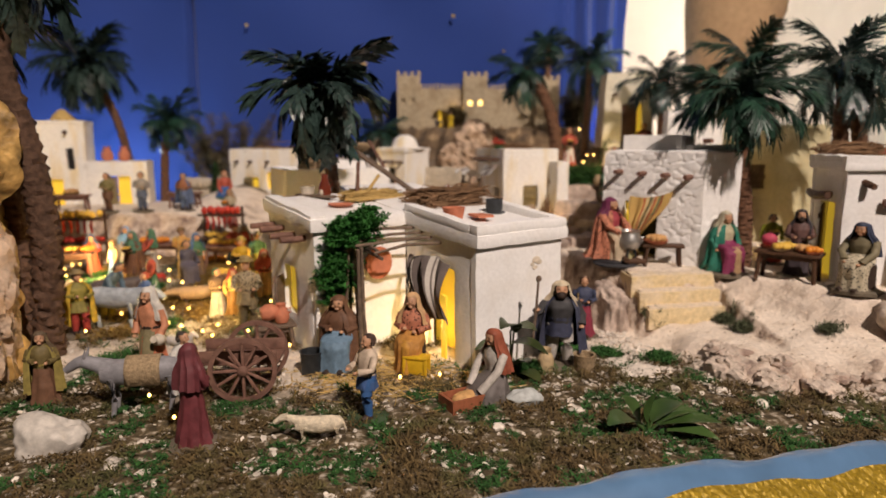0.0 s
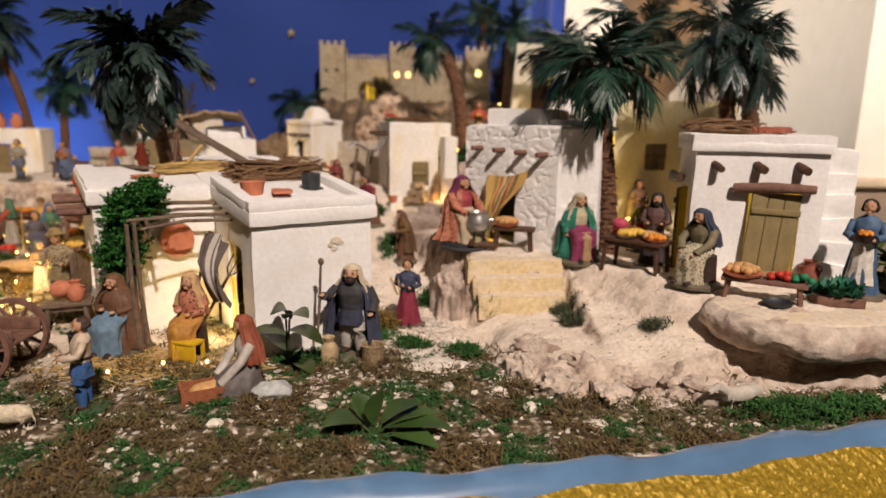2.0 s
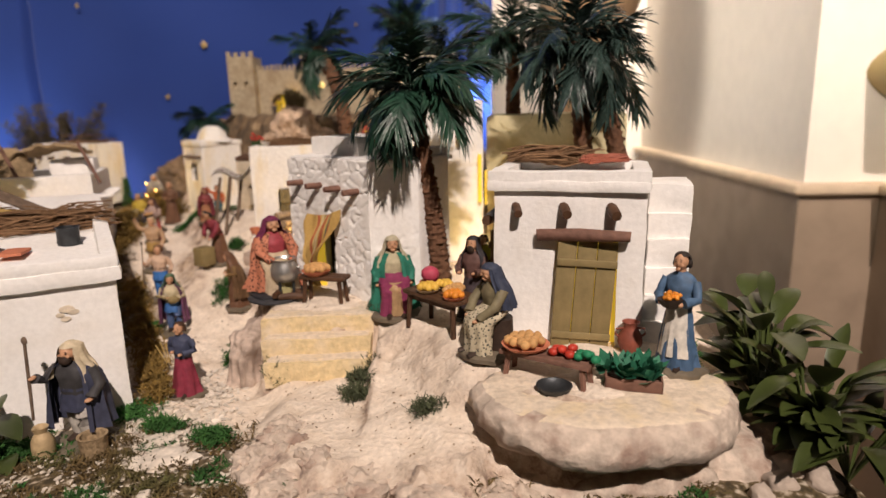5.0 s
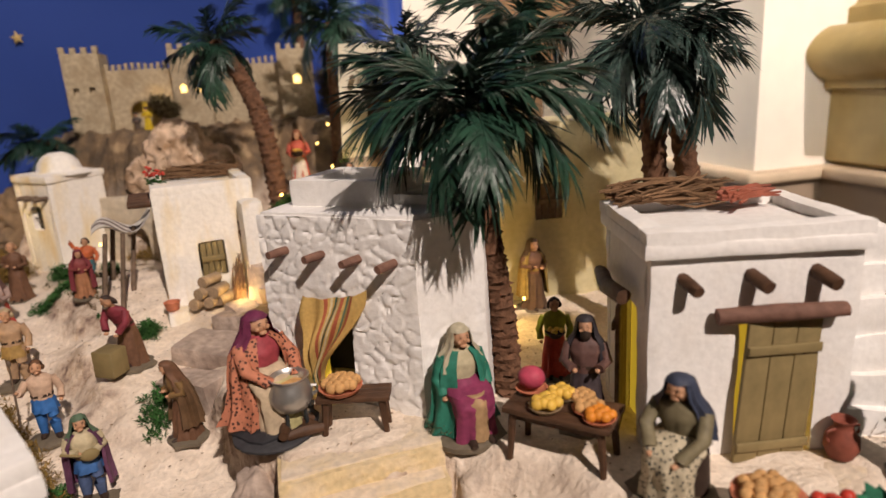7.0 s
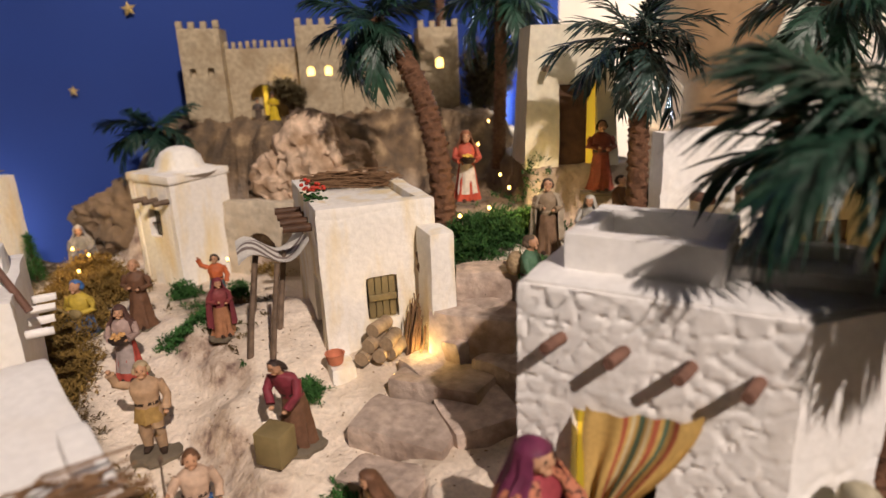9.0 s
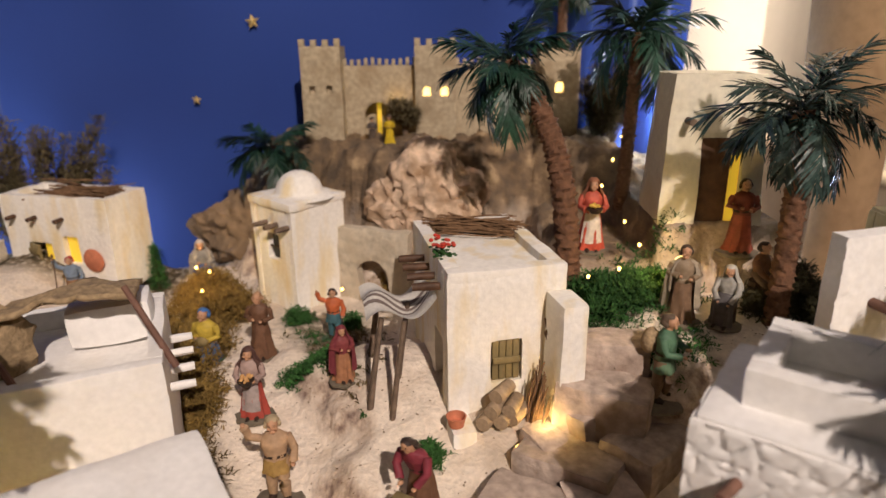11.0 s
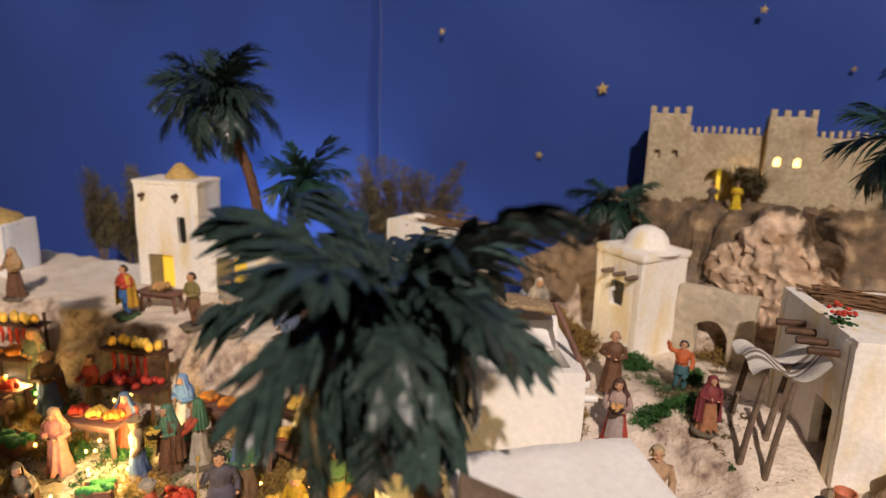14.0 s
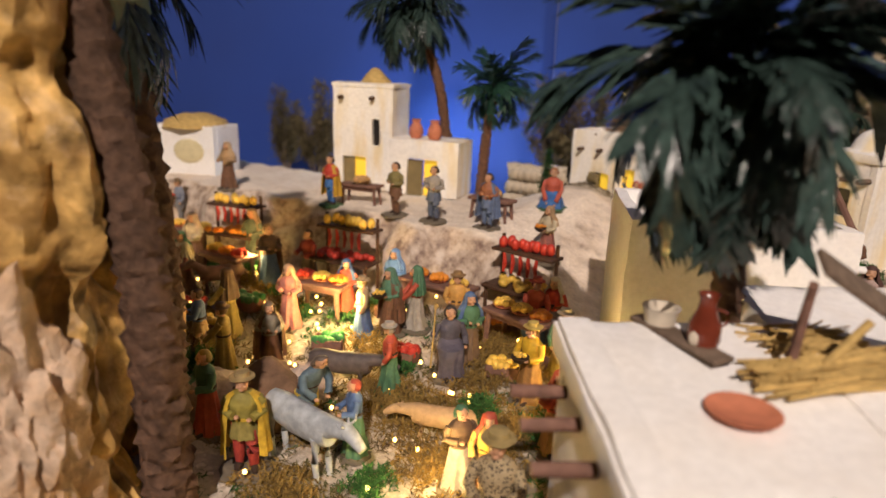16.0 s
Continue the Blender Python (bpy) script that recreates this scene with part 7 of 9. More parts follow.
def up(x, y, dz=0.0, rz=0.0):
    return pose(x, y, zat(x, y) + dz, 0, 0, rz)


def roof(x, y, rz=0.0, lift=0.0):
    """On the front house's roof, which rises towards the back."""
    v = -0.55 * (x - 0.044) + 0.835 * (y - 0.827)
    return pose(x, y, 0.193 * (1 + 0.55 * max(0.0, v)) - 0.0125 + lift, 0, 0, rz)


# things on the front house's roof
root = jar("brown glazed jug with a white patch on the flat roof", roof(-0.173, 1.034), [(0.004, 0), (0.0078, 0.001), (0.0094, 0.008), (0.0088, 0.016), (0.0054, 0.024), (0.0046, 0.030), (0.0060, 0.034), (0.0052, 0.0335), (0.0036, 0.028)], CLAY_BROWN, 1, "glazed_jug", "jug", 1.10)
bm = bmesh.new()
ball(bm, (-0.0036, -0.0084, 0.0095), 0.0044, 0, (0.9, 0.45, 1.15), 12)
part("white_patch", bm, CLAY_PALE, root, "worn white patch in the glaze")
jar("pale clay cup with a brown rim on the flat roof", roof(-0.203, 1.052), POT, CLAY_PALE, 0, "clay_cup", "cup", 0.95)
jar("terracotta flowerpot on the white roof", roof(0.021, 0.918), POT, TERRACOTTA, 0, "flowerpot", "pot", 1.25)
jar("dark iron bucket on the white roof", roof(0.086, 0.975), [(0.008, 0), (0.0105, 0.0005), (0.0105, 0.017), (0.0115, 0.019), (0.010, 0.019), (0.009, 0.003), (0.0002, 0.003)], IRON, 2, "iron_bucket", "bucket", 1.2)
bm = slab_mesh(-0.026, -0.011, 0.0, 0.026, 0.011, 0.007, step=0.006, uneven=0.0012, seed=33, soft=1)
ob = part("terracotta_slab", bm, TERRACOTTA)
ob.matrix_basis = roof(0.074, 0.914, 18)
tagged(ob, "flat oblong terracotta slab on the white roof", "tile")
bowl("flat terracotta plate lying on the roof", roof(-0.142, 0.974), 0.0195, TERRACOTTA, deep=0.20, name="plate", category="plate")


def bundle(label, m, count, length, spread, material, r=0.0014, name="stick_bundle", category="twigs", seed=1, crook=0.004, height=0.4, loose=14):
    """A tied heap of sticks; every stick is a part."""
    rnd = random.Random(seed)
    root = thing(name, m, label, category)
    meshes = []
    for k in range(6):
        bm = bmesh.new()
        tube(bm, [(-0.5 * length, 0, 0), (-0.2 * length, rnd.uniform(-crook, crook), rnd.uniform(-crook, crook)), (0.2 * length, rnd.uniform(-crook, crook), rnd.uniform(-crook, crook)), (0.5 * length, 0, 0)], [r * 0.9, r, r * 0.95, r * 0.6], 5)
        o = part("stick", bm, material, root)
        o.matrix_basis = pose(0, spread * rnd.uniform(-0.4, 0.4), r + abs(rnd.gauss(0, spread * 0.2)), 0, 0, rnd.uniform(-9, 9))
        meshes.append(o.data)
    for k in range(count - 6):
        y = rnd.gauss(0, spread * 0.42)
        z = r + rnd.random() * spread * height * max(0.1, 1 - abs(y) / spread)
        share("stick", rnd.choice(meshes), pose(rnd.uniform(-0.14, 0.14) * length, y, z, rnd.uniform(0, 360), rnd.uniform(-7, 7) * loose / 14, rnd.gauss(0, loose)) @ Matrix.Scale(rnd.uniform(0.7, 1.1), 4), root)
    return root


bundle("bundle of thin brown twigs on the white roof", roof(0.022, 1.040, 30), 170, 0.125, 0.034, TWIG, 0.0013, seed=2, crook=0.008, height=0.75)
bundle("tied bundle of yellow straw on the flat roof", roof(-0.100, 1.046, 45), 170, 0.098, 0.015, STRAW, 0.0013, "straw_bundle", "straw", 3, crook=0.002, height=0.9, loose=5)
bundle("loose heap of yellow straw beside the palm", roof(-0.112, 1.078, 40), 90, 0.06, 0.024, STRAW, 0.001, "straw_heap", "straw", 4)
bundle("bundle of thin brown twigs on the white roof", pose(0.680, 1.035, 0.279, 0, 0, -12), 110, 0.095, 0.020, TWIG, 0.0012, seed=5, crook=0.008, height=0.7)
bundle("pile of reddish bark strips on the white roof", pose(0.738, 1.008, 0.279, 0, 0, 8), 60, 0.050, 0.013, paint((0.33, 0.10, 0.06)), 0.0018, "bark_pile", "bark", 6, crook=0.002)
bundle("tied brushwood bundle on the cream house", pose(0.205, 1.575, 0.278, 0, 0, -12), 120, 0.105, 0.020, TWIG, 0.0012, "brushwood_bundle", "twigs", 7, height=0.7)
bundle("upright dry sticks leaning in the corner of the cream house", pose(0.262, 1.398, 0.128, 0, -84, 12), 60, 0.085, 0.014, TWIG, 0.0013, "stick_bundle", "sticks", 9, crook=0.004, height=0.8, loose=6)
bundle("brown thatch of twigs on the flat roof", pose(-0.405, 1.812, 0.272, 0, 0, -15), 80, 0.12, 0.035, TWIG, 0.0015, "roof_thatch", "twigs", 8)

# weathered board and crossed poles leaning on the roof beside the palm
root = thing("leaning_board", roof(-0.074, 1.066), "grey weathered board propped on two short poles", "board")
bm = bmesh.new()
box(bm, -0.066, -0.010, -0.002, 0.066, 0.010, 0.002, pose(0, 0, 0.038, 0, 0, 38) @ pose(0, 0, 0, 0, 31, 0) @ pose(0, 0, 0, 32, 0, 0), bevel=0.0008)
part("board", bm, WOOD_GREY, root)
for a in (-1, 1):
    bm = bmesh.new()
    tube(bm, [(-0.050, -0.022 + 0.016 * a, -0.002), (-0.046, -0.032 - 0.003 * a, 0.058)], [0.0030, 0.0024], 7)
    rough_up(bm, 0.0009, 120, a)
    part("pole", bm, WOOD_RED, root)
bm = bmesh.new()
tube(bm, [(-0.033, -0.034, 0.012), (-0.015, -0.020, 0.038)], 0.0026, 7)
part("prop_stick", bm, STRAW, root, "pale peeled stick")
bm = bmesh.new()
box(bm, -0.038, -0.008, 0.0, 0.038, 0.008, 0.004, bevel=0.001)
ob = part("roof_plank", bm, WOOD_GREY)
ob.matrix_basis = roof(-0.188, 1.038, -36)
tagged(ob, "short grey plank lying on the flat roof", "plank")

# shelter of sticks and burlap on the house behind
root = thing("roof_shelter", corner(-0.183, 1.335, 0.230, 0.19, 0.075) @ Matrix.Scale(1.28, 4), "burlap and stick shelter on the white roof", "shelter")
bm = bmesh.new()
g = []
for i in range(33):
    row = []
    for j in range(15):
        u, v = i / 32, j / 14
        x, y = -0.056 + 0.108 * u, -0.014 + 0.056 * v
        # torn edges, a sag towards one end, and a flap that hangs down
        p = Vector((x * 60, y * 60, 2.0))
        ragged = noise.noise(p * 1.3) * 0.006 * (1 if j in (0, 14) else 0.2)
        flap = max(0.0, 0.22 - u) / 0.22
        z = 0.052 - 0.010 * v + 0.004 * noise.noise(p) + 0.002 * noise.noise(p * 2.7) - 0.004 * math.sin(u * 7) - 0.030 * flap ** 1.5
        row.append(bm.verts.new((x + 0.010 * flap + ragged, y + ragged, z)))
    g.append(row)
for a, b in zip(g, g[1:]):
    for k in range(14):
        bm.faces.new((a[k], b[k], b[k + 1], a[k + 1]))
ob = part("burlap_cover", bm, BURLAP, root)
solid = ob.modifiers.new("thickness", "SOLIDIFY")
solid.thickness = 0.004
for x in (-0.048, 0.046):
    bm = bmesh.new()
    tube(bm, [(x + 0.026, -0.036, 0.0), (x, -0.012, 0.056)], [0.0026, 0.0022], 7)
    part("prop", bm, WOOD_RED, root)
bm = slab_mesh(0.0, 0.016, 0.058, 0.060, 0.0, 0.032, uneven=0.003, seed=44)
part("wall_block", bm, PLASTER, root)
bm = bmesh.new()
ball(bm, (-0.040, 0.010, 0.020), 0.024, 0, (0.9, 0.9, 1.2), 20)
rough_up(bm, 0.007, 70)
rough_up(bm, 0.003, 220)
part("straw_mound", bm, BURLAP, root)

# cauldron, bench and dish beside the cooking woman
root = jar("round silver cauldron with ladle beside the seated cook", up(0.325, 1.057, 0.019), CAULDRON, SILVER, 2, "cauldron", "pot", 1.0)
bm = bmesh.new()
for k in range(3):
    a = k * 2.1
    tube(bm, [(0.012 * math.cos(a), 0.012 * math.sin(a), -0.021), (0.010 * math.cos(a), 0.010 * math.sin(a), 0.010)], 0.002, 6)
part("tripod", bm, IRON, root)
bm = bmesh.new()
ball(bm, (0, 0, 0.0305), 0.0135, 0, (1, 1, 0.25), 12)
part("stew", bm, BREAD, root)
bm = bmesh.new()
lathe(bm, [(0.034, 0.0), (0.037, 0.0012), (0.0372, 0.0035), (0.0355, 0.005), (0.0002, 0.0052)], 32)
rough_up(bm, 0.0007, 120)
ob = part("hearth_disc", bm, mat("dark_grey_clay", (0.05, 0.05, 0.055), 0.7, 0.3, 160, 0.4, bump_dist=0.001))
ob.matrix_basis = pose(0.306, 1.068, zat(0.300, 1.075) - 0.001)
tagged(ob, "flat dark grey disc under the seated cook", "disc")
for k, (x, y, a) in enumerate(((0.334, 1.046, 12), (0.327, 1.060, 34), (0.336, 1.059, -40), (0.318, 1.052, 80))):
    bm = bmesh.new()
    tube(bm, [(-0.016, 0, 0.0045), (0.0, 0.001, 0.0052), (0.016, 0, 0.0045)], [0.0042, 0.0048, 0.0040], 9)
    rough_up(bm, 0.0011, 140, k)
    ob = part("firewood_log", bm, WOOD_DARK)
    ob.matrix_basis = pose(x, y, zat(x, y) + (0.0042 if k < 3 else 0.007), 0, 0, a)
    tagged(ob, "short dark log of firewood below the cauldron", "log", "firewood below the cauldron")
table("low dark wooden bench beside the cauldron", up(0.380, 1.052, 0, -14), 0.066, 0.027, 0.036, name="wooden_bench", group="wooden benches", apron=False)
bowl("clay dish heaped with bread on the bench", pose(0.369, 1.054, zat(0.380, 1.052) + 0.036), 0.020, TERRACOTTA, BREAD, 22, 0.26, "dish", 3, 0.35, "bread_dish")

# fruit table
table("dark wooden table laden with fruit and breads", up(0.542, 0.962, 0, -44), 0.090, 0.046, 0.045)
tz = zat(0.542, 0.962) + 0.045
for dx, dy, r, mt, gd, lb in ((-0.032, 0.012, 0.014, TERRACOTTA, None, "small terracotta dish on the fruit table"), (-0.005, 0.010, 0.013, BURLAP, FRUIT_YELLOW, "basket of yellow fruit on the table"),
                              (0.022, -0.002, 0.013, TERRACOTTA, BREAD, "clay dish of small loaves on the table"), (0.034, -0.012, 0.013, TERRACOTTA, FRUIT_ORANGE, "clay dish of orange slices on the table"),
                              (-0.010, -0.012, 0.014, BURLAP, FRUIT_YELLOW, "flat dish of yellow slices on the table"), (0.012, 0.014, 0.011, BURLAP, BREAD, "small basket of rolls on the table")):
    q = Matrix.Translation((0.542, 0.962, tz)) @ pose(0, 0, 0, 0, 0, -44) @ Matrix.Translation((dx, dy, 0))
    bowl(lb, q, r, mt, gd, 9, 0.36, "dish", int(abs(dx) * 1000), 0.35, "fruit_dish")
bm = bmesh.new()
ball(bm, (0, 0, 0.010), 0.011, 0, (1.1, 1, 0.9), 14)
ob = part("pumpkin", bm, paint((0.50, 0.07, 0.12)))
ob.matrix_basis = Matrix.Translation((0.542, 0.962, tz + 0.004)) @ pose(0, 0, 0, 0, 0, -44) @ Matrix.Translation((-0.032, 0.012, 0))
tagged(ob, "round pink-red pumpkin on the fruit table", "pumpkin")
# low bench in front of the right house with dishes
table("low red-brown bench with dishes of vegetables", up(0.652, 0.822, 0, -30), 0.092, 0.028, 0.026, WOOD_RED, "wooden benches", name="wooden_bench", apron=False)
bz = zat(0.652, 0.822) + 0.026
bowl("pink clay dish of bread pieces", pose(0.632, 0.834, bz), 0.024, TERRACOTTA, BREAD, 18, 0.22, "dish", 5, 0.25, "bread_dish")
for k in range(11):
    bm = bmesh.new()
    ball(bm, (0, 0, 0.0042), 0.0048, 0, (1.15, 1, 0.85), 9)
    ob = part("pepper", bm, FRUIT_RED if k < 6 else paint((0.02, 0.22, 0.10)))
    ob.matrix_basis = pose(0.657 + 0.0036 * k, 0.820 - 0.0021 * k + (0.0055 if k % 2 else -0.004), bz + (0.004 if k % 3 == 2 else 0.0), 0, 0, k * 40)
    tagged(ob, "small painted red pepper on the bench" if k < 6 else "small painted green pepper on the bench", "pepper", "peppers on the bench")


def crate(label, m, w, d, h, material, goods, size, count, seed, leafy=False):
    root = thing("crate", m, label, "crate")
    for a, b, c, e in ((-w / 2, -d / 2, w / 2, -d / 2 + 0.002), (-w / 2, d / 2 - 0.002, w / 2, d / 2), (-w / 2, -d / 2, -w / 2 + 0.002, d / 2), (w / 2 - 0.002, -d / 2, w / 2, d / 2)):
        bm = bmesh.new()
        box(bm, a, b, 0, c, e, h, bevel=0.0006)
        part("side_board", bm, material, root)
    bm = bmesh.new()
    box(bm, -w / 2 + 0.001, -d / 2 + 0.001, 0.0, w / 2 - 0.001, d / 2 - 0.001, h * 0.7)
    part("filling", bm, material, root)
    rnd = random.Random(seed)
    bm = bmesh.new()
    if leafy:
        for k in range(16):
            a = k * 2.4
            tip = Vector((math.cos(a), math.sin(a), 0.5 + 0.5 * (k % 3))) * size
            side = Vector((-math.sin(a), math.cos(a), 0)) * size * 0.45
            v = [bm.verts.new(p) for p in (Vector((0, 0, 0)), tip * 0.55 + side, tip, tip * 0.55 - side)]
            bm.faces.new(v)
    else:
        ball(bm, (0, 0, 0), size, 0, (1, 1, 0.85), 8)
    first = part("cabbage" if leafy else "fruit", bm, goods, root)
    first.matrix_basis = pose(0, 0, h * 0.8)
    for k in range(count):
        share(first.name.split(".")[0], first.data, pose(rnd.uniform(-0.42, 0.42) * w, rnd.uniform(-0.38, 0.38) * d, h * rnd.uniform(0.8, 1.1), rnd.uniform(-30, 30), rnd.uniform(-30, 30), rnd.uniform(0, 360)), root)
    return root


crate("shallow red-brown crate of green cabbage leaves", up(0.731, 0.806, 0, -12), 0.052, 0.030, 0.012, WOOD_RED, paint((0.03, 0.16, 0.09)), 0.013, 10, 3, True)
jar("brown clay jar with handles by the door", up(0.748, 0.890), JUG, paint((0.24, 0.07, 0.045)), 2, "clay_jar", "jar", 1.25)
bowl("low dark iron brazier on the stone slab", up(0.655, 0.792), 0.017, IRON, None, deep=0.45, name="brazier", category="brazier")
jar("terracotta jar lying on the seller's table", pose(-0.254, 0.918, zat(-0.238, 0.925) + 0.053, 0, 80, 20), JUG, TERRACOTTA, 0, "clay_jar", "jar", 1.15)
jar("terracotta jar standing on the seller's table", pose(-0.226, 0.926, zat(-0.238, 0.925) + 0.038), JUG, TERRACOTTA, 1, "clay_jar", "jar", 1.05)
table("grey wooden seller's table with jars", up(-0.238, 0.925, 0, 22), 0.060, 0.036, 0.038, WOOD_GREY)

# yellow stool before the robed figurine
root = thing("yellow_stool", up(-0.034, 0.815, 0, -18), "small bright yellow painted wooden stool", "stool")
YELLOW_WOOD = mat("yellow_painted_wood", (0.68, 0.42, 0.02), 0.5, 0.2, 90, 0.3, stain=(0.45, 0.24, 0.02), stain_amount=0.4, stain_scale=40)
bm = bmesh.new()
box(bm, -0.0165, -0.010, 0.0235, 0.0165, 0.010, 0.0275, bevel=0.001)
part("seat", bm, YELLOW_WOOD, root)
for x in (-0.014, 0.014):
    for y in (-0.008, 0.008):
        bm = bmesh.new()
        box(bm, x - 0.0022, y - 0.0018, 0.0, x + 0.0022, y + 0.0018, 0.0235, bevel=0.0005)
        part("leg", bm, YELLOW_WOOD, root)
bm = bmesh.new()
box(bm, -0.012, -0.0085, 0.003, 0.012, -0.0068, 0.0235, bevel=0.0004)
part("front_panel", bm, YELLOW_WOOD, root)

# dough trough, bundle and sacks near the front house
root = thing("dough_trough", up(0.022, 0.722, 0, 28), "red-brown wooden dough trough with pale dough", "trough")
bm = bmesh.new()
for a in ((-0.028, -0.016, -0.025, 0.016), (0.025, -0.016, 0.028, 0.016), (-0.025, -0.016, 0.025, -0.0135), (-0.025, 0.0135, 0.025, 0.016)):
    box(bm, a[0], a[1], 0.0, a[2], a[3], 0.015)
box(bm, -0.026, -0.0145, 0.0, 0.026, 0.0145, 0.005)
part("box", bm, paint((0.34, 0.115, 0.055)), root)
bm = bmesh.new()
ball(bm, (0.0, 0, 0.010), 0.012, 0, (1.6, 0.9, 0.6), 12)
part("dough", bm, BREAD, root)


def sack(label, m, r, h, material=BURLAP):
    bm = bmesh.new()
    lathe(bm, [(r * 0.9, 0), (r * 1.05, h * 0.2), (r, h * 0.55), (r * 0.75, h * 0.75), (r * 0.55, h * 0.82), (r * 0.75, h), (r * 0.5, h * 0.97), (r * 0.3, h * 0.85)], 16)
    rough_up(bm, r * 0.14, 70)
    ob = part("grain_sack", bm, material)
    ob.matrix_basis = m
    tagged(ob, label, "sack")


sack("pale burlap sack beside the shepherd", up(0.134, 0.815), 0.0105, 0.034, paint((0.46, 0.34, 0.19)))
bm = bmesh.new()
lathe(bm, [(0.010, 0), (0.013, 0.001), (0.014, 0.022), (0.015, 0.024), (0.012, 0.0235), (0.010, 0.004), (0.0002, 0.004)], 18)
ob = part("wicker_basket", bm, BURLAP)
ob.matrix_basis = up(0.186, 0.818)
tagged(ob, "small round wicker basket beside the shepherd", "basket")
bm = bmesh.new()
ball(bm, (0, 0, 0.007), 0.016, 0, (1.3, 0.9, 0.6), 24)
rough_up(bm, 0.005, 90)
rough_up(bm, 0.002, 260)
ob = part("linen_cloth", bm, paint((0.50, 0.52, 0.50)))
ob.matrix_basis = up(0.090, 0.722)
tagged(ob, "crumpled pale grey and white linen cloth on the ground", "cloth")
jar("dark iron bucket beside the shawled woman", up(-0.170, 0.835), [(0.011, 0), (0.013, 0.0), (0.014, 0.026), (0.0155, 0.028), (0.013, 0.028), (0.012, 0.003), (0.0002, 0.003)], IRON, 0, "iron_bucket", "bucket", 1.1)
for k, (x, y, turn) in enumerate(((-0.062, 0.858, 20), (-0.052, 0.862, 34))):
    root = thing("hay_fork", pose(x, y, zat(x, y), -10, turn, 30), "wooden hay fork leaning at the porch", "fork", "tools at the porch")
    bm = bmesh.new()
    tube(bm, [(0, 0, 0), (0, 0, 0.105)], 0.0022, 7)
    part("shaft", bm, WOOD_GREY, root)
    for q in (-1, 0, 1):
        bm = bmesh.new()
        tube(bm, [(0, 0, 0.102), (0.007 * q, 0, 0.112), (0.008 * q, 0, 0.132)], 0.0012, 5)
        part("tine", bm, IRON, root)


def wheel(root, m, r):
    hub = bmesh.new()
    lathe(hub, [(r * 0.10, -0.006), (r * 0.16, -0.004), (r * 0.16, 0.004), (r * 0.10, 0.006)], 14)
    w = part("wheel", hub, WOOD_RED, root)
    w.matrix_basis = m
    bm = bmesh.new()
    n = 36
    loops = [[Vector((rr * math.cos(2 * math.pi * i / n), rr * math.sin(2 * math.pi * i / n), z)) for i in range(n)] for rr, z in ((r, -0.003), (r, 0.003), (r * 0.86, 0.003), (r * 0.86, -0.003), (r, -0.003))]
    rings(bm, loops, 0, False, False)
    part("rim", bm, WOOD_RED, w)
    bm = bmesh.new()
    tube(bm, [(r * 0.12, 0, 0), (r * 0.5, 0, 0), (r * 0.88, 0, 0)], [0.0017, 0.0022, 0.0017], 6)
    spoke = part("spoke", bm, WOOD_RED, w)
    for k in range(1, 12):
        share("spoke", spoke.data, pose(0, 0, 0, 0, 0, 30 * k), w)


root = thing("wooden_cart", up(-0.242, 0.775, 0, 0), "small brown wooden two-wheeled cart", "cart")
bm = bmesh.new()
box(bm, -0.052, -0.022, 0.040, 0.045, 0.026, 0.044, bevel=0.001)
part("bed", bm, WOOD_RED, root)
for y in (-0.022, 0.026):
    bm = bmesh.new()
    box(bm, -0.052, y - 0.001, 0.044, 0.045, y + 0.001, 0.058, bevel=0.0006)
    part("side_board", bm, WOOD_RED, root)
for y in (-0.015, 0.018):
    bm = bmesh.new()
    tube(bm, [(-0.05, y, 0.042), (-0.13, y, 0.034)], 0.0024, 7)
    part("shaft", bm, WOOD_RED, root)
wheel(root, pose(0.008, -0.034, 0.0385, 90, 0, 8), 0.0385)
wheel(root, pose(0.008, 0.038, 0.0385, 90, 0, 0), 0.0385)
bm = bmesh.new()
tube(bm, [(0.008, -0.034, 0.0385), (0.008, 0.038, 0.0385)], 0.0025, 8)
part("axle", bm, WOOD_RED, root)

# firewood and sticks by the cream house
LOG = mat("sawn_log_wood", (0.34, 0.25, 0.16), 0.9, 0.35, 120, 0.7, stain=(0.15, 0.10, 0.06), stain_amount=0.5, stain_scale=50, random_tint=0.25)
for k, (dx, dz) in enumerate(((0, 0.007), (0.0165, 0.007), (0.033, 0.007), (0.008, 0.0205), (0.0245, 0.0205), (0.016, 0.034))):
    bm = bmesh.new()
    lathe(bm, [(0.0002, 0), (0.0076, 0.0), (0.0080, 0.001), (0.0078, 0.030), (0.0002, 0.030)], 12, pose(0, 0, 0, 90, 0, 0))
    rough_up(bm, 0.0006, 90, k)
    ob = part("firewood_log", bm, LOG)
    ob.matrix_basis = pose(0.214 + dx, 1.402 + 0.003 * (k % 3), zat(0.225, 1.385) + dz + 0.008, 0, 0, -30 + 6 * math.sin(k * 2.1))
    tagged(ob, "short sawn firewood log in a stack", "log", "firewood stack")
root = thing("stick_sheaf", pose(0.279, 1.412, zat(0.279, 1.412)), "upright sheaf of thin brown sticks by the wall", "twigs")
for k in range(16):
    bm = bmesh.new()
    a = k * 2.4
    tube(bm, [(0.010 * math.cos(a), 0.005 * math.sin(a), 0), (0.006 * math.cos(a + 1), 0.004 * math.sin(a), 0.05), (0.013 * math.cos(a), 0.004 + 0.005 * math.sin(a), 0.085 + 0.012 * math.sin(k))], 0.0013, 5)
    part("stick", bm, TWIG, root)
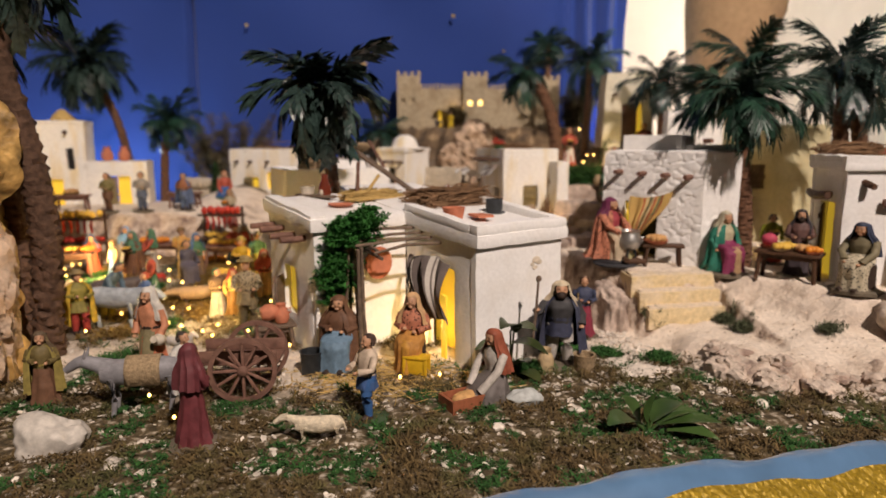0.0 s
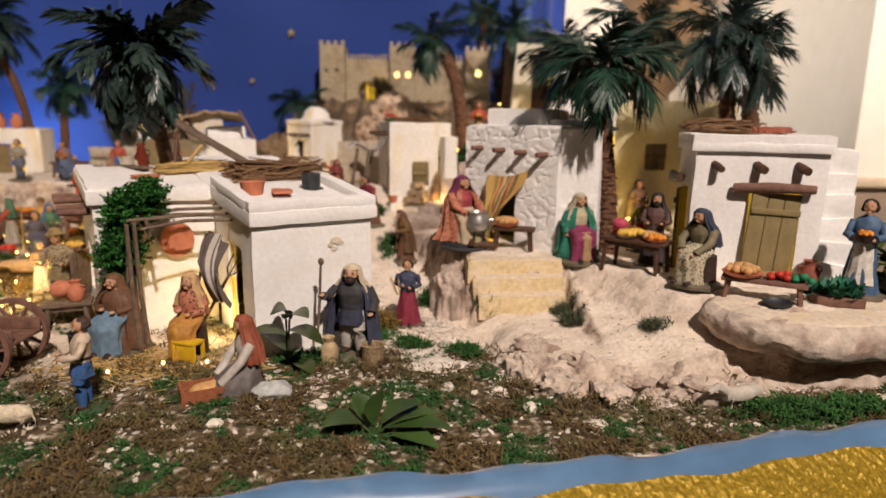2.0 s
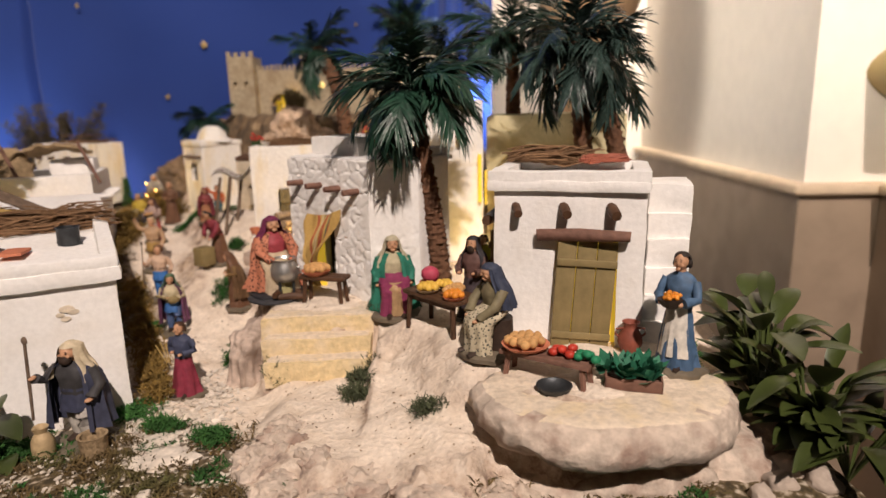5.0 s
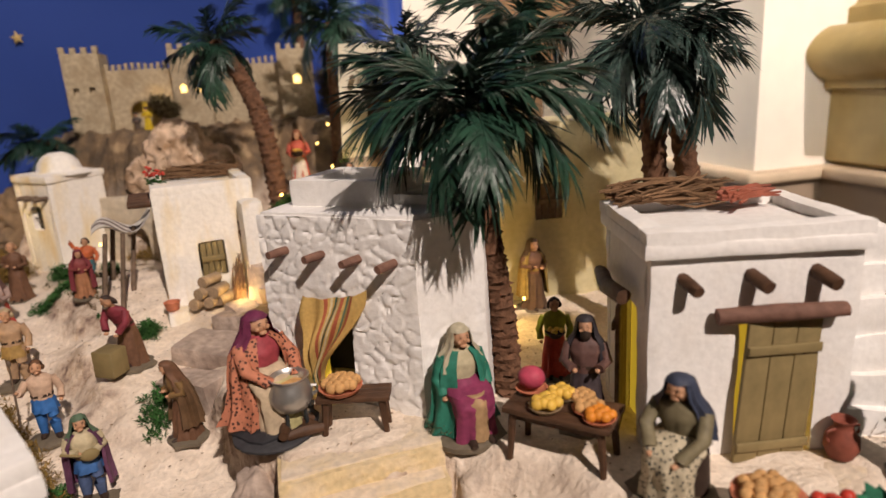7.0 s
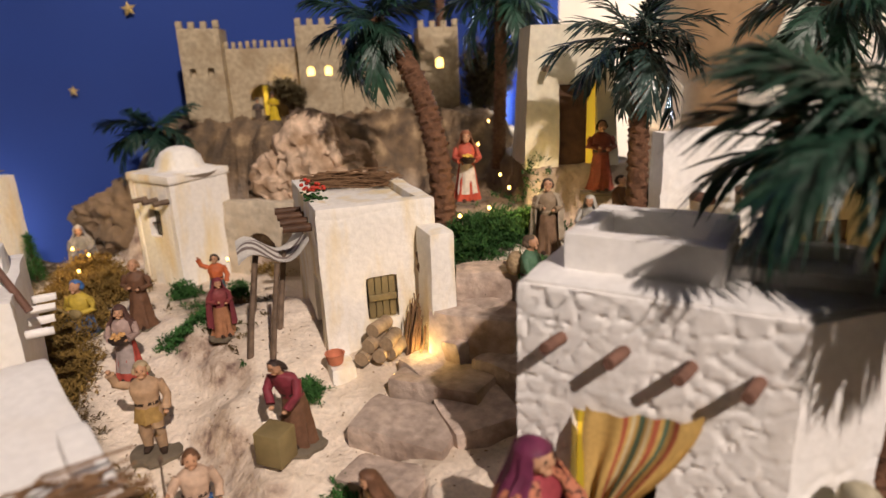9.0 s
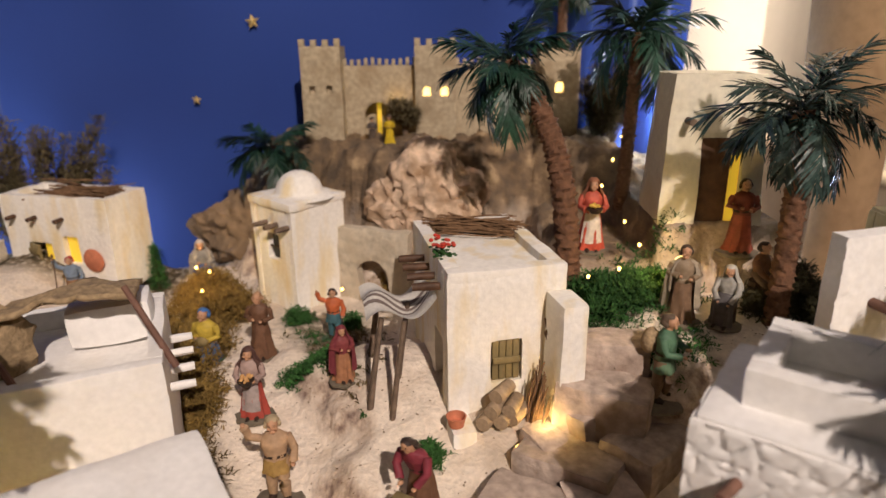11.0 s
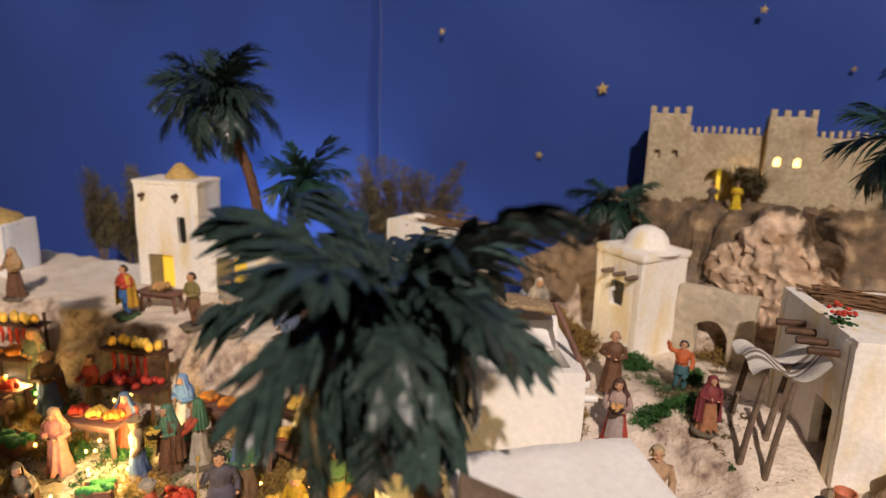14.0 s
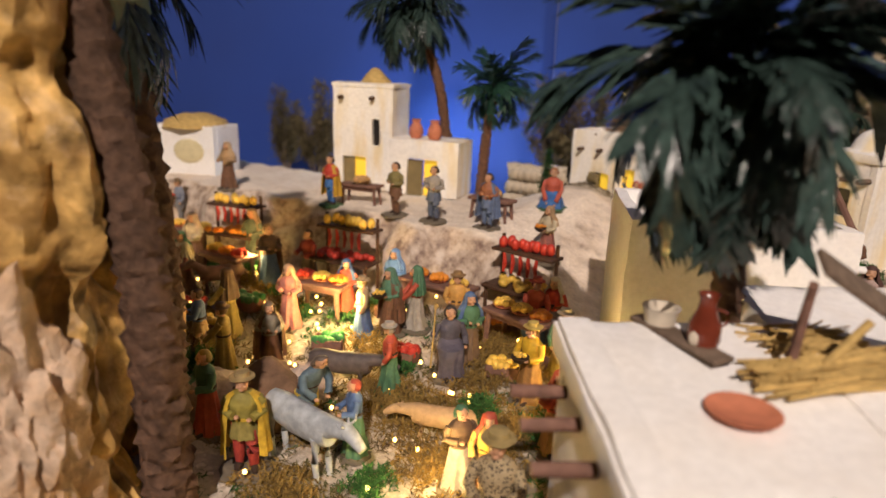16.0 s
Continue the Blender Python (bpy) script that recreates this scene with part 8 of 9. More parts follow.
jar("small terracotta pot on the door pier", pose(0.172, 1.382, 0.124), POT, TERRACOTTA, 0, "clay_pot", "pot", 0.8)
root = thing("flower_pot", pose(0.160, 1.462, 0.280), "pot of red and pink flowers on the roof", "flowers")
bm = bmesh.new()
rnd = random.Random(4)
for k in range(60):
    ball(bm, (rnd.gauss(0, 0.006), rnd.gauss(0, 0.006), 0.004 + abs(rnd.gauss(0, 0.005))), 0.0022, 0, (1, 1, 0.5), 5)
part("foliage", bm, MOSS, root)
bm = bmesh.new()
for k in range(22):
    ball(bm, (rnd.gauss(0, 0.007), rnd.gauss(0, 0.005), 0.014 + abs(rnd.gauss(0, 0.006))), 0.0026, 0, (1, 1, 0.7), 6)
part("blossom", bm, FRUIT_RED, root)

# terracotta jars on the wing of the tower house
for x in (-0.775, -0.735):
    jar("small terracotta amphora on the wing roof", pose(x, 1.625, 0.254), JUG, TERRACOTTA, 0, "amphora", "jar", 1.3)

# market stalls on the lower square
for k, (x, y, turn, w, goods, lb) in enumerate(((-0.690, 1.262, 8, 0.085, FRUIT_RED, "brown wooden stall with red meats"), (-0.885, 1.268, 0, 0.085, FRUIT_RED, "brown wooden stall with red fruit dishes"),
                                           (-0.550, 1.345, -6, 0.110, FRUIT_ORANGE, "brown wooden stall with orange and red fruit"), (-0.405, 1.300, -14, 0.090, FRUIT_YELLOW, "brown wooden stall with yellow fruit"),
                                           (-1.05, 1.33, 10, 0.09, FRUIT_YELLOW, "brown wooden stall with yellow fruit"))):
    t = table(lb, up(x, y, 0, turn), w, 0.045, 0.052, WOOD_RED, "market stalls", 0.0036, "market_stall")
    for q in range(3):
        m = up(x, y, 0.0515, turn) @ Matrix.Translation(((q - 1) * w * 0.31, 0, 0))
        bowl("shallow clay dish of market goods on the stall", m, 0.014, TERRACOTTA, (goods, FRUIT_YELLOW, FRUIT_ORANGE)[(q + k) % 3], 9, 0.36, "dish", q + k, 0.3, "goods_dish")
for k, (x, y, turn) in enumerate(((-0.800, 1.492, 8), (-0.560, 1.520, -5))):
    table("long wooden bread table before the tower house", up(x, y, 0, turn), 0.075, 0.03, 0.036, WOOD_RED, "market stalls", 0.003, "bread_table")
    bowl("dish of golden loaves on the bread table", up(x, y, 0.0355, turn), 0.018, BURLAP, BREAD, 12, 0.3, "dish", k, 0.25, "bread_dish")
crate("crate of orange fruit on the square", up(-0.45, 1.345, 0, 10), 0.05, 0.03, 0.018, WOOD_RED, FRUIT_ORANGE, 0.006, 26, 8)
crate("crate of yellow fruit on the square", up(-0.352, 1.285, 0, -20), 0.05, 0.03, 0.018, WOOD_RED, FRUIT_YELLOW, 0.006, 26, 9)
crate("crate of green vegetables on the square", up(-0.800, 1.225, 0, -8), 0.05, 0.03, 0.018, WOOD_RED, paint((0.04, 0.20, 0.06)), 0.007, 20, 10)


def rack(label, x, y, turn, w, lower, upper, seed):
    """A market stand of two levels on posts, with heaped and hanging goods."""
    root = thing("market_stand", up(x, y, 0, turn), label, "market stand", "market stands")
    rnd = random.Random(seed)
    for sx in (-1, 1):
        for sy in (-1, 1):
            bm = bmesh.new()
            tube(bm, [(sx * w / 2, sy * 0.018, -0.003), (sx * w / 2, sy * 0.018, 0.118 if sy > 0 else 0.056)], 0.0028, 6)
            part("post", bm, WOOD_DARK, root)
    for z, y0, y1 in ((0.050, -0.024, 0.020), (0.098, -0.004, 0.026)):
        bm = bmesh.new()
        box(bm, -w / 2 - 0.005, y0, z, w / 2 + 0.005, y1, z + 0.004, bevel=0.0008)
        part("shelf", bm, WOOD_DARK, root)
    bm = bmesh.new()
    ball(bm, (0, 0, 0), 0.0062, 0, (1, 1, 0.85), 8)
    first = part("fruit", bm, lower, root)
    first.matrix_basis = pose(0, 0, 0.058)
    for k in range(22):
        share("fruit", first.data, pose(rnd.uniform(-0.45, 0.45) * w, rnd.uniform(-0.019, 0.012), 0.058 + rnd.uniform(0, 0.004), 0, 0, rnd.uniform(0, 360)), root)
    bm = bmesh.new()
    ball(bm, (0, 0, 0), 0.0075, 0, (0.85, 0.85, 1.15), 8)
    second = part("gourd", bm, upper, root)
    second.matrix_basis = pose(0, 0.01, 0.109)
    for k in range(8):
        share("gourd", second.data, pose((k - 3.5) * w * 0.12, 0.011 + rnd.uniform(-0.006, 0.006), 0.109 + 0.002 * (k % 2), rnd.uniform(-20, 20), 0, 0), root)
    bm = bmesh.new()
    tube(bm, [(0, 0, 0), (0.002, 0, -0.012), (0, 0, -0.026)], [0.0022, 0.0032, 0.0018], 7)
    third = part("sausage", bm, FRUIT_RED, root)
    third.matrix_basis = pose(-w * 0.3, -0.004, 0.098)
    for k in range(1, 5):
        share("sausage", third.data, pose(-w * 0.3 + w * 0.15 * k, -0.004, 0.098, 0, 0, 40 * k), root)


rack("dark wooden market stand with red fruit and yellow gourds", -0.715, 1.345, 6, 0.090, FRUIT_RED, FRUIT_YELLOW, 1)
rack("dark wooden market stand with oranges and hanging sausages", -0.965, 1.350, 12, 0.090, FRUIT_ORANGE, FRUIT_YELLOW, 2)
rack("dark wooden market stand with yellow fruit and red gourds", -0.440, 1.372, -10, 0.085, FRUIT_YELLOW, FRUIT_RED, 3)
rack("dark wooden market stand with mixed bright fruit", -1.120, 1.290, 18, 0.085, FRUIT_RED, FRUIT_ORANGE, 4)
for k, (x, y, hh, face, c1, c2, hd, hc, lb) in enumerate((
        (-0.842, 1.315, 0.092, 10, OCHRE, BROWN, "hat", TAN, "market trader figurine in an ochre coat and straw hat"),
        (-0.902, 1.205, 0.088, -30, (0.30, 0.10, 0.08), (0.20, 0.10, 0.06), "scarf", CREAM, "market woman figurine in rust with a cream scarf"),
        (-1.035, 1.245, 0.092, 20, WHITE, GREY, "hair", (0.06, 0.04, 0.03), "market man figurine in white shirt and grey trousers"),
        (-0.575, 1.265, 0.090, -15, (0.10, 0.22, 0.14), BROWN, "hood", (0.10, 0.20, 0.13), "market woman figurine in a green hood"),
        (-0.495, 1.300, 0.092, 25, (0.55, 0.30, 0.08), (0.16, 0.10, 0.06), "hat", (0.30, 0.18, 0.08), "farmer figurine in a golden brown jacket"),
        (-0.385, 1.355, 0.090, -5, RED, (0.12, 0.12, 0.18), "scarf", (0.60, 0.50, 0.36), "market woman figurine in red with a pale scarf"),
        (-0.655, 1.130, 0.086, 60, (0.25, 0.22, 0.16), BROWN, "hood", (0.20, 0.15, 0.10), "hooded field worker figurine in grey-brown"),
        (-0.762, 1.115, 0.088, -40, (0.14, 0.20, 0.34), TAN, "hair", (0.10, 0.06, 0.04), "field worker figurine in a blue smock"),
        (-0.335, 1.075, 0.080, 30, (0.60, 0.42, 0.10), (0.30, 0.16, 0.06), "scarf", (0.48, 0.10, 0.06), "peasant woman figurine in yellow with a red scarf"),
        (-0.985, 1.165, 0.090, 0, (0.40, 0.08, 0.06), (0.10, 0.08, 0.07), "hair", (0.07, 0.04, 0.03), "market man figurine in a dark red jacket"),
        (-1.080, 1.445, 0.090, 10, TAN, BROWN, "hood", (0.42, 0.30, 0.18), "woman figurine in a tan veil before the white house"),
        (-1.190, 1.415, 0.090, -10, (0.22, 0.24, 0.30), GREY, "hat", (0.24, 0.16, 0.09), "man figurine in a slate coat before the white house"),
        (-0.545, 1.475, 0.086, 0, (0.30, 0.12, 0.06), (0.12, 0.16, 0.26), "hair", (0.06, 0.04, 0.03), "baker figurine in a rust shirt beside the bread table"),
        (-0.445, 1.475, 0.084, -20, (0.50, 0.42, 0.28), (0.28, 0.10, 0.08), "scarf", (0.34, 0.22, 0.12), "woman figurine in cream beside the bread table"))):
    figure(lb, (x, y), hh, face, c1, c2, hd, hc, arms=("front", "carry", "down")[k % 3], prop=("basket", (FRUIT_YELLOW, FRUIT_ORANGE, FRUIT_RED)[k % 3]) if k % 2 else None,
           legs=c2 if hd in ("hair", "hat") else None, cape=(c2 if k % 3 == 0 else None))
for k, (x, y, turn) in enumerate(((-0.93, 1.135, 12), (-0.80, 1.155, -20), (-0.52, 1.215, 8), (-0.62, 1.195, 30), (-1.01, 1.095, -8), (-0.40, 1.245, 15), (-0.865, 1.185, 40), (-0.60, 1.300, -12))):
    crate("small crate of bright painted fruit among the stalls", up(x, y, 0, turn), 0.038, 0.026, 0.016, WOOD_RED, (FRUIT_ORANGE, FRUIT_YELLOW, FRUIT_RED, paint((0.05, 0.22, 0.06)))[k % 4], 0.0058, 18, 20 + k)

# rough stone wall and hut below the curtain
root = thing("rubble_wall", pose(0, 0, 0), "low rough wall of brown field stones", "wall")
wall(root, (-0.655, 1.775), (-0.535, 1.765), 0.02, 0.205, 0.03, ROCK_PALE, name="wall_face", seed=77, uneven=0.008, step=0.006)
for k in range(24):
    bm = bmesh.new()
    bmesh.ops.create_icosphere(bm, subdivisions=2, radius=0.013)
    rough_up(bm, 0.005, 90, k)
    ob = part("stone", bm, ROCK_PALE, root)
    ob.matrix_basis = pose(-0.645 + 0.0135 * (k % 8) + 0.006 * (k // 8), 1.768, 0.135 + 0.026 * (k // 8))


# ---- plants ----
def leaf(bm, base, way, length, width, curl=0.5, n=6, mi=0):
    """A pointed leaf with a folded midrib."""
    base, way = Vector(base), Vector(way).normalized()
    side = way.cross(Vector((0, 0, 1)))
    side = side.normalized() if side.length > 0.05 else Vector((1, 0, 0))
    rows = []
    for k in range(n + 1):
        s = k / n
        p = base + way * (length * s) + Vector((0, 0, -curl * length * s * s * 0.5))
        w = width * math.sin(math.pi * min(1, s * 0.93 + 0.05)) ** 0.8 * 0.5
        up_n = side.cross(way)
        rows.append([bm.verts.new(p - side * w + up_n * w * 0.35), bm.verts.new(p), bm.verts.new(p + side * w + up_n * w * 0.35)])
    for a, b in zip(rows, rows[1:]):
        bm.faces.new((a[0], a[1], b[1], b[0])).material_index = mi
        bm.faces.new((a[1], a[2], b[2], b[1])).material_index = mi


def leafy_plant(label, m, leaves, material, seed, name="leafy_plant"):
    """A cut sprig: every large leaf is a part."""
    rnd = random.Random(seed)
    root = thing(name, m, label, "plant")
    for base, way, length, width, curl in leaves:
        bm = bmesh.new()
        leaf(bm, base, way, length, width, curl)
        part("leaf", bm, material, root)
        if Vector(base).z > 0.008:
            bm = bmesh.new()
            tube(bm, [(0, 0, -0.005), Vector(base) * 0.5, base], 0.0013, 6)
            part("stalk", bm, material, root)
    return root


leafy_plant("sprig of dark olive leaves beside the white wall", up(0.086, 0.806), [((0.0, 0, 0.040), (-0.9, -0.2, 0.25), 0.050, 0.036, 0.5), ((0.0, 0, 0.060), (0.5, -0.3, 0.45), 0.044, 0.034, 0.9), ((0.002, 0, 0.045), (0.8, -0.3, 0.2), 0.048, 0.032, 0.9),
            ((0.0, 0, 0.012), (0.3, -0.5, 0.5), 0.050, 0.026, 0.5), ((0.0, 0, 0.02), (-0.6, 0.2, 0.6), 0.042, 0.028, 0.6), ((0.004, 0, 0.060), (-0.35, -0.2, 0.85), 0.052, 0.040, 1.5), ((0.012, -0.004, 0.006), (0.5, -0.5, 0.3), 0.036, 0.026, 1.0)], mat("olive_leaf", (0.040, 0.055, 0.016), 0.35, 0.25, 40, 0.15, stain=(0.085, 0.10, 0.025), random_tint=0.25, spec=0.5), 1)
leafy_plant("low rosette of broad dark green leaves in the moss", up(0.205, 0.645), [((-0.012, 0, 0.010), (-0.75, -0.3, 0.55), 0.046, 0.034, 0.9), ((0.010, 0, 0.008), (0.95, -0.2, 0.30), 0.066, 0.030, 0.4), ((0, 0, 0.012), (0.12, -0.1, 0.95), 0.048, 0.026, 0.5),
            ((0.006, 0.004, 0.010), (0.65, 0.2, 0.65), 0.052, 0.028, 0.8), ((0.016, -0.01, 0.006), (0.85, -0.5, 0.28), 0.052, 0.026, 0.5), ((-0.008, 0.006, 0.010), (-0.35, 0.3, 0.85), 0.040, 0.024, 0.6), ((0.012, 0.004, 0.008), (0.95, 0.25, 0.5), 0.058, 0.024, 0.7)], LEAF, 2)
rnd = random.Random(31)
for x, y, count, tall in ((0.885, 0.880, 46, 0.140), (0.915, 0.830, 44, 0.085), (0.905, 0.985, 22, 0.11), (0.655, 1.455, 12, 0.11), (0.930, 0.790, 26, 0.05)):
    lv = []
    for k in range(count):
        a = rnd.uniform(0, 6.28)
        hgt = rnd.uniform(0.02, tall)
        lv.append(((0.03 * math.cos(a) * hgt / tall, 0.03 * math.sin(a) * hgt / tall, hgt), (math.cos(a), math.sin(a), rnd.uniform(0.15, 1.5)), rnd.uniform(0.045, 0.080), rnd.uniform(0.017, 0.030), rnd.uniform(0.2, 1.2)))
    leafy_plant("bunch of glossy olive-green potted leaves beside the display", up(x, y), lv, LEAF_DARK, int(x * 100))


def blades(name, places, material, label, count, length, width, seed, flat=0.6, category="moss"):
    """Many small curved blades in one sheet of growth. places: rows of x, y, z, size."""
    rnd = np.random.RandomState(seed)
    P = np.repeat(np.asarray(places, float), count, axis=0)
    n = len(P)
    a = rnd.uniform(0, 2 * np.pi, n)
    lift = rnd.uniform(0.05, 1.0, n) * (1 - flat) + flat * 0.25
    ln = length * P[:, 3] * rnd.uniform(0.6, 1.3, n)
    w = width * rnd.uniform(0.6, 1.3, n)
    base = P[:, :3] + np.stack([rnd.normal(0, 0.35, n) * length * P[:, 3], rnd.normal(0, 0.35, n) * length * P[:, 3], rnd.uniform(-0.1, 0.45, n) * length * P[:, 3]], -1)
    d = np.stack([np.cos(a) * (1 - lift * 0.6), np.sin(a) * (1 - lift * 0.6), lift], -1)
    s = np.stack([-np.sin(a), np.cos(a), rnd.normal(0, 0.3, n)], -1)
    v0, v1 = base - s * w[:, None] * 0.5, base + s * w[:, None] * 0.5
    mid = base + d * (ln * 0.55)[:, None]
    v2, v3 = mid + s * w[:, None] * 0.45, mid - s * w[:, None] * 0.45
    tip = base + d * ln[:, None] - np.array([0, 0, 0.25])[None] * ln[:, None]
    verts = np.stack([v0, v1, v2, v3, tip], 1).reshape(-1, 3)
    i = np.arange(n)[:, None] * 5
    me = bpy.data.meshes.new(name)
    faces = (i + np.array([[0, 1, 2, 3]])).tolist() + (i + np.array([[3, 2, 4]])).tolist()
    me.from_pydata(verts.tolist(), [], faces)
    me.materials.append(material)
    return tagged(new(name, me), label, category, kind="stuff")


def patchy(x, y, f, s):
    return np.array([noise.noise(Vector((a * f + s, b * f - s, s))) for a, b in zip(x, y)])


rs = np.random.RandomState(5)
N = 31000
px, py = rs.uniform(-1.15, 0.80, N), rs.uniform(0.50, 1.62, N)
keep = rs.uniform(0, 1, N) < mossy(px, py) * np.where(py < 0.92, 1.0, 0.85)
px, py = px[keep], py[keep]
front_line = py > 0.515 + 0.20 * px
px, py = px[front_line], py[front_line]
pz = height(px, py)
n1, n2 = patchy(px, py, 16, 3.0), patchy(px, py, 13, 9.0)
bare = patchy(px, py, 24, 15.0)
cov = (bare > -0.26) | (py < 0.62)
green = (n1 > 0.10) & cov
brown = (~(n1 > 0.10)) & cov
sz = 0.75 + 0.5 * np.clip(n2 + 0.3, 0, 1)
blades("brown_moss", np.stack([px, py, pz, sz], -1)[brown], MOSS_BROWN, "matted brown and olive dried moss over the ground", 13, 0.0115, 0.0013, 1, 0.35)
blades("green_moss", np.stack([px, py, pz, sz], -1)[green], MOSS, "tufts of deep green moss over the ground", 13, 0.0095, 0.0013, 2, 0.4)


def clump(x, y, rx, ry, rz, count, seed, z=None):
    r = np.random.RandomState(seed)
    q = r.normal(0, 1, (count, 3))
    q /= np.linalg.norm(q, axis=1)[:, None]
    q *= r.uniform(0.02, 1.0, count)[:, None] ** 0.45
    q[:, :2] += r.normal(0, 0.22, (count, 2))
    gx, gy = x + q[:, 0] * rx, y + q[:, 1] * ry
    gz = (height(gx, gy) if z is None else z) + np.abs(q[:, 2]) * rz * (0.75 if z is None else 1.0)
    return np.stack([gx, gy, gz, np.ones(count)], -1)


tufts = [(0.256, 1.045, 0.020, 0.022, 0.030, 260), (0.300, 0.845, 0.020, 0.012, 0.018, 150), (0.232, 0.872, 0.022, 0.012, 0.016, 150), (0.175, 0.905, 0.03, 0.02, 0.012, 160), (0.105, 0.815, 0.035, 0.012, 0.020, 220),
         (-0.43, 0.862, 0.04, 0.03, 0.025, 300), (0.62, 0.690, 0.05, 0.02, 0.022, 260), (0.70, 0.700, 0.04, 0.02, 0.02, 200), (0.18, 1.21, 0.02, 0.03, 0.012, 130), (0.145, 1.352, 0.012, 0.012, 0.020, 110),
         (0.0, 1.50, 0.035, 0.02, 0.012, 200), (-0.045, 1.655, 0.02, 0.012, 0.030, 160), (0.035, 1.63, 0.012, 0.012, 0.03, 110), (0.085, 1.13, 0.02, 0.02, 0.012, 120), (0.40, 1.425, 0.05, 0.03, 0.02, 160), (0.825, 0.87, 0.03, 0.03, 0.03, 120)]
tr = random.Random(12)
tufts += [(tr.uniform(-1.1, -0.3), tr.uniform(1.02, 1.36), tr.uniform(0.015, 0.035), tr.uniform(0.012, 0.025), tr.uniform(0.012, 0.03), tr.randint(60, 170)) for _ in range(26)]
rows = np.concatenate([clump(*t, 40 + k) for k, t in enumerate(tufts)])
blades("green_tufts", rows, MOSS, "bright green moss tufts along paths and walls", 9, 0.0085, 0.0014, 3, 0.2)
# growth beside the sloping house, with the shade there put into its dark colour
shade_growth = np.concatenate([clump(0.575, 1.495, 0.035, 0.030, 0.075, 700, 82), clump(0.535, 1.480, 0.025, 0.020, 0.035, 350, 83), clump(0.605, 1.46, 0.03, 0.03, 0.06, 500, 84), clump(0.325, 1.425, 0.025, 0.018, 0.014, 220, 85)])
blades("dark_moss", shade_growth, mat("dark_olive_moss", (0.045, 0.042, 0.018), 0.95, 0.4, 70, 0.3, random_tint=0.6), "olive-brown moss beside the house, coloured darker to stand for shade", 10, 0.012, 0.0016, 14, 0.2)
hedge = np.concatenate([clump(0.345, 1.500, 0.055, 0.045, 0.055, 900, 80), clump(0.41, 1.525, 0.05, 0.04, 0.045, 700, 81)])
blades("moss_hedge", hedge, MOSS, "dense dark green moss hedge strung with lights", 10, 0.010, 0.0015, 4, 0.2)
grey = np.concatenate([clump(0.446, 0.955, 0.016, 0.014, 0.018, 110, 60), clump(0.446, 0.906, 0.016, 0.013, 0.020, 110, 61), clump(0.335, 0.965, 0.014, 0.010, 0.012, 70, 62), clump(0.452, 1.03, 0.010, 0.008, 0.010, 50, 63), clump(0.53, 0.84, 0.014, 0.010, 0.012, 60, 64)])
blades("dry_tufts", grey, mat("grey_green_tuft", (0.10, 0.115, 0.06), 0.9, 0.3, 80, 0.2, random_tint=0.5), "small grey-green dry tufts beside the steps", 8, 0.010, 0.0011, 6, 0.1)
ochre = np.concatenate([clump(-0.205, 1.745, 0.045, 0.05, 0.062, 900, 74), clump(-0.155, 1.685, 0.045, 0.045, 0.055, 800, 75), clump(-0.155, 1.56, 0.035, 0.06, 0.040, 700, 76), clump(-0.122, 1.44, 0.025, 0.06, 0.022, 400, 77), clump(-0.20, 1.655, 0.06, 0.10, 0.03, 900, 70), clump(-0.155, 1.42, 0.05, 0.12, 0.02, 800, 71), clump(-0.27, 1.60, 0.05, 0.06, 0.02, 300, 72), clump(0.09, 1.74, 0.05, 0.03, 0.02, 200, 73)])
strip = np.linspace(0, 1, 9)
ochre = np.concatenate([ochre] + [clump(0.190 - 0.20 * q, 0.945 + 0.32 * q, 0.018, 0.026, 0.022, 130, 110 + int(q * 8)) for q in strip])
market = np.random.RandomState(21)
ochre = np.concatenate([ochre] + [clump(market.uniform(-1.08, -0.26), market.uniform(0.97, 1.36), 0.045, 0.030, 0.012, 130, 300 + k) for k in range(34)])
blades("ochre_moss", ochre, MOSS_DRY, "ochre-brown dried moss bank below the hill", 8, 0.011, 0.0013, 7, 0.3)

# vine on the pergola
vine = np.concatenate([clump(-0.118, 0.884, 0.032, 0.024, 0.045, 560, 90, 0.158), clump(-0.138, 0.886, 0.028, 0.022, 0.060, 480, 91, 0.102), clump(-0.098, 0.880, 0.020, 0.018, 0.030, 260, 92, 0.184), clump(-0.142, 0.886, 0.018, 0.016, 0.03, 180, 93, 0.078)])
root = thing("climbing_vine", pose(-0.118, 0.868, 0.0), "bright green climbing vine hanging over the porch poles", "vine")
v = blades("foliage", vine - np.array([-0.118, 0.868, 0.0, 0]), mat("vine_leaf", (0.040, 0.17, 0.028), 0.8, 0.4, 70, 0.2, random_tint=0.7), "", 14, 0.0070, 0.0021, 8, 0.2)
for key in ("label", "category", "kind"):
    if key in v:
        del v[key]
v.parent = root
for x, y in ((0.008, 0.004), (-0.006, 0.0), (0.0, 0.01)):
    bm = bmesh.new()
    tube(bm, [(x, y, -0.005), (x - 0.004, y + 0.003, 0.08), (x * 0.3, y, 0.17)], 0.0022, 6)
    rough_up(bm, 0.002, 60, x)
    part("stem", bm, WOOD_GREY, root)


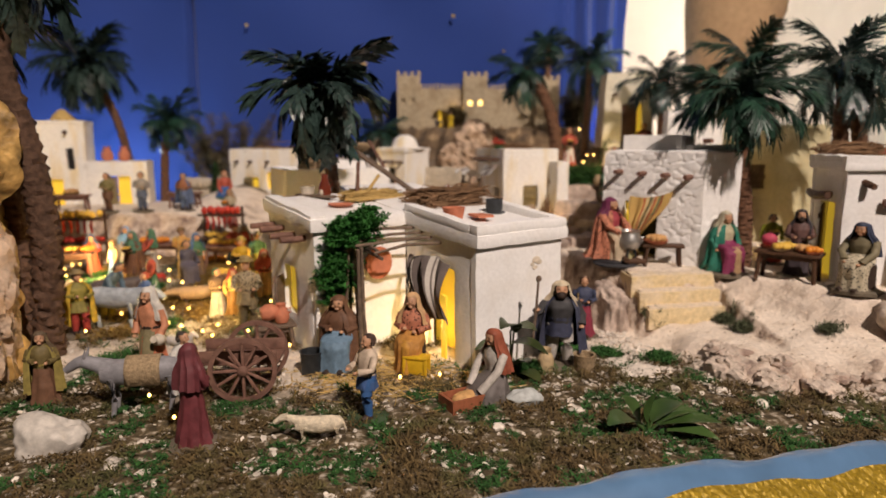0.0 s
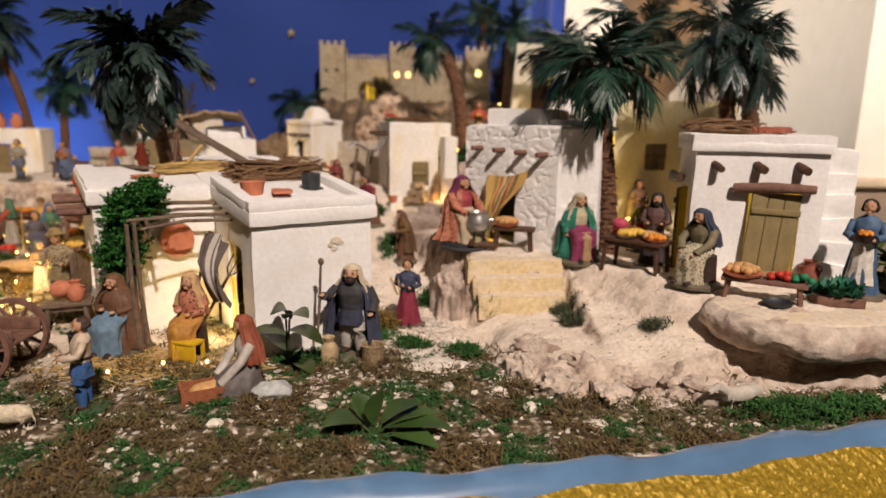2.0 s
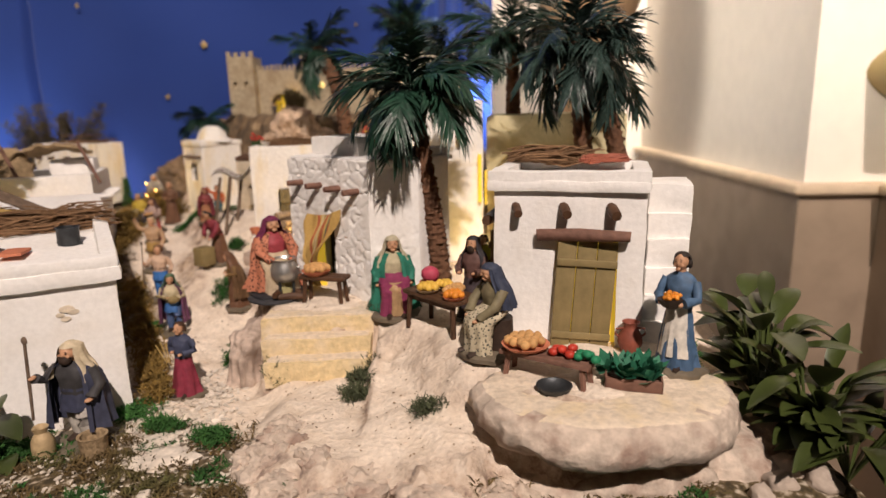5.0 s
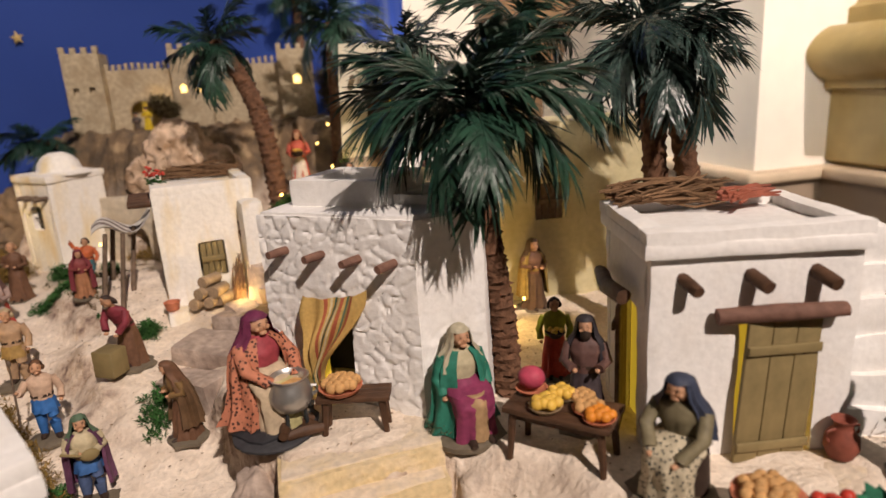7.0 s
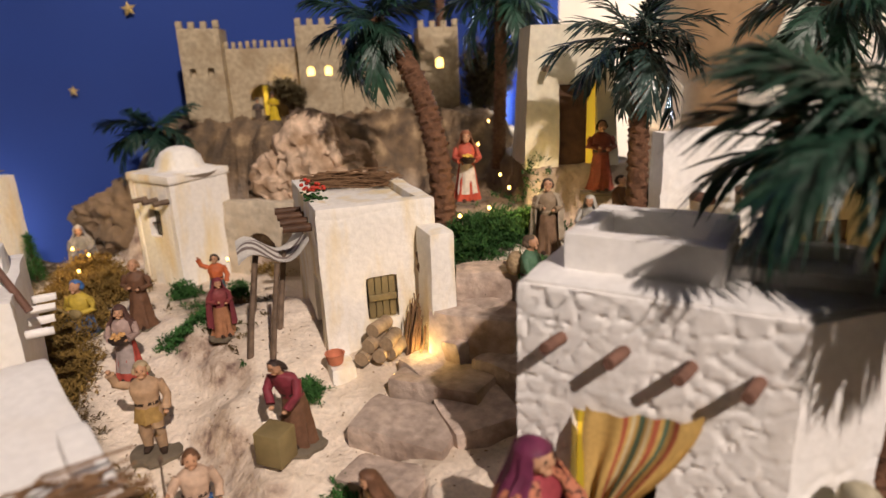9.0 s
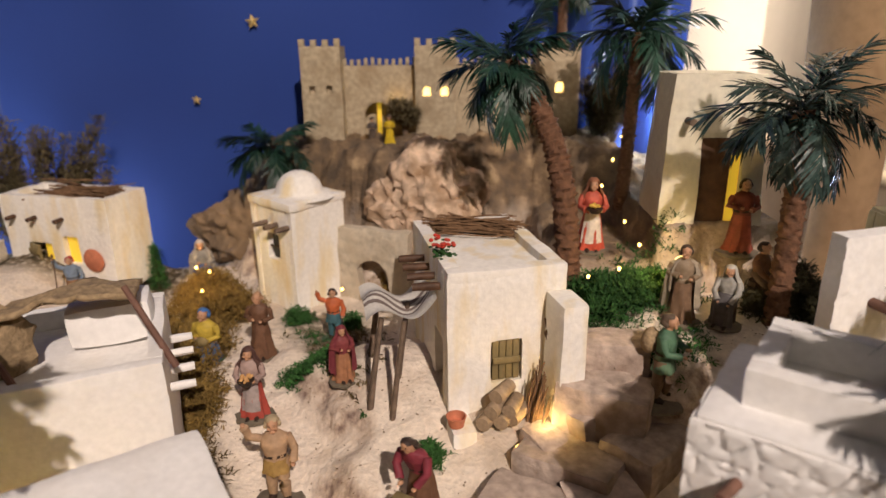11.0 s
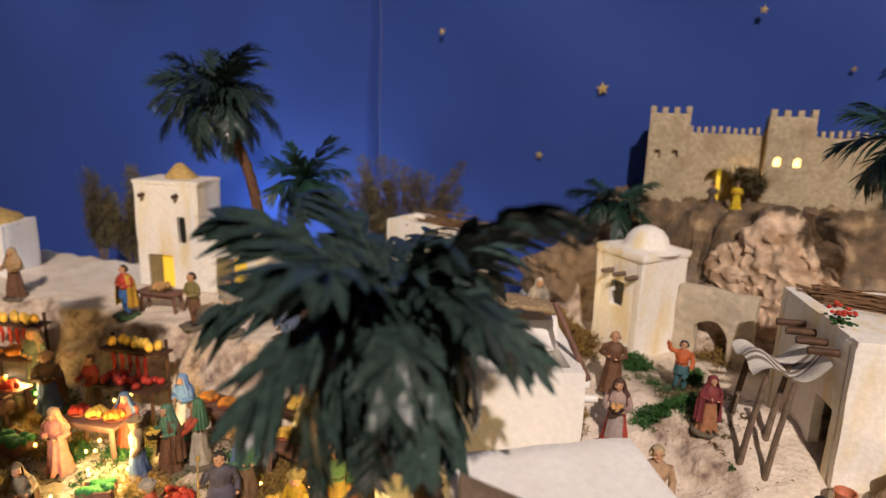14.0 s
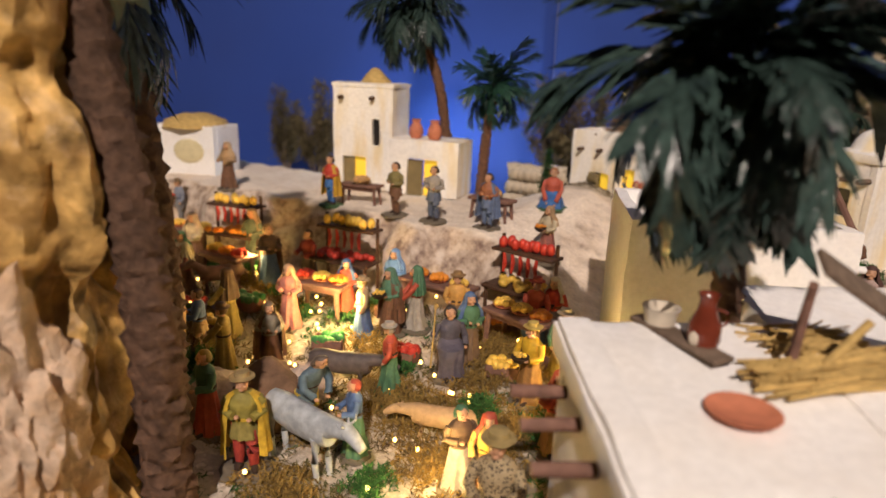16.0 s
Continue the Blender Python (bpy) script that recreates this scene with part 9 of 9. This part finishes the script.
def shrub(label, m, tall, spread, count, seed, leaf_mat=SHRUB):
    """A leafless-looking dried sprig tree: fine branches with small dull leaves."""
    rnd = random.Random(seed)
    root = thing("dry_shrub", m, label, "shrub", "dried shrubs")
    bm = bmesh.new()
    tips = []
    for k in range(count):
        a = k * 2.4
        f = Vector((math.cos(a) * spread * rnd.uniform(0.3, 1), math.sin(a) * spread * 0.5 * rnd.uniform(0.2, 1), tall * rnd.uniform(0.6, 1.0)))
        p1 = Vector((f.x * 0.25, f.y * 0.25, f.z * 0.45))
        tube(bm, [(0, 0, -0.004), p1, p1.lerp(f, 0.6) + Vector((0, 0, 0.01)), f], [0.003, 0.002, 0.0014, 0.0006], 5)
        for q in range(20):
            s = 0.52 + 0.48 * q / 19
            tips.append((*(p1.lerp(f, (s - 0.3) / 0.7)), 1.0))
    part("trunk", bm, WOOD_GREY, root)
    lv = blades("crown", tips, leaf_mat, "", 16, 0.020, 0.0022, seed, 0.15)
    for key in ("label", "category", "kind"):
        if key in lv:
            del lv[key]
    lv.parent = root


shrub("dried brown shrub before the blue curtain", pose(-0.575, 1.955, 0.02), 0.36, 0.16, 40, 5)
shrub("dried brown shrub beside the castle", pose(0.47, 1.96, 0.24), 0.22, 0.06, 18, 6)
shrub("dried dark shrub before the blue curtain", pose(-1.13, 1.75, 0.03), 0.31, 0.09, 14, 7)
shrub("dried dark shrub before the blue curtain", pose(-1.28, 1.80, 0.02), 0.30, 0.07, 12, 8)
shrub("small dried shrub on the castle hill", pose(0.105, 1.95, 0.325), 0.075, 0.02, 8, 9)
for k, (x, y) in enumerate(((-0.545, 1.715), (-0.305, 1.80))):
    root = thing("toy_cypress", up(x, y), "small dark green toy cypress", "tree", "toy cypresses")
    rows = [(0.012 * (1 - s) * math.cos(q * 2.4), 0.012 * (1 - s) * math.sin(q * 2.4), 0.075 * s, 1) for q in range(160) for s in (q / 160,)]
    lv = blades("crown", rows, MOSS, "", 8, 0.008, 0.0014, 50 + k, 0.1)
    for key in ("label", "category", "kind"):
        if key in lv:
            del lv[key]
    lv.parent = root
    bm = bmesh.new()
    tube(bm, [(0, 0, -0.004), (0, 0, 0.06)], 0.002, 6)
    part("trunk", bm, WOOD_DARK, root)


# ---- rocks and stones ----
def boulder(label, m, size, seed, material, rough=0.3, name="rock", fine=4, group="", flat=1.0, crumbly=0.0):
    bm = bmesh.new()
    bmesh.ops.create_icosphere(bm, subdivisions=fine, radius=1.0)
    for v in bm.verts:
        p = v.co.copy()
        n1 = noise.noise(p * 1.1 + Vector((seed, 0, seed)))
        n2 = noise.noise(p * 2.7 + Vector((0, seed, 3)))
        n3 = noise.noise(p * 6.5 + Vector((seed, seed, 0)))
        v.co = p * (1 + rough * (n1 + 0.5 * n2 + 0.22 * n3))
        w = min(1.25, abs(v.co.z)) ** flat * (1 if v.co.z > 0 else -1)
        v.co = Vector((v.co.x * size[0], v.co.y * size[1], w * size[2]))
    if crumbly:
        rough_up(bm, crumbly, 95, seed)
        rough_up(bm, crumbly * 0.5, 260, seed)
    ob = part(name, bm, material)
    ob.matrix_basis = m
    return tagged(ob, label, "rock", group)


STEP_STONE = mat("grey_brown_stone", (0.50, 0.40, 0.33), 0.95, 0.35, 90, 0.9, stain=(0.15, 0.10, 0.075), stain_amount=0.7, stain_scale=18, random_tint=0.25, bump_dist=0.003)
# tall cork rock beside the thick palms
def cork(label, m, tall, r0, seed, lean=0.0):
    """An upright slab of cork bark: deep upright folds, ledges and a crumbling pale patch."""
    root = thing("cork_rock", m, label, "rock")
    bm = bmesh.new()
    loops = []
    n, rows = 72, 90
    for k in range(rows + 1):
        z = tall * k / rows
        t = k / rows
        loop = []
        for i in range(n):
            a = 2 * math.pi * i / n
            p = Vector((math.cos(a) * 2.2, math.sin(a) * 2.2, z * 9 + seed))
            f = 1 + 0.34 * noise.noise(p) + 0.16 * noise.noise(Vector((p.x * 2.6, p.y * 2.6, p.z * 0.8))) + 0.07 * noise.noise(p * 5)
            f *= 1 - 0.28 * abs(math.sin(z * 21 + seed)) ** 8
            r = r0 * (1.08 - 0.22 * t) * f
            loop.append(Vector((r * math.cos(a) + lean * t, r * 0.85 * math.sin(a), z)))
        loops.append(loop)
    rings(bm, loops)
    rough_up(bm, 0.003, 70, seed)
    rough_up(bm, 0.0012, 240, seed)
    part("bark", bm, ROCK_GOLD, root)
    return root


cork_main = cork("tall ochre cork-bark rock with gold folds and a pale patch", pose(-0.632, 0.850, -0.02), 0.50, 0.080, 3.0, 0.02)
bm = bmesh.new()
bmesh.ops.create_icosphere(bm, subdivisions=5, radius=1.0)
for v in bm.verts:
    p = v.co.copy()
    q = p * (1 + 0.30 * noise.noise(p * 1.7) + 0.20 * noise.noise(p * 5) + 0.10 * noise.noise(p * 11))
    v.co = Vector((q.x * 0.058 + 0.050, q.y * 0.052 - 0.036, q.z * 0.135 + 0.130))
part("crumbled_patch", bm, mat("pale_crumbled_plaster", (0.62, 0.46, 0.33), 0.95, 0.3, 120, 1.0, stain=(0.44, 0.25, 0.10), stain_amount=0.7, stain_scale=30, bump_dist=0.004), cork_main, "pale crumbling plaster patch")
boulder("pale ochre cork rock behind the thick palm", pose(-0.665, 0.955, 0.13), (0.055, 0.05, 0.15), 8.1, ROCK_GOLD, 0.4, "cork_rock")
boulder("pink-grey rock lump rising below the castle", pose(0.150, 1.800, 0.235), (0.098, 0.065, 0.102), 4.4, mat("ochre_pink_rock", (0.66, 0.49, 0.35), 0.9, 0.4, 70, 1.0, stain=(0.26, 0.15, 0.07), stain_amount=0.8, stain_scale=24, bump_dist=0.004), 0.42, "rock", 5, crumbly=0.007)
boulder("brown rock slope at the foot of the curtain", pose(-0.15, 1.945, 0.165), (0.14, 0.06, 0.085), 2.4, mat("dark_hill_rock", (0.26, 0.18, 0.11), 0.95, 0.35, 60, 0.9, stain=(0.12, 0.08, 0.05), stain_amount=0.7, bump_dist=0.004), 0.35, "rock", 5, crumbly=0.006)
def ledge():
    """A thick rounded slab whose flat sandy top carries the crate and the blue woman."""
    bm = bmesh.new()
    prof = [(0.50, -0.012), (0.80, -0.009), (0.93, -0.004), (1.00, 0.003), (1.045, 0.013), (1.03, 0.024), (0.985, 0.031), (0.93, 0.0355), (0.80, 0.037), (0.55, 0.0372), (0.25, 0.0372), (0.02, 0.0372)]
    loops = []
    n = 84
    for k, (f, z) in enumerate(prof):
        loop = []
        for q in range(n):
            a = 2 * math.pi * q / n
            p = Vector((math.cos(a) * 1.6, math.sin(a) * 1.6, z * 14))
            g = f * (1 + (0.10 * noise.noise(p) + 0.045 * noise.noise(p * 2.7) + 0.018 * noise.noise(p * 7) + 0.055 * noise.noise(Vector((math.cos(a) * 7, math.sin(a) * 7, z * 30))) * (1 if 1 < k < 8 else 0.2)))
            loop.append(Vector((0.121 * g * math.cos(a), 0.088 * g * math.sin(a), z + 0.004 * noise.noise(p * 2) * (1 if k < 7 else 0.25))))
        loops.append(loop)
    rings(bm, loops)
    rough_up(bm, 0.0040, 60)
    rough_up(bm, 0.0022, 170)
    for v in bm.verts:
        if v.co.z > 0.034:
            v.co.z = 0.034 + 0.5 * (v.co.z - 0.034)
    for f in bm.faces:
        f.material_index = 1 if f.calc_center_median().z > 0.0345 else 0
    ob = part("boulder", bm, [ROCK, TREAD])
    ob.matrix_basis = pose(0.708, 0.806, 0.0485)
    tagged(ob, "thick rounded slab of rock with a sandy flat top", "rock")


for k, (x, y, sx, sy, sz) in enumerate(((0.372, 0.800, 0.030, 0.036, 0.024), (0.405, 0.758, 0.034, 0.024, 0.020), (0.452, 0.742, 0.036, 0.020, 0.020), (0.500, 0.728, 0.024, 0.016, 0.014), (0.545, 0.726, 0.038, 0.020, 0.022), (0.475, 0.756, 0.032, 0.026, 0.016), (0.385, 0.828, 0.026, 0.030, 0.020), (0.600, 0.742, 0.028, 0.018, 0.018), (0.425, 0.782, 0.020, 0.014, 0.017))):
    boulder("crumbling pink-brown rock in the terrace front", pose(x, y, zat(x, y) - 0.006, 0, 0, 40 * k), (sx, sy, sz * 0.72), 3.7 * k + 1.3, ROCK, 0.42, "terrace_rock", 5, "terrace rocks", flat=0.6, crumbly=0.0048)
TREAD = mat("sandy_tread", (0.72, 0.61, 0.48), 0.95, 0.2, 160, 0.9, stain=(0.70, 0.56, 0.34), stain_amount=0.6, stain_scale=40, bump_dist=0.002)
ledge()
boulder("rounded pale boulder beneath the terrace edge", pose(0.700, 0.800, -0.01), (0.11, 0.055, 0.036), 9.2, ROCK, 0.25, "boulder", 5)
boulder("rounded pale boulder at the terrace end", pose(0.838, 0.850, -0.01), (0.065, 0.07, 0.045), 5.1, ROCK, 0.25, "boulder", 5)
boulder("lumpy white stone on the moss", pose(-0.395, 0.640, 0.004), (0.036, 0.026, 0.030), 7.7, paint((0.62, 0.57, 0.50)), 0.35, "white_stone")
for x, y, w, k in ((-0.655, 1.045, 0.050, 0), (-0.585, 1.110, 0.036, 1)):
    boulder("pale brown crumbling rock in the market field", pose(x, y, zat(x, y) + 0.002, 0, 0, 50 * k), (w, w * 0.8, w * 0.75), 6.1 + k, STEP_STONE, 0.35, "rock", 4)
boulder("brown earth mound in the field", pose(-0.60, 1.075, 0.01), (0.06, 0.05, 0.045), 3.3, mat("brown_earth", (0.17, 0.10, 0.06), 0.95, 0.35, 80, 0.9, bump_dist=0.003), 0.3, "earth_mound")
boulder("tall brown stone beside the terrace steps", pose(0.282, 1.020, 0.022), (0.026, 0.050, 0.046), 1.9, STEP_STONE, 0.4, "rock", 5, flat=0.5)
for k, (x, y, sx, sy, sz, turn) in enumerate(((0.262, 1.362, 0.050, 0.036, 0.022, -62), (0.300, 1.378, 0.050, 0.034, 0.020, -58), (0.331, 1.396, 0.042, 0.036, 0.018, -60), (0.212, 1.235, 0.075, 0.045, 0.014, -38), (0.238, 1.285, 0.095, 0.060, 0.024, -32), (0.282, 1.335, 0.100, 0.062, 0.032, -35), (0.325, 1.385, 0.095, 0.062, 0.036, -28), (0.305, 1.285, 0.07, 0.065, 0.030, 12), (0.360, 1.345, 0.085, 0.060, 0.034, 40), (0.345, 1.420, 0.07, 0.05, 0.03, -10))):
    ob = part("step_stone", slab_mesh(-sx / 2, -sy / 2, sx / 2, sy / 2, -0.045, sz, step=0.008, uneven=0.0035, seed=90 + k, soft=2), STEP_STONE)
    ob.matrix_basis = pose(x, y, zat(x, y) + 0.004 - 0.4 * sz, 3 * math.sin(k * 2.0), 4 * math.cos(k * 3.0), turn)
    tagged(ob, "flat grey-brown step stone on the rocky path", "rock", "step stones")
for k, (x, y, sx, sy, sz) in enumerate(((0.262, 0.806, 0.050, 0.026, 0.004), (0.235, 0.845, 0.03, 0.016, 0.004), (0.275, 0.745, 0.012, 0.009, 0.007), (0.33, 0.735, 0.014, 0.011, 0.008), (0.14, 0.70, 0.012, 0.009, 0.006), (0.36, 0.70, 0.012, 0.010, 0.007), (0.05, 0.66, 0.010, 0.008, 0.005),
                                        (-0.32, 0.60, 0.014, 0.01, 0.007), (0.42, 0.665, 0.013, 0.010, 0.006), (0.86, 0.775, 0.02, 0.016, 0.014), (0.88, 0.80, 0.022, 0.02, 0.016), (0.835, 0.755, 0.016, 0.013, 0.011), (0.90, 0.78, 0.02, 0.02, 0.014))):
    boulder("small whitish plaster stone in the moss", pose(x, y, zat(x, y) + 0.001, 0, 0, 41 * k), (sx * 0.8, sy * 0.8, sz * 0.8), 21.3 + k, CHIPS if x < 0.8 else STONE_PALE, 0.4, "white_stone", 3, "white stones")


def chips(name, x, y, label, size, seed, material=CHIPS):
    """Flat broken chips lying on the ground, joined into one sheet."""
    r = np.random.RandomState(seed)
    n = len(x)
    z = height(x, y)
    verts, faces = [], []
    for k in range(n):
        s = size * r.uniform(0.5, 1.5)
        m = Matrix.Translation((x[k], y[k], z[k] + 0.0012)) @ Euler((r.normal(0, 0.25), r.normal(0, 0.25), r.uniform(0, 6.28))).to_matrix().to_4x4()
        i = len(verts)
        ring = [(s * r.uniform(0.7, 1.2) * math.cos(q * 1.257), s * 0.6 * r.uniform(0.7, 1.2) * math.sin(q * 1.257)) for q in range(5)]
        for zz in (0.0, s * 0.22):
            verts += [tuple(m @ Vector((a, b, zz))) for a, b in ring]
        faces.append([i + 5 + q for q in range(5)])
        faces += [[i + q, i + (q + 1) % 5, i + 5 + (q + 1) % 5, i + 5 + q] for q in range(5)]
    me = bpy.data.meshes.new(name)
    me.from_pydata(verts, [], faces)
    me.materials.append(material)
    return tagged(new(name, me), label, "chips", kind="stuff")


rs = np.random.RandomState(9)
cx, cy = rs.uniform(-0.70, 0.78, 15000), rs.uniform(0.52, 1.25, 15000)
ok = (rs.uniform(0, 1, 15000) < mossy(cx, cy) * np.where(cy < 0.72, 0.35, 0.8) * np.where((cy > 0.93) & (cx < 0), 0.10, 1.0)) & (patchy(cx, cy, 24, 15.0) < 0.12) & (cy > 0.545 + 0.20 * cx)
lane_x, lane_y = rs.normal(0.235, 0.035, 900), rs.normal(0.905, 0.06, 900)
cx, cy, ok = np.append(cx, lane_x), np.append(cy, lane_y), np.append(ok, (inside(MID, lane_x, lane_y) < -0.01) & (lane_y < 1.05))
chips("bark_chips", cx[ok], cy[ok], "whitish bark and plaster chips strewn in the moss", 0.0036, 2)
cx, cy = rs.uniform(-0.25, 0.62, 2600), rs.uniform(0.75, 1.62, 2600)
chips("sand_grit", cx, cy, "coarse brown grit on the sandy paths", 0.0012, 3, mat("brown_grit", (0.30, 0.21, 0.13), 0.95, 0.3, 90, 0.2, random_tint=0.5))
r2 = np.random.RandomState(4)
cx, cy = r2.normal(-0.08, 0.06, 520), r2.normal(0.80, 0.035, 520)
sx = []
verts, faces = [], []
for k in range(len(cx)):
    a, ln = r2.uniform(0, 3.14), r2.uniform(0.006, 0.016)
    z = zat(cx[k], cy[k]) + 0.003
    d, s = Vector((math.cos(a), math.sin(a), r2.normal(0, 0.12))) * ln, Vector((-math.sin(a), math.cos(a), 0.3)) * 0.0005
    p = Vector((cx[k], cy[k], z))
    i = len(verts)
    verts += [tuple(p - d - s), tuple(p - d + s), tuple(p + d + s), tuple(p + d - s), tuple(p - d - s + Vector((0, 0, 0.0009))), tuple(p + d - s + Vector((0, 0, 0.0009)))]
    faces += [(i, i + 1, i + 2, i + 3), (i + 1, i + 4, i + 5, i + 2), (i, i + 3, i + 5, i + 4)]
me = bpy.data.meshes.new("straw_litter")
me.from_pydata(verts, [], faces)
me.materials.append(STRAW)
tagged(new("straw_litter", me), "loose straw strewn before the porch", "straw", kind="stuff")


# yellowish plaster steps up to the terrace
root = thing("terrace_steps", pose(0, 0, 0), "worn yellowish plaster steps up the rock terrace", "steps")
yellow_step = mat("yellowish_step_plaster", (0.72, 0.57, 0.33), 0.95, 0.2, 140, 0.9, stain=(0.76, 0.64, 0.50), stain_amount=0.7, stain_scale=26, bump_dist=0.003)
for k, (x0, x1, y0, z0) in enumerate(((0.322, 0.450, 0.949, 0.024), (0.314, 0.450, 0.970, 0.045), (0.308, 0.452, 0.992, 0.066))):
    bm = slab_mesh(x0, y0, x1, y0 + 0.075, z0 - 0.012, z0 + 0.021, step=0.005, uneven=0.0022, seed=70 + k, soft=1)
    for v in bm.verts:
        v.co.y += 0.11 * (v.co.x - x0)
    st = part("step", bm, yellow_step, root)
    bm = slab_mesh(x0 + 0.003, y0 + 0.006, x1 - 0.003, y0 + 0.075, z0 + 0.014, z0 + 0.0235, step=0.006, uneven=0.0016, seed=80 + k, soft=1)
    for v in bm.verts:
        v.co.y += 0.11 * (v.co.x - x0)
    part("tread", bm, TREAD, st, "pale sandy worn tread")


# ---- string lights ----
bm = bmesh.new()
ball(bm, (0, 0, 0.0021), 0.0021, 0, (1, 1, 1.2), 8)
bulb = part("bulb", bm, BULB)
bulb_mesh = bulb.data
green_mesh = bulb_mesh.copy()
green_mesh.materials[0] = BULB_GREEN
bpy.data.objects.remove(bulb)
bm = bmesh.new()
tube(bm, [(0, 0, -0.0022), (0, 0, 0.0004)], 0.0010, 6)
socket_mesh = part("socket", bm, IRON)
sm = socket_mesh.data
bpy.data.objects.remove(socket_mesh)


def fairy(x, y, z=None, green=False):
    z = zat(x, y) + 0.005 if z is None else z
    root = thing("fairy_light", pose(x, y, z), "tiny green glowing bulb of a light string" if green else "tiny warm glowing bulb of a light string", "light bulb", "string lights")
    share("glass", green_mesh if green else bulb_mesh, Matrix(), root)
    share("socket", sm, Matrix(), root)


rnd = random.Random(77)
for k in range(120):
    x, y = rnd.uniform(-1.10, -0.24), rnd.uniform(0.94, 1.38)
    fairy(x, y, zat(x, y) + rnd.uniform(0.006, 0.014), k % 8 == 4)
for x, y in ((-0.005, 0.795), (-0.055, 0.792), (-0.105, 0.765), (0.036, 0.800), (-0.305, 0.905), (-0.335, 0.955), (-0.215, 0.915), (-0.345, 0.75), (-0.295, 0.69), (-0.43, 0.70)):
    fairy(x, y)
for x, y, z in ((0.327, 1.485, 0.245), (0.365, 1.495, 0.250), (0.40, 1.535, 0.265), (0.305, 1.455, 0.225), (0.435, 1.60, 0.252), (0.415, 1.645, 0.262), (0.395, 1.70, 0.30), (0.42, 1.74, 0.33), (0.44, 1.77, 0.36),
                (0.232, 1.352, 0.115), (0.238, 1.366, 0.100), (-0.195, 1.735, 0.165), (-0.20, 1.70, 0.185), (-0.185, 1.67, 0.16), (0.605, 1.255, 0.105), (0.625, 1.27, 0.11), (0.02, 1.655, 0.165), (0.60, 1.44, 0.16)):
    fairy(x, y, z)


# ---- cloth along the front edge of the display ----
def front_cloth():
    root = thing("table_cloth", pose(0, 0, 0), "pale blue satin table cloth with a gold brocade band", "cloth")

    def strip(name, prof, material, label):
        bm = bmesh.new()
        cols = []
        for i in range(121):
            x = -0.75 + 1.72 * i / 120
            y0 = 0.511 + 0.214 * x
            col = []
            for k, (d, z) in enumerate(prof):
                w = 0.0022 * math.sin(x * 34 + k * 0.7) + 0.0018 * math.sin(x * 71 + 2.0 * k)
                col.append(bm.verts.new((x + 0.2 * d, y0 - d + w * 0.6, z + w * (0.7 if z > -0.08 else 0.2) + 0.004 * math.sin(x * 11))))
            cols.append(col)
        for a, b in zip(cols, cols[1:]):
            for k in range(len(prof) - 1):
                bm.faces.new((a[k], b[k], b[k + 1], a[k + 1]))
        return part(name, bm, material, root, label)

    strip("satin_edge", [(-0.020, -0.030), (-0.010, -0.004), (0.000, 0.008), (0.009, 0.009), (0.017, 0.004), (0.024, -0.004), (0.030, -0.014)], SATIN, "pale blue satin fold")
    strip("brocade_band", [(0.024, -0.0025), (0.036, -0.014), (0.050, -0.030), (0.062, -0.050), (0.072, -0.076)], GOLD_BRAID, "gold brocade band")
    strip("skirt", [(0.070, -0.070), (0.082, -0.10), (0.09, -0.2), (0.095, -0.45), (0.095, -0.895)], SATIN, "hanging blue satin skirt")


front_cloth()
bm = bmesh.new()
rings(bm, [[Vector((-2.0, 0.16, z)), Vector((0.95, 0.66, z)), Vector((0.95, 2.20, z)), Vector((-2.0, 2.20, z))] for z in (-0.16, -0.12)])
ob = part("display_table", bm, WOOD_GREY, smooth=False)
tagged(ob, "large wooden board that carries the village", "table", kind="structure")
